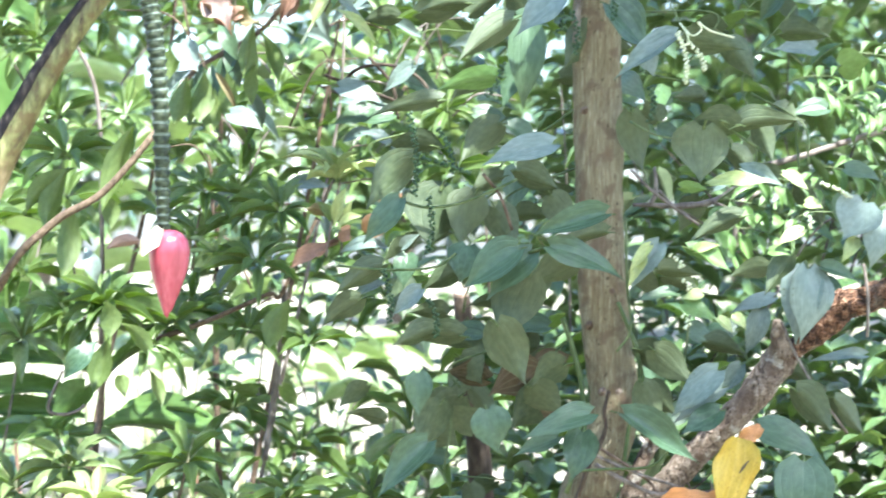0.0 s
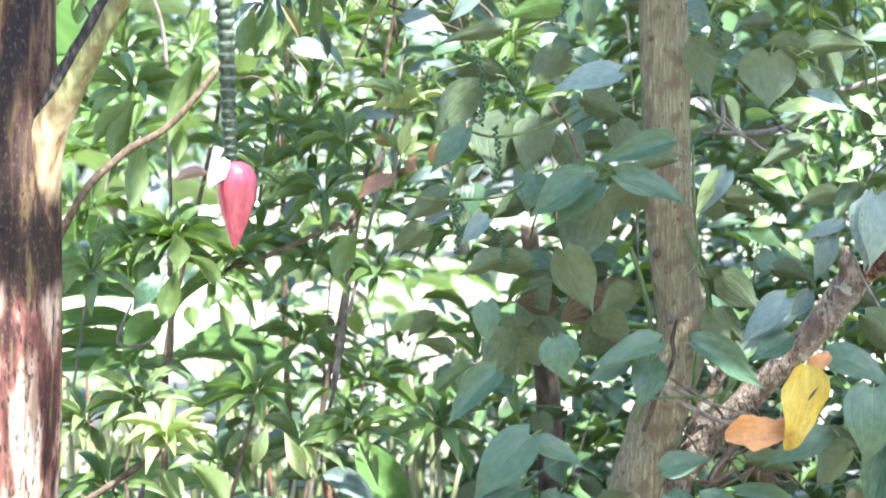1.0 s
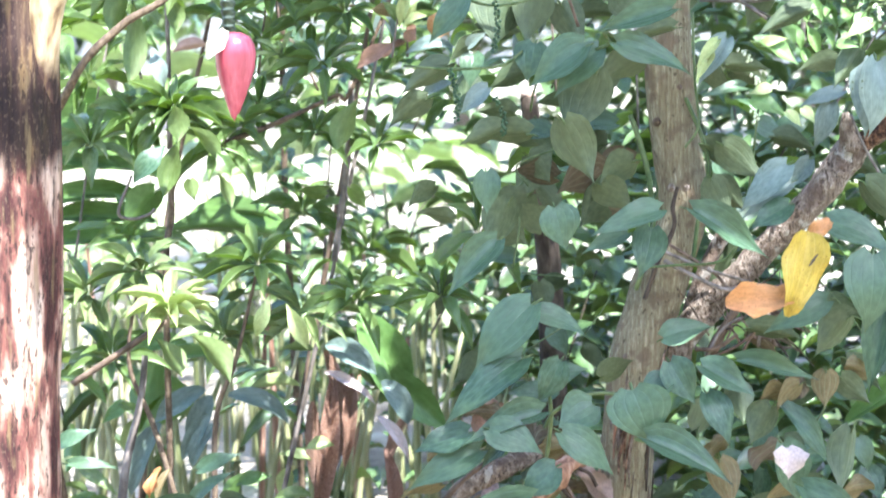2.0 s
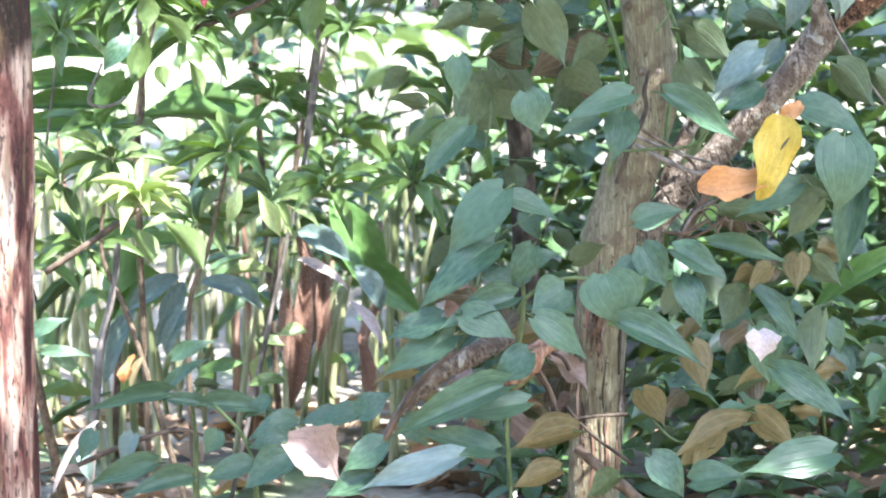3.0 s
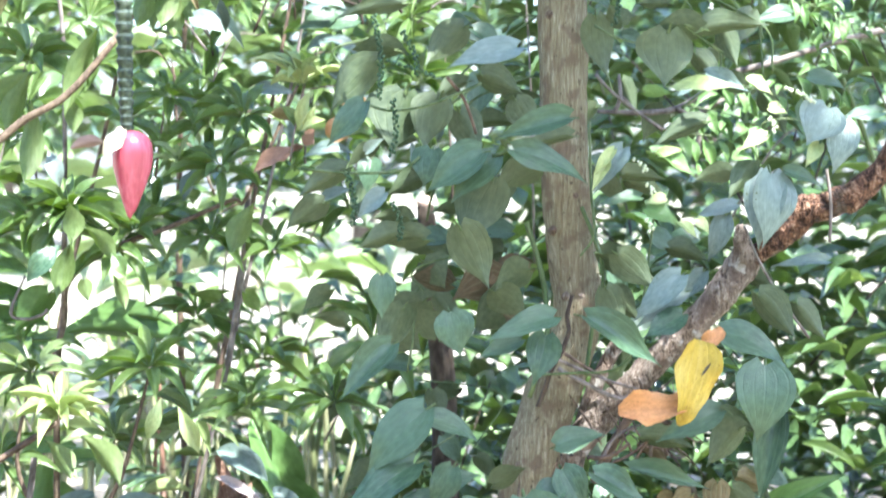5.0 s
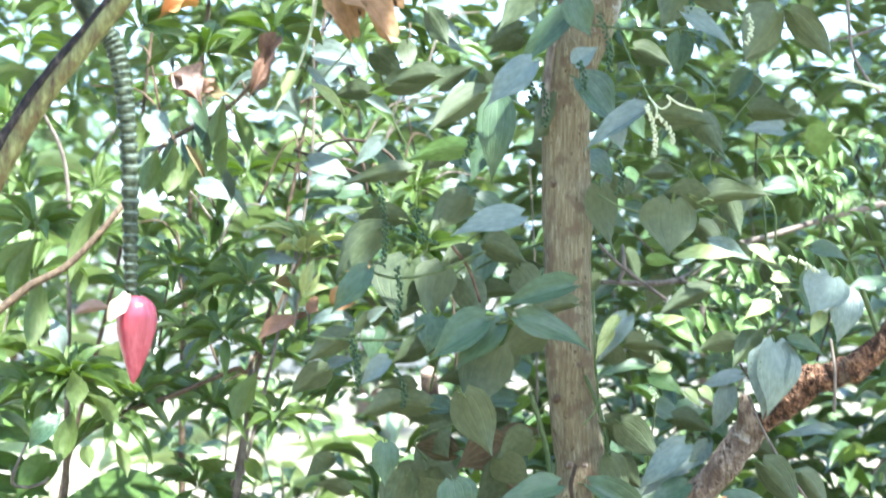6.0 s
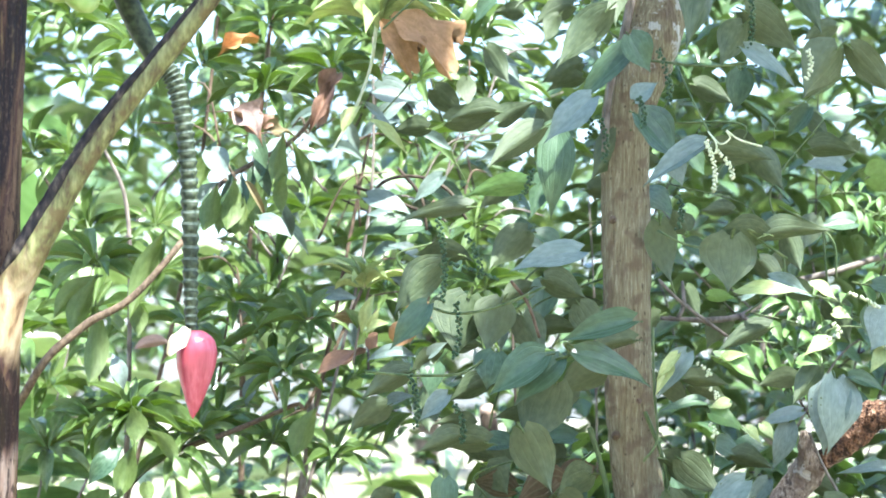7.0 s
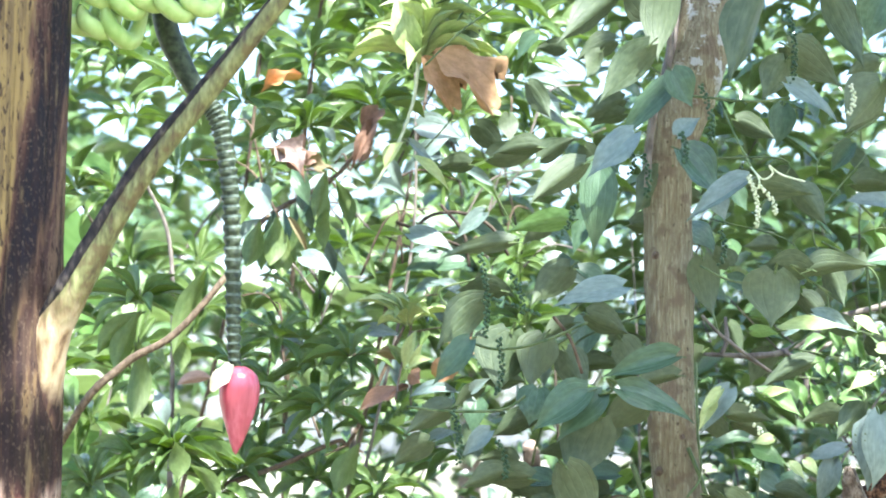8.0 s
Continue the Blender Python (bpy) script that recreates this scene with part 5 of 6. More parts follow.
whorl(shrub_low, (-0.841, 6.600, 0.786), 10, 0.17)
whorl(shrub_low, (-0.348, 6.900, 1.157), 9, 0.17)
whorl(shrub_low, (-0.651, 6.450, 1.444), 13, 0.18)
whorl(shrub_low, (-0.496, 6.600, 1.397), 9, 0.15)
whorl(shrub_low, (-0.269, 6.500, 1.560), 11, 0.15)
# dull brown leaves tangled behind the trunk
leaf(vine, (0.434, 6.100, 1.306), (0.310, 6.090, 1.244), 0.123, "u", "dull")
leaf(vine, (0.502, 6.100, 1.326), (0.379, 6.101, 1.271), 0.096, "u", "dull")
leaf(vine, (0.313, 6.150, 1.283), (0.202, 6.152, 1.297), 0.083, "u", "dull")
leaf(vine, (0.407, 6.100, 1.230), (0.503, 6.102, 1.175), 0.096, "u", "dull")
leaf(vine, (0.244, 6.150, 1.338), (0.298, 6.133, 1.270), 0.097, "u")
leaf(vine, (0.340, 6.150, 1.338), (0.451, 6.154, 1.366), 0.097, "u")
leaf(vine, (0.159, 6.100, 1.175), (0.242, 6.097, 1.120), 0.110, "u")
leaf(vine, (0.242, 6.100, 1.244), (0.173, 6.100, 1.147), 0.110, "u")
leaf(vine, (0.462, 6.100, 1.244), (0.365, 6.088, 1.162), 0.110, "u")
leaf(vine, (0.760, 5.950, 0.915), (0.830, 5.947, 0.861), 0.055, "u", "dull")
# a nest of dead twigs in the crotch of the tree
nest = random.Random(41)
for i in range(34):
    at = Vector((nest.uniform(0.66, 0.84), nest.uniform(5.84, 5.96), nest.uniform(0.88, 1.03)))
    a = nest.uniform(-0.9, 2.4)
    to = Vector((math.cos(a), nest.uniform(-0.4, 0.3), math.sin(a))) * nest.uniform(0.05, 0.15)
    tube("twig", [at, at + to * 0.5 + Vector((nest.uniform(-0.015, 0.015), 0, nest.uniform(-0.015, 0.02))), at + to], [nest.uniform(0.002, 0.005), 0.0025, 0.0012], (TWIG, DARK_BARK, GREY_TWIG, TWIG)[i % 4], vine, 5, 4, 0.3)
for i in range(12):
    at = Vector((nest.uniform(0.62, 1.05), nest.uniform(5.82, 5.95), nest.uniform(0.35, 0.95)))
    a = nest.uniform(3.3, 6.1)
    ln = nest.uniform(0.06, 0.10)
    leaf(vine, at, at + Vector((math.cos(a), 0, math.sin(a))) * ln, ln * nest.uniform(0.6, 0.8), "u", ("tan", "dull", "pepper")[i % 3], "blunt" if i % 3 < 2 else "pepper")
for i in range(30):
    at = Vector((nest.uniform(0.0, 0.42), nest.uniform(5.9, 6.25), nest.uniform(0.32, 0.74)))
    a = nest.uniform(3.0, 6.4)
    ln = nest.uniform(0.07, 0.12)
    leaf(vine, at, at + Vector((math.cos(a), 0, math.sin(a))) * ln, ln * nest.uniform(0.5, 0.75), "u", ("tan", "dull", "brown", "mauve", "tan")[i % 5], "curl" if i % 4 == 3 else "blunt")
# single leaves that hang in front
leaf(shrub, (-0.626, 6.200, 1.469), (-0.616, 6.199, 1.376), 0.059, "u", "shrub", "lance")
leaf(shrub, (-0.588, 6.200, 1.413), (-0.511, 6.202, 1.325), 0.047, "u", "shrub", "lance")
leaf(shrub, (-0.652, 6.250, 1.366), (-0.731, 6.220, 1.273), 0.056, "t", "pepper", "lance")
leaf(shrub, (-0.522, 6.200, 1.348), (-0.486, 6.187, 1.292), 0.039, "t", "shrub", "lance")
leaf(shrub, (-0.629, 6.300, 1.373), (-0.664, 6.288, 1.234), 0.057, "u", "shrub", "lance")
leaf(shrub, (-0.591, 6.200, 0.900), (-0.496, 6.199, 0.776), 0.067, "u", "shrub", "lance")
leaf(shrub, (-0.683, 6.250, 0.883), (-0.618, 6.230, 0.786), 0.056, "u", "shrub", "lance")
leaf(shrub, (-0.355, 6.200, 0.973), (-0.302, 6.200, 0.857), 0.042, "t", "young", "lance")
leaf(shrub, (-0.397, 6.200, 0.994), (-0.432, 6.198, 0.889), 0.036, "t", "young", "lance")
leaf(shrub, (-0.176, 6.300, 1.475), (-0.231, 6.267, 1.348), 0.062, "u", "shrub", "lance")
leaf(shrub, (-1.029, 6.900, 1.623), (-0.959, 6.893, 1.561), 0.093, "t", "blade", "pepper")
leaf(shrub, (-0.040, 6.100, 2.399), (-0.105, 6.070, 2.563), 0.069, "t", "young", "lance")
leaf(shrub, (-0.320, 6.100, 1.925), (-0.236, 6.078, 1.880), 0.052, "t", "pale", "pepper")
leaf(shrub, (-0.393, 6.250, 2.039), (-0.407, 6.224, 1.908), 0.059, "u", "shrub", "lance")
leaf(shrub, (-0.435, 6.250, 2.025), (-0.466, 6.233, 1.903), 0.053, "u", "shrub", "lance")
leaf(shrub, (-0.340, 6.300, 2.041), (-0.343, 6.279, 1.923), 0.051, "u", "shrub", "lance")
leaf(shrub, (-0.370, 6.300, 1.998), (-0.379, 6.280, 1.884), 0.051, "u", "shrub", "lance")
leaf(shrub, (-0.451, 6.200, 2.101), (-0.402, 6.179, 2.028), 0.064, "t", "pale", "pepper")
leaf(shrub, (-0.359, 6.150, 2.026), (-0.308, 6.142, 1.935), 0.017, "t", "tan", "strap", 0, "yellow dying leaf")
leaf(shrub, (-0.060, 6.400, 2.011), (0.058, 6.386, 1.963), 0.060, "t", "pale", "pepper")
leaf(shrub, (0.129, 6.400, 2.068), (0.052, 6.398, 1.998), 0.046, "t", "pale", "pepper")
leaf(shrub, (-0.518, 6.200, 1.297), (-0.486, 6.197, 1.208), 0.033, "u", "shrub", "lance")
leaf(shrub, (-0.598, 6.300, 1.278), (-0.585, 6.291, 1.222), 0.037, "u", "shrub", "pepper")
leaf(shrub, (-0.750, 6.900, 1.218), (-0.852, 6.913, 1.100), 0.093, "u", "blade", "pepper")
leaf(shrub, (-0.274, 6.600, 1.217), (-0.353, 6.580, 1.230), 0.045, "u", "shrub", "pepper")
leaf(shrub, (-0.206, 6.600, 1.238), (-0.163, 6.593, 1.180), 0.053, "u", "shrub", "pepper")
leaf(shrub, (-0.690, 6.300, 1.599), (-0.657, 6.286, 1.508), 0.043, "t", "pale", "lance")
leaf(shrub, (-1.262, 8.500, 2.432), (-1.019, 8.469, 2.232), 0.096, "t", "blade", "strap")
leaf(shrub, (-1.183, 8.500, 2.128), (-1.036, 8.450, 2.316), 0.084, "t", "blade", "strap")
leaf(shrub, (-0.567, 6.300, 1.911), (-0.651, 6.314, 1.685), 0.057, "u", "shrub", "lance")
leaf(shrub, (-0.732, 6.400, 1.800), (-0.850, 6.381, 1.684), 0.058, "u", "shrub", "lance")
leaf(shrub, (-0.746, 6.400, 1.800), (-0.797, 6.360, 1.641), 0.058, "u", "shrub", "lance")
leaf(shrub, (-0.660, 6.400, 1.744), (-0.637, 6.398, 1.643), 0.052, "u", "shrub", "lance")
leaf(shrub, (-0.745, 6.400, 1.729), (-0.752, 6.353, 1.514), 0.063, "u", "shrub", "lance")
tube("stem", [(-0.205, 6.800, 1.516), (-0.215, 6.800, 1.333), (-0.237, 6.800, 1.165), (-0.257, 6.800, 1.027)], [0.0092, 0.0092, 0.0092, 0.0092], GREY_TWIG, shrub, 7, 6, 0.1)
tube("stem", [(-0.318, 6.800, 1.375), (-0.241, 6.800, 1.366), (-0.150, 6.800, 1.373)], [0.0031, 0.0046, 0.0031], DARK_BARK, shrub, 6, 6, 0.1)
tube("stem", [(-0.709, 6.500, 1.193), (-0.723, 6.500, 1.179), (-0.766, 6.500, 1.167), (-0.803, 6.500, 1.185), (-0.767, 6.500, 1.280)], [0.0046, 0.0046, 0.0046, 0.0046, 0.0031], GREY_TWIG, shrub, 6, 6, 0.1)
# pale skin here stands in for sun on the leaf
leaf(shrub, (-0.067, 6.100, 2.181), (0.034, 6.090, 2.093), 0.026, "t", "young", "lance", 0, "leaf coloured pale for the sun on it")
leaf(shrub, (-0.079, 6.120, 2.213), (-0.124, 6.110, 2.145), 0.040, "t", "young", "lance", 0, "leaf coloured pale for the sun on it")
hang = random.Random(62)
for i in range(16):
    at = Vector((hang.uniform(-0.47, -0.26), hang.uniform(6.3, 6.5), hang.uniform(2.02, 2.17)))
    leaf(shrub, at, at + Vector((hang.uniform(-0.05, 0.05), hang.uniform(-0.04, 0.03), -hang.uniform(0.09, 0.14))), hang.uniform(0.035, 0.055), "ut"[i % 2], ("shrub", "pepper")[i % 2], "lance")
# dead leaves caught in it
leaf(shrub, (-0.036, 6.060, 2.415), (0.045, 6.040, 2.300), 0.082, "t", "amber", "fan", 0, "large dry tan-orange leaf lit through")
leaf(shrub, (-0.010, 6.055, 2.428), (0.130, 6.035, 2.305), 0.120, "t", "amber", "fan", 0, "large dry tan-orange leaf lit through")
leaf(shrub, (-0.406, 6.220, 2.188), (-0.323, 6.231, 2.120), 0.070, "t", "brown", "curl", 0, "curled brown dead leaf")
leaf(shrub, (-0.389, 6.180, 2.198), (-0.332, 6.185, 2.133), 0.075, "t", "mauve", "curl", 0, "bleached dead leaf")
leaf(shrub, (-0.323, 6.200, 2.164), (-0.292, 6.196, 2.196), 0.047, "t", "brown", "curl", 0, "curled brown dead leaf")
leaf(shrub, (-0.315, 6.200, 2.154), (-0.238, 6.204, 2.138), 0.028, "t", "tan", "curl", 0, "yellow-brown dying leaf")
leaf(shrub, (-0.141, 6.200, 2.301), (-0.184, 6.199, 2.216), 0.050, "t", "brown", "curl", 0, "curled brown dead leaf")
leaf(shrub, (-0.156, 6.180, 2.263), (-0.212, 6.164, 2.134), 0.036, "t", "brown", "curl", 0, "curled brown dead leaf")
leaf(shrub, (-0.170, 6.200, 2.251), (-0.190, 6.182, 2.158), 0.033, "u", "brown", "curl", 0, "curled brown dead leaf")
leaf(shrub, (-0.060, 6.200, 1.610), (-0.150, 6.196, 1.560), 0.026, "t", "brown", "curl", 0, "curled brown dead leaf")
leaf(shrub, (0.101, 6.120, 1.722), (0.051, 6.116, 1.629), 0.055, "t", "amber", "curl", 0, "dry tan-orange leaf")
leaf(shrub, (-0.347, 6.300, 2.388), (-0.447, 6.311, 2.352), 0.037, "t", "orange", "curl", 0, "dry orange leaf")
leaf(shrub, (-0.681, 6.300, 0.544), (-0.715, 6.309, 0.465), 0.028, "t", "orange", "curl", 0, "dry orange leaf")

shrub_back = thing("shrub", (-0.9, 7.6, 0.0), "leafy green shrub behind the banana flower", "shrub")
tube("stem", [(-0.9, 7.6, 0.0), (-0.8, 7.5, 1.0), (-0.6, 7.4, 1.9), (-0.5, 7.4, 2.9)], [0.010, 0.008, 0.006, 0.004], TWIG, shrub_back, 8, 6, 0.1)
tube("stem", [(-0.5, 7.6, 0.0), (-0.3, 7.5, 1.0), (-0.15, 7.4, 1.8), (0.0, 7.4, 2.7)], [0.010, 0.008, 0.006, 0.003], TWIG, shrub_back, 8, 6, 0.1)
spots = random.Random(21)
for i in range(32):
    whorl(shrub_back, (spots.uniform(-1.35, 0.35), spots.uniform(6.9, 7.7), spots.uniform(0.95, 2.95)), 7, spots.uniform(0.17, 0.23), "shrub", (spots.uniform(-0.5, 0.5), spots.uniform(-1.1, 0.0), 1))

for i in range(45):
    at = Vector((spots.uniform(-0.5, 0.32), spots.uniform(6.7, 7.2), spots.uniform(1.5, 2.6)))
    a = spots.uniform(0, 6.28)
    to = at + Vector((math.cos(a), spots.uniform(-0.3, 0.3), math.sin(a) * 0.6 - 0.25)).normalized() * spots.uniform(0.09, 0.15)
    leaf(shrub_back, at, to, spots.uniform(0.03, 0.045), "t", "pale", "lance")
for i in range(36):
    x, y, z = spots.uniform(-0.5, 0.3), spots.uniform(6.8, 7.2), spots.uniform(1.4, 2.3)
    dx, dz = spots.uniform(-0.28, 0.28), spots.uniform(-0.05, 0.3)
    tube("twig", [(x, y, z), (x + dx * 0.4, y, z + dz * 0.7 + 0.03), (x + dx, y + 0.03, z + dz)], [0.004, 0.003, 0.0018], TWIG if i % 3 else GREY_TWIG, shrub_back, 5, 5, 0.15)

# dry and sunlit leaves where the shrub meets the vine
leaf(shrub, (-0.078, 6.050, 1.613), (-0.171, 6.030, 1.551), 0.040, "t", "brown", "lance", 0, "curled dry brown leaf")
leaf(shrub, (-0.051, 6.000, 1.642), (-0.026, 5.980, 1.618), 0.045, "u", "brown", "pepper", 0, "curled dry brown leaf")
leaf(shrub, (0.014, 6.050, 1.631), (0.107, 6.030, 1.709), 0.055, "t", "amber", "blunt", 0, "sunlit dry peach-brown leaf")
leaf(shrub, (0.076, 6.080, 1.726), (0.085, 6.060, 1.753), 0.050, "t", "amber", "blunt", 0, "sunlit dry peach-brown leaf")
leaf(shrub, (-0.065, 6.000, 1.653), (-0.037, 5.980, 1.747), 0.030, "t", "young", "lance")
leaf(shrub, (-0.065, 6.020, 1.651), (-0.107, 6.000, 1.713), 0.032, "t", "mid", "lance")
leaf(shrub, (-0.058, 5.990, 1.650), (0.002, 5.970, 1.677), 0.028, "t", "young", "lance")
leaf(shrub, (-0.079, 6.030, 1.674), (-0.133, 6.010, 1.692), 0.040, "u", "tan", "lance")
leaf(shrub, (-0.045, 6.020, 1.640), (-0.023, 6.000, 1.714), 0.024, "t", "young", "lance")
leaf(shrub, (-0.054, 6.150, 1.588), (0.070, 6.130, 1.601), 0.045, "t", "pale", "lance")
leaf(shrub, (0.100, 6.100, 1.604), (0.146, 6.080, 1.639), 0.030, "t", "pale", "pepper")
stem(shrub, [(-0.084, 6.020, 1.579), (-0.073, 6.000, 1.653), (-0.053, 6.000, 1.737)], 0.0026, GREY_TWIG)


shrub_high = thing("shrub", (-0.4, 7.9, 0.0), "tall leafy shrub behind the banana flower", "shrub")
tube("stem", [(-0.4, 7.9, 0.0), (-0.45, 7.8, 1.4), (-0.4, 7.6, 2.4), (-0.3, 7.5, 3.2)], [0.012, 0.01, 0.007, 0.004], SHRUB_STEM, shrub_high, 7, 6, 0.1)
for i in range(24):
    whorl(shrub_high, (spots.uniform(-1.3, 0.3), spots.uniform(7.0, 7.8), spots.uniform(2.2, 3.2)), 6, spots.uniform(0.17, 0.23), "shrub", (spots.uniform(-0.5, 0.5), spots.uniform(-1.0, 0.0), 1))

for i in range(44):
    whorl(shrub_high, (spots.uniform(-1.25, 0.3), spots.uniform(6.7, 7.6), spots.uniform(1.45, 2.85)), 7, spots.uniform(0.13, 0.19), "shrub", (spots.uniform(-0.6, 0.6), spots.uniform(-1.1, -0.2), 1), aspect=0.2)

low_plant = thing("creeping_vine", (-0.493, 6.000, -0.053), "low creeping shoots with dull green pointed leaves", "vine")
tube("stem", [(-0.797, 6.000, 0.331), (-0.701, 6.000, 0.371), (-0.604, 6.000, 0.404), (-0.536, 6.000, 0.413), (-0.482, 6.000, 0.395)], [0.0067, 0.0067, 0.0054, 0.0054, 0.0040], TWIG, low_plant, 6, 6, 0.2)
tube("stem", [(-0.493, 6.000, -0.053), (-0.513, 6.000, 0.229), (-0.509, 6.000, 0.396), (-0.520, 6.000, 0.493)], [0.0067, 0.0067, 0.0054, 0.0040], GREEN_STEM, low_plant, 6, 6, 0.2)
tube("stem", [(-0.349, 5.900, -0.029), (-0.357, 5.900, 0.248), (-0.380, 5.900, 0.399), (-0.458, 5.900, 0.496)], [0.0067, 0.0067, 0.0054, 0.0040], GREEN_STEM, low_plant, 6, 6, 0.2)
leaf(low_plant, (-0.572, 6.000, 0.505), (-0.779, 5.995, 0.464), 0.049, "t")
leaf(low_plant, (-0.491, 6.000, 0.476), (-0.612, 5.985, 0.495), 0.038, "t")
leaf(low_plant, (-0.476, 5.950, 0.485), (-0.296, 5.965, 0.455), 0.054, "t")
leaf(low_plant, (-0.266, 5.900, 0.459), (-0.381, 5.868, 0.408), 0.058, "t")
leaf(low_plant, (-0.277, 5.800, 0.384), (-0.385, 5.772, 0.309), 0.086, "t")
leaf(low_plant, (-0.367, 5.850, 0.357), (-0.483, 5.845, 0.322), 0.063, "t")
leaf(low_plant, (-0.599, 5.900, 0.354), (-0.766, 5.896, 0.303), 0.064, "t")
leaf(low_plant, (-0.512, 5.850, 0.330), (-0.670, 5.817, 0.292), 0.058, "t")
leaf(low_plant, (-0.283, 5.850, 0.421), (-0.377, 5.848, 0.396), 0.058, "t")
leaf(low_plant, (-0.327, 5.950, 0.496), (-0.396, 5.957, 0.444), 0.040, "t")
leaf(low_plant, (-0.447, 5.900, 0.428), (-0.481, 5.893, 0.373), 0.053, "t")
leaf(low_plant, (-0.748, 5.950, 0.423), (-0.783, 5.943, 0.350), 0.054, "t")
leaf(low_plant, (-0.659, 6.000, 0.405), (-0.687, 5.985, 0.319), 0.049, "t", "pale")
leaf(low_plant, (-0.162, 5.850, 0.480), (-0.256, 5.836, 0.451), 0.045, "t")
leaf(low_plant, (-0.108, 5.800, 0.489), (-0.228, 5.814, 0.448), 0.060, "t")
leaf(low_plant, (-0.506, 6.000, 0.521), (-0.437, 5.993, 0.521), 0.040, "u")
leaf(low_plant, (-0.899, 6.200, 0.578), (-0.775, 6.213, 0.560), 0.031, "t")
leaf(low_plant, (-0.926, 6.200, 0.621), (-0.828, 6.209, 0.661), 0.042, "t")
leaf(low_plant, (-0.577, 6.200, 0.559), (-0.464, 6.196, 0.600), 0.042, "t")
leaf(low_plant, (-0.593, 6.200, 0.487), (-0.478, 6.180, 0.560), 0.036, "t")

# ---- a slim cut trunk and grey twigs behind the tree ----
stub = thing("tree_stump", (0.30, 7.0, 0.0), "slim cut-off brown trunk with a pale sawn top", "tree stump")
tube("trunk", [(0.36, 7.2, 0.0), (0.351, 7.200, 0.814), (0.326, 7.200, 1.140), (0.288, 7.200, 1.464)], [0.045, 0.0378, 0.0315, 0.0252], DARK_BARK, stub, 12, 8, 0.12)
tube("cut_top", [(0.288, 7.200, 1.461), (0.281, 7.190, 1.484)], [0.0220, 0.0189], CUT_WOOD, stub, 12, 3, 0.0, "pale sawn top")
dead_twig = thing("dead_branch", (2.6, 7.2, 0.0), "grey leafless branch behind the pepper vine", "branch")
tube("branch", [(2.6, 7.2, 0.0), (2.3, 7.0, 1.3), (1.8, 6.8, 1.95), (1.105, 6.630, 1.839), (1.007, 6.580, 1.785), (0.948, 6.530, 1.750), (0.898, 6.500, 1.727), (0.819, 6.480, 1.718), (0.760, 6.480, 1.719), (0.701, 6.480, 1.720)],
     [0.011, 0.010, 0.009, 0.0085, 0.0080, 0.0080, 0.0085, 0.0075, 0.0065, 0.0050], GREY_TWIG, dead_twig, 9, 7, 0.18, grain=30)
tube("twig", [(0.747, 6.480, 1.721), (0.761, 6.480, 1.758), (0.759, 6.500, 1.818)], [0.0065, 0.0060, 0.0045], GREY_TWIG, dead_twig, 7, 5, 0.15)
tube("twig", [(0.910, 6.500, 1.731), (0.947, 6.490, 1.709), (0.985, 6.480, 1.653), (1.023, 6.480, 1.611)], [0.0060, 0.0055, 0.0045, 0.0035], GREY_TWIG, dead_twig, 7, 5, 0.15)
tube("twig", [(0.952, 6.490, 1.713), (1.011, 6.520, 1.743), (1.076, 6.580, 1.780)], [0.0070, 0.0070, 0.0055], GREY_TWIG, dead_twig, 7, 5, 0.15)
tube("twig", [(0.988, 6.600, 1.689), (0.985, 6.600, 1.642), (0.991, 6.600, 1.595)], [0.0075, 0.0075, 0.0060], GREY_TWIG, dead_twig, 7, 5, 0.15)
tube("twig", [(0.770, 6.500, 1.759), (0.813, 6.500, 1.717), (0.890, 6.500, 1.672)], [0.0035, 0.0035, 0.0025], GREY_TWIG, dead_twig, 6, 5, 0.15)

# ---- clump of canes ----
clump = thing("cane_clump", (-0.55, 8.0, 0.0), "clump of upright green and dry canes with broad leaves", "canes")
spots = random.Random(31)
for i in range(160):
    x, y = (spots.uniform(-1.5, 0.25), spots.uniform(7.3, 9.0)) if i < 80 else (spots.uniform(-2.2, 0.5), spots.uniform(8.6, 11.5))
    top = spots.uniform(0.5, 1.0) if i < 80 else spots.uniform(0.5, 1.15)
    lx = spots.uniform(-0.2, 0.2) * (1 if i % 3 else 0.3)
    tube("cane", [(x, y, 0.0), (x + lx * 0.4, y, top * 0.5), (x + lx, y, top)], [spots.uniform(0.008, 0.016), 0.011, 0.006], CANE if i % 12 else DRY_SHEATH, clump, 7, 5,
         profile=lambda s, a: 1.0 + 0.18 * (math.sin(s * 44) > 0.96))
leaf(clump, (-0.268, 6.850, 0.716), (-0.320, 6.896, 0.291), 0.055, "t", "sheath", "strap", 0, "hanging torn dry brown sheath")
leaf(clump, (-0.292, 6.900, 0.773), (-0.282, 6.876, 0.413), 0.053, "u", "sheath", "strap", 0, "hanging torn dry brown sheath")
leaf(clump, (-0.217, 6.950, 0.703), (-0.240, 6.924, 0.436), 0.041, "t", "sheath", "strap", 0, "hanging torn dry brown sheath")
leaf(clump, (-0.328, 6.950, 0.625), (-0.307, 6.913, 0.344), 0.047, "u", "sheath", "strap", 0, "hanging torn dry brown sheath")
leaf(clump, (-0.124, 6.700, 0.532), (-0.098, 6.724, 0.311), 0.039, "t", "sheath", "strap", 0, "hanging torn dry brown sheath")
leaf(clump, (-0.060, 6.800, 0.610), (-0.124, 6.789, 0.456), 0.031, "u", "sheath", "strap", 0, "hanging torn dry brown sheath")
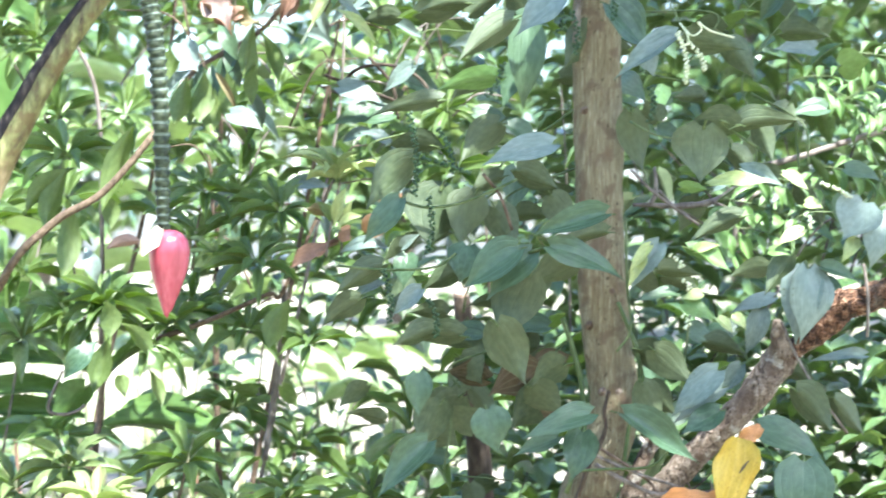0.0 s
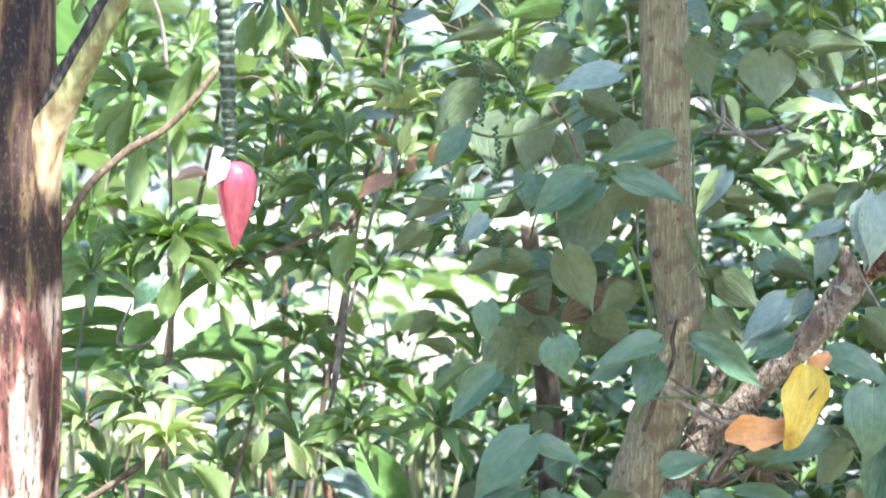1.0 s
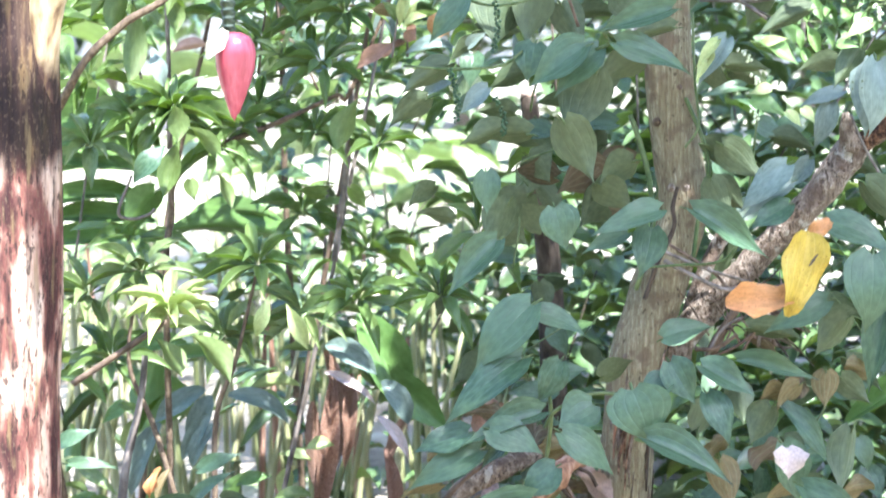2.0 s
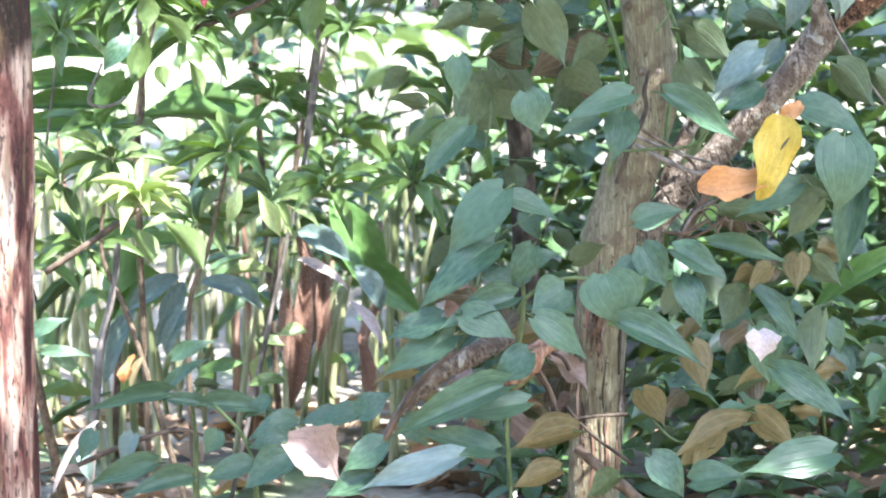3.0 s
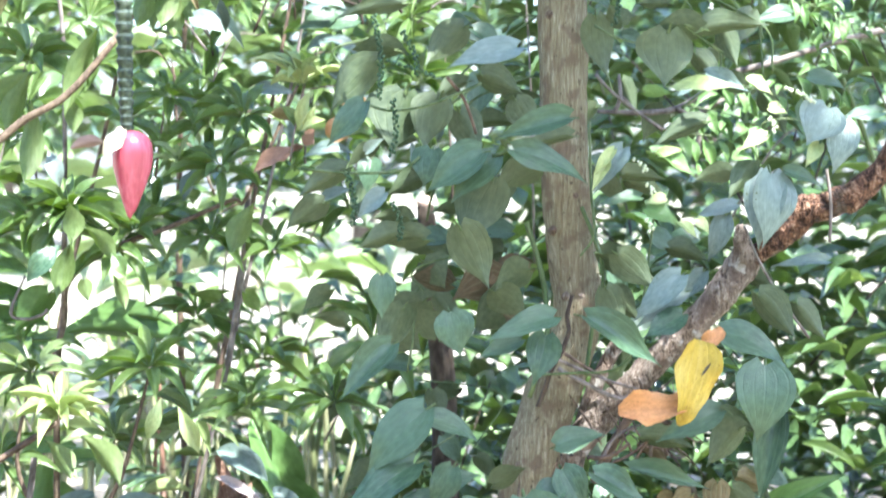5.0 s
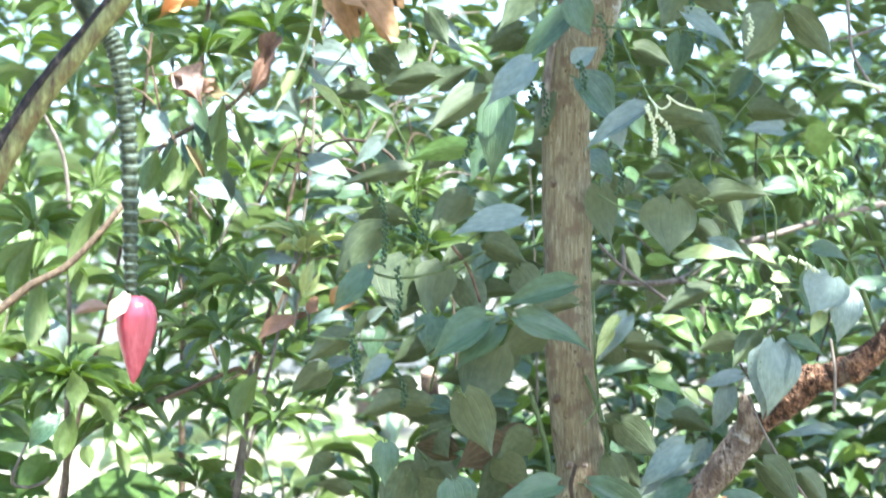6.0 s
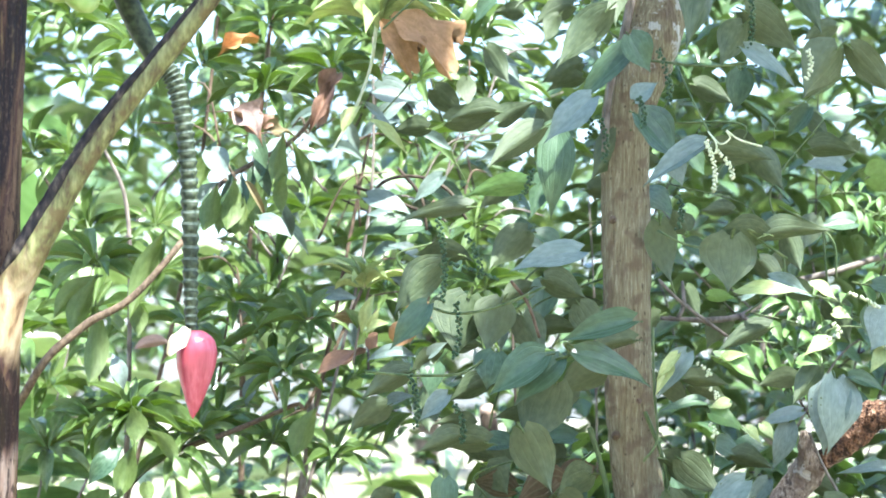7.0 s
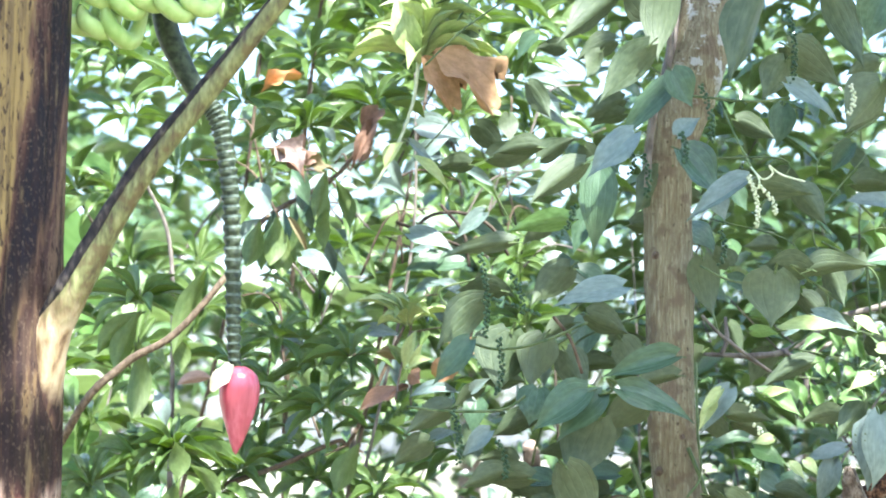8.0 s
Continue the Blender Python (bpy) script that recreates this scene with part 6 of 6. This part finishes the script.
leaf(clump, (-0.280, 6.600, 0.749), (-0.144, 6.577, 0.666), 0.027, "t", "grey", "strap")
leaf(clump, (-0.141, 6.600, 0.631), (-0.057, 6.590, 0.515), 0.030, "t", "grey", "strap")
leaf(clump, (-0.661, 6.300, 0.544), (-0.693, 6.281, 0.461), 0.023, "t", "tan", "strap", 0, "yellow dying leaf")
leaf(clump, (-0.606, 6.800, 0.610), (-0.679, 6.797, 0.487), 0.046, "t", "pale", "strap")
leaf(clump, (-0.576, 6.800, 0.587), (-0.651, 6.788, 0.465), 0.052, "t", "pale", "strap")
leaf(clump, (-0.836, 6.300, 0.314), (-0.806, 6.287, 0.229), 0.037, "t", "pale", "strap")
leaf(clump, (-0.193, 6.900, 0.876), (-0.069, 6.911, 0.609), 0.124, "t", "blade", "strap")
leaf(clump, (-0.178, 6.900, 0.728), (0.048, 6.916, 0.545), 0.093, "t", "blade", "strap")
leaf(clump, (-0.282, 6.800, 0.801), (-0.144, 6.760, 0.721), 0.070, "t", "pale", "strap")
leaf(clump, (-0.129, 6.800, 0.701), (-0.060, 6.793, 0.579), 0.061, "t", "pale", "strap")
leaf(clump, (-0.737, 7.200, 1.091), (-0.361, 7.144, 1.038), 0.097, "u", "blade", "strap")
leaf(clump, (-0.461, 7.200, 1.132), (-0.739, 7.227, 1.065), 0.081, "u", "blade", "strap")
leaf(clump, (-0.889, 7.400, 1.395), (-1.140, 7.410, 1.378), 0.077, "t", "blade", "strap")
leaf(clump, (-0.889, 7.400, 1.304), (-1.133, 7.360, 1.338), 0.077, "t", "blade", "strap")
leaf(clump, (-0.906, 7.400, 1.262), (-1.118, 7.367, 1.280), 0.067, "t", "blade", "strap")
for i in range(7):
    z = 1.02 + 0.065 * i
    leaf(clump, (-0.80 - 0.03 * (i % 3), 7.6, z), (-1.22 + 0.05 * (i % 2), 7.55, z + 0.03 * (i % 2) - 0.02), 0.07, "t", "blade", "strap")
leaf(clump, (-0.787, 7.200, 0.716), (-0.816, 7.156, 0.494), 0.113, "u", "blade", "strap")
leaf(clump, (-0.713, 7.200, 0.647), (-0.833, 7.220, 0.514), 0.162, "u", "blade", "strap")
leaf(clump, (-0.630, 7.000, 0.655), (-0.772, 6.976, 0.564), 0.063, "t", "pale", "strap")
leaf(clump, (-0.615, 7.000, 0.639), (-0.674, 6.996, 0.496), 0.063, "t", "pale", "strap")
leaf(clump, (-0.559, 6.900, 0.651), (-0.389, 6.886, 0.571), 0.056, "t", "pale", "strap")
leaf(clump, (-0.759, 7.000, 0.561), (-0.844, 6.998, 0.354), 0.063, "t", "pale", "strap")

# a sunlit strip among the canes, its brightness put into the pale skin
leaf(clump, (-0.781, 6.300, 0.382), (-0.899, 6.280, 0.198), 0.022, "t", "grey", "strap", 0, "strap leaf coloured pale for the sun on it")
for i in range(34):
    at = Vector((spots.uniform(-1.12, -0.3), spots.uniform(6.7, 7.3), spots.uniform(0.28, 0.80)))
    a = spots.uniform(2.6, 6.8)
    leaf(clump, at, at + Vector((math.cos(a), spots.uniform(-0.3, 0.3), 0.7 * math.sin(a))).normalized() * spots.uniform(0.08, 0.16), spots.uniform(0.025, 0.05), "ut"[i % 2], ("blade", "mid", "young", "shrub", "blade")[i % 5], ("lance", "pepper", "strap")[i % 3])

right_clump = thing("broad_leaf_plant", (1.5, 7.4, 0.0), "low plant with long bright green blades", "plant")
leaf(right_clump, (1.10, 6.600, 0.60), (1.383, 6.591, 0.768), 0.062, "t", "blade", "strap")
leaf(right_clump, (1.131, 6.700, 0.636), (1.377, 6.706, 0.693), 0.055, "u", "blade", "strap")
leaf(right_clump, (0.900, 6.800, 0.501), (1.018, 6.760, 0.661), 0.060, "u", "blade", "strap")
leaf(right_clump, (1.256, 6.700, 0.356), (1.441, 6.707, 0.507), 0.060, "u", "blade", "strap")
leaf(right_clump, (1.209, 6.600, 0.143), (1.414, 6.569, 0.239), 0.054, "t", "blade", "strap")
blades = random.Random(8)
for i in range(16):
    at = Vector((blades.uniform(0.85, 1.55), blades.uniform(6.5, 7.1), blades.uniform(0.2, 0.85)))
    leaf(right_clump, at, at + Vector((blades.uniform(-0.2, 0.22), blades.uniform(-0.1, 0.1), blades.uniform(-0.12, 0.12))), blades.uniform(0.03, 0.05), "ut"[i % 2], ("blade", "shrub", "pepper")[i % 3], "strap")
for x in (1.0, 1.25, 1.45, 1.6):
    tube("stalk", [(x, 7.3, 0.0), (x - 0.06, 7.15, 0.3), (x - 0.2, 6.9, 0.52)], [0.009, 0.007, 0.004], GREEN_STEM, right_clump, 7, 5)

feather = thing("feathery_shrub", (1.7, 6.9, 0.0), "shrub with bright green feathery leaflets", "shrub")
tube("stem", [(1.7, 6.9, 0.0), (1.6, 6.8, 1.2), (1.35, 6.7, 1.9), (1.1, 6.6, 2.15)], [0.012, 0.010, 0.006, 0.003], GREEN_STEM, feather, 7, 6, 0.1)


def frond(plant, base, tip, pairs, size):
    """A stalk with pairs of leaflets along it."""
    a, c = Vector(base), Vector(tip)
    d = (c - a).normalized()
    side = d.cross(Vector((0, -0.8, 0.6))).normalized()
    tube("rachis", [a, (a + c) / 2 + Vector((0, 0, 0.01)), c], [0.0022, 0.0018, 0.001], GREEN_STEM, plant, 5, 4)
    for i in range(pairs):
        f = (i + 0.6) / pairs
        for s in (-1, 1):
            p = a.lerp(c, f)
            w = (side * s + d * 0.55 + Vector((0, pick.uniform(-0.3, 0.3), pick.uniform(-0.2, 0.2)))).normalized()
            ob = new("leaflet", leaf_mesh("lance", SKINS["blade"], pick.randrange(5)))
            ob.parent = plant
            ob.matrix_parent_inverse = plant.matrix_world.inverted()
            ln = size * (1 - 0.35 * f) * pick.uniform(0.85, 1.1)
            ob.matrix_basis = leaf_frame(p, p + (w + Vector((0, 0, -0.25 * s * s))).normalized() * ln, ln * pick.uniform(0.3, 0.42), Vector((pick.uniform(-0.5, 0.5), pick.uniform(-0.9, 0.1), 0.9)))


frond(feather, (1.086, 6.500, 2.037), (1.234, 6.500, 2.059), 4, 0.080)
frond(feather, (1.182, 6.500, 2.032), (1.347, 6.500, 1.954), 5, 0.080)
frond(feather, (1.198, 6.500, 1.958), (1.346, 6.500, 2.042), 5, 0.080)
frond(feather, (1.268, 6.550, 1.873), (1.447, 6.550, 1.966), 5, 0.080)
frond(feather, (0.863, 6.400, 1.663), (1.096, 6.400, 1.638), 6, 0.096)
frond(feather, (0.927, 6.450, 1.738), (1.148, 6.450, 1.676), 6, 0.096)
frond(feather, (1.000, 6.450, 1.790), (1.177, 6.450, 1.764), 5, 0.088)
frond(feather, (0.936, 6.400, 1.606), (1.097, 6.400, 1.558), 5, 0.088)
frond(feather, (1.200, 6.500, 1.825), (1.409, 6.500, 1.770), 5, 0.088)
frond(feather, (1.290, 6.600, 2.131), (1.487, 6.600, 2.090), 5, 0.088)

# ---- big banana leaves in the sun behind ----
far_banana = thing("banana_plant", (-2.2, 10.5, 0.0), "sunlit banana plant with wide pale green leaves", "banana plant")
tube("pseudostem", [(-2.3, 10.5, 0.0), (-2.28, 10.5, 1.5), (-2.2, 10.5, 2.8)], [0.14, 0.12, 0.08], SHEATH, far_banana, 16, 6)
for base, tip, wd in (((-2.2, 10.4, 2.6), (-1.55, 9.9, 1.9), 0.42), ((-2.2, 10.4, 2.8), (-1.5, 10.2, 2.9), 0.42), ((-2.2, 10.5, 2.7), (-1.3, 10.6, 1.7), 0.4), ((-2.2, 10.5, 2.9), (-2.0, 10.0, 4.2), 0.45), ((-2.25, 10.5, 2.7), (-3.2, 10.4, 2.9), 0.45)):
    leaf(far_banana, base, tip, wd, "t", "blade", "strap")


# ---- thicket behind ----
def build_thicket():
    rnd = random.Random(77)
    groups = {"left": [], "middle": [], "right": []}
    while len(groups["left"]) < 450:
        p = (rnd.uniform(-4.2, 0.0), rnd.uniform(14.0, 17.0), rnd.uniform(1.7, 5.6))
        groups["left"].append(turned(rnd, p, rnd.uniform(0.2, 0.36), rnd.uniform(0.08, 0.13)))
    while len(groups["middle"]) < 2000:
        p = (rnd.uniform(-0.6, 1.3), rnd.uniform(7.4, 10.5), rnd.uniform(0.2, 3.9))
        groups["middle"].append(turned(rnd, p, rnd.uniform(0.09, 0.18), rnd.uniform(0.03, 0.06)))
    while len(groups["right"]) < 2800:
        p = (rnd.uniform(0.7, 3.0), rnd.uniform(7.2, 10.5), rnd.uniform(0.1, 3.9))
        groups["right"].append(turned(rnd, p, rnd.uniform(0.09, 0.20), rnd.uniform(0.035, 0.075)))
    groups["low"] = []
    while len(groups["low"]) < 120:
        p = (rnd.uniform(-1.7, 0.5), rnd.uniform(7.6, 10.0), rnd.uniform(0.5, 0.95))
        groups["low"].append(turned(rnd, p, rnd.uniform(0.10, 0.2), rnd.uniform(0.03, 0.06), 0.3))
    groups["grass"] = []
    while len(groups["grass"]) < 35:
        p = (rnd.uniform(-1.7, 0.3), rnd.uniform(7.2, 9.5), rnd.uniform(0.15, 0.9))
        groups["grass"].append(turned(rnd, p, rnd.uniform(0.18, 0.32), rnd.uniform(0.025, 0.05), 0.5))
    groups["upper"] = []
    while len(groups["upper"]) < 1300:
        p = (rnd.uniform(-4.0, 0.5), rnd.uniform(15.0, 18.0), rnd.uniform(3.0, 7.0))
        groups["upper"].append(turned(rnd, p, rnd.uniform(0.28, 0.45), rnd.uniform(0.10, 0.17)))
    # far leaves whose pale colour stands in for sunlight behind the shrubs
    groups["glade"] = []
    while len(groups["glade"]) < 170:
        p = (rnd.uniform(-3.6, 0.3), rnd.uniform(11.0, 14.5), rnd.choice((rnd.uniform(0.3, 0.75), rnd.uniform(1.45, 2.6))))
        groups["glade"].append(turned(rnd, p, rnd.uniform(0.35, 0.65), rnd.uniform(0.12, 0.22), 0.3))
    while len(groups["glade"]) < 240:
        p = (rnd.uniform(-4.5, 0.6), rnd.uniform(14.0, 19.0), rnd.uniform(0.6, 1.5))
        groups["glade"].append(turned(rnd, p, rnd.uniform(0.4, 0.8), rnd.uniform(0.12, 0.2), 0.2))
    groups["foot"] = []
    while len(groups["foot"]) < 650:
        p = (rnd.uniform(0.2, 1.8), rnd.uniform(6.15, 7.3), rnd.uniform(0.0, 0.55))
        groups["foot"].append(turned(rnd, p, rnd.uniform(0.09, 0.17), rnd.uniform(0.04, 0.07), 0.3))
    groups["under"] = []
    while len(groups["under"]) < 1300:
        p = (rnd.uniform(0.3, 2.6), rnd.uniform(7.0, 9.5), rnd.uniform(0.05, 1.35))
        groups["under"].append(turned(rnd, p, rnd.uniform(0.12, 0.22), rnd.uniform(0.05, 0.09), 0.3))
    groups["hedge"] = []
    while len(groups["hedge"]) < 2200:
        p = (rnd.uniform(0.5, 5.0), rnd.uniform(11.0, 13.0), rnd.uniform(0.0, 4.2))
        groups["hedge"].append(turned(rnd, p, rnd.uniform(0.16, 0.30), rnd.uniform(0.07, 0.12), 0.3))
    for name, frames in groups.items():
        scatter("thicket", frames, "lance", (GLADE_LIT, GLADE_LIT) if name == "glade" else (WILD_TOP, WILD_BACK), label="dense green thicket of small glossy leaves", category="undergrowth")
    verts = []
    twigs = thing("thicket_twigs", (0.6, 8.5, 0.0), "tangle of thin grey twigs in the thicket", "twigs", kind="stuff")
    for i in range(70):
        x, y, z = rnd.uniform(-1.2, 2.4), rnd.uniform(7.3, 9.5), rnd.uniform(0.3, 2.4)
        dx, dz = rnd.uniform(-0.6, 0.6), rnd.uniform(0.2, 1.0)
        tube("twig", [(x, y, z), (x + dx * 0.5, y, z + dz * 0.6 + rnd.uniform(-0.1, 0.1)), (x + dx, y + rnd.uniform(-0.2, 0.2), z + dz)], [0.0045, 0.0035, 0.002], GREY_TWIG if i % 2 else DARK_BARK, twigs, 5, 5, 0.1)


build_thicket()


# ---- leaves fallen on the ground ----
def build_litter():
    rnd = random.Random(9)
    frames = []
    for i in range(1500):
        x, y = rnd.uniform(-2.5, 2.5), rnd.uniform(3.5, 8.5)
        a = rnd.uniform(0, 6.28)
        z = 0.05 * noise.noise(Vector((x * 0.6, y * 0.6, 0))) + 0.02
        frames.append(leaf_frame((x, y, z), (x + 0.13 * math.cos(a), y + 0.13 * math.sin(a), z + rnd.uniform(0, 0.04)), rnd.uniform(0.05, 0.09), Vector((rnd.uniform(-0.4, 0.4), rnd.uniform(-0.4, 0.4), 1))))
    scatter("leaf_litter", frames, "pepper", (LITTER, LITTER), label="dry brown leaves fallen on the soil", category="leaf litter")


build_litter()


# ---- crown overhead that breaks the sun ----
def build_crown():
    rnd = random.Random(14)
    frames = []
    gaps = [((0.613, 5.950, 1.836), -0.005), ((-0.805, 5.200, 1.655), 0.016), ((-0.815, 5.190, 1.615), 0.034), ((-0.885, 5.160, 1.235), 0.042), ((-0.900, 5.160, 0.800), 0.095), ((-0.636, 6.350, 0.959), 0.34), ((-0.364, 6.600, 0.741), 0.28), ((-0.478, 7.000, 0.396), 0.3), ((1.029, 6.300, 1.695), 0.04), ((1.136, 6.300, 1.688), 0.04), ((0.993, 5.720, 1.622), 0.03), ((0.963, 5.750, 1.778), 0.01), ((1.205, 5.800, 1.627), 0.03), ((-0.763, 7.000, 0.432), 0.3), ((0.411, 5.950, 0.293), 0.05), ((-0.348, 6.600, 1.085), 0.2), ((-0.040, 6.100, 2.430), 0.16), ((-0.468, 5.450, 1.601), 0.05), ((0.696, 5.600, 2.066), -0.01),
            ((0.041, 5.450, 0.460), -0.02), ((-0.063, 6.300, 1.759), 0.12), ((0.960, 5.800, 1.788), 0.1), ((0.881, 5.700, 2.254), -0.015)]
    shaded = [((0.352, 5.700, 1.818), 0.07), ((0.401, 5.650, 2.142), 0.07), ((0.398, 5.600, 2.137), 0.05), ((0.645, 5.700, 2.042), 0.06), ((0.364, 5.900, 1.866), 0.07), ((0.10, 5.470, 0.545), 0.09), ((0.16, 5.48, 0.575), 0.06)]
    gaps += [((-0.008, 6.100, 2.136), 0.02), ((-0.827, 6.300, 0.295), 0.03)]
    gaps += [((-0.052, 6.000, 1.694), 0.03), ((0.070, 6.050, 1.677), 0.025)]
    gaps += [((1.300, 6.500, 2.000), 0.09), ((1.020, 6.430, 1.680), 0.07)]
    gaps += [((Vector(a) + Vector(c)) / 2, 0.0) for a, c, wide in LIT]
    while len(frames) < 7300:
        x, y, z = rnd.uniform(-1.7, 1.9), 6.0, rnd.uniform(-0.3, 3.3)
        if x < 0.05 and rnd.random() < (0.68 if z < 1.3 else 0.2):
            continue
        if len(frames) > 6700:
            x, y, z = rnd.uniform(0.4, 1.4), 5.7, rnd.uniform(0.1, 1.0)
        elif len(frames) > 6000 and len(frames) % 4:
            x, y, z = rnd.uniform(0.1, 1.4), 5.9, rnd.uniform(1.9, 3.0)
        elif len(frames) > 5850:
            (x, y, z), r = rnd.choice(shaded)
            x, z = x + rnd.uniform(-r, r), z + rnd.uniform(-r, r)
        elif len(frames) > 4900:
            x, y, z = rnd.uniform(-1.15, -0.70), 5.2, rnd.uniform(0.5, 3.2)
        elif len(frames) > 4200:
            x = rnd.uniform(0.36, 0.76)
        h = rnd.uniform(4.6, 6.4)
        p = Vector((x, y, z)) + SUN * ((h - z) / SUN.z)
        clear = False
        m = turned(rnd, p, rnd.uniform(0.14, 0.24), rnd.uniform(0.07, 0.11), 0.2)
        for (gx, gy, gz), r in gaps:
            for k in (0.0, 0.5, 1.0):
                q = Vector((gx, gy, gz)) - m @ Vector((0, k, 0))
                if (q - SUN * q.dot(SUN)).length < r + 0.05:
                    clear = True
        if not clear:
            frames.append(m)
    scatter("crown", frames, "pepper", (WILD_TOP, WILD_BACK), tree, label="leafy crown above the trunk")
    for k in range(4):
        a = rnd.uniform(1.2, 2.4), rnd.uniform(2.6, 5.0)
        tube("limb", [(0.62, 5.5, 4.4), ((0.62 + a[0]) / 2, (5.5 + a[1]) / 2, 5.0), (a[0], a[1], 5.4 + rnd.uniform(-0.2, 0.5))], [0.035, 0.025, 0.008], BARK, tree, 8, 6, 0.1)


build_crown()


# unseen tree, added to keep the sun off the thicket at the right
def build_shade_tree():
    rnd = random.Random(15)
    shade = thing("tree", (3.9, 6.2, 0.0), "unseen tall dense tree added to shade the thicket", "tree")
    tube("trunk", [(3.9, 6.2, 0.0), (3.8, 6.1, 2.5), (3.5, 5.9, 5.0), (3.3, 5.6, 7.2)], [0.2, 0.16, 0.12, 0.05], BARK, shade, 14, 7, 0.1)
    frames = []
    for i in range(3600):
        x, z = rnd.uniform(0.35, 5.0), rnd.uniform(-0.6, 4.2)
        h = rnd.uniform(6.2, 8.2)
        p = Vector((x, 8.6, z)) + SUN * ((h - z) / SUN.z)
        frames.append(turned(rnd, p, rnd.uniform(0.2, 0.34), rnd.uniform(0.10, 0.16), 0.2))
    scatter("crown", frames, "pepper", (WILD_TOP, WILD_BACK), shade)
    for k in range(8):
        ex, ey = rnd.uniform(1.2, 6.0), rnd.uniform(4.2, 7.5)
        tube("limb", [(3.5, 5.9, 5.0), ((3.5 + ex) / 2, (5.9 + ey) / 2, 6.2), (ex, ey, 7.2)], [0.07, 0.045, 0.012], BARK, shade, 8, 6, 0.1)


build_shade_tree()


# ---- distant trees ----
def build_far_trees():
    rnd = random.Random(3)
    first = None
    for k in range(7):
        x, y = -22 + k * 7.5 + rnd.uniform(-1, 1), rnd.uniform(40, 60)
        if first is None:
            first = thing("tree", (0, 0, 0), "distant sunlit tree with a broad green crown", "tree", "far trees")
            tube("trunk", [(0, 0, 0), (0.1, 0, 2.5), (0.0, 0.1, 5.5)], [0.3, 0.22, 0.08], LIMB_BARK, first, 10, 5, 0.1)
            frames = []
            for i in range(1300):
                c = Vector((rnd.gauss(0, 1.7), rnd.gauss(0, 1.7), rnd.gauss(4.6, 1.6)))
                frames.append(turned(rnd, c, rnd.uniform(0.5, 0.9), rnd.uniform(0.25, 0.45)))
            scatter("crown", frames, "lance", (WILD_TOP, WILD_BACK), first)
            first.location = (x, y, 0)
        else:
            s = rnd.uniform(0.8, 1.3)
            copy_thing(first, pose(x, y, 0, 0, 0, rnd.uniform(0, 360)) @ Matrix.Scale(s, 4))
    # unseen trees added behind the viewer to close the place and cut low sky light
    for x, y in ((-19.0, -6.0), (-14.0, -13.0), (-7.5, -17.0), (0.5, -18.5), (8.0, -17.0), (14.5, -12.0), (19.0, -5.0)):
        copy_thing(first, pose(x, y, 0, 0, 0, rnd.uniform(0, 360)) @ Matrix.Scale(rnd.uniform(0.9, 1.15), 4))["label"] = "unseen leafy green tree added behind the viewer"


build_far_trees()
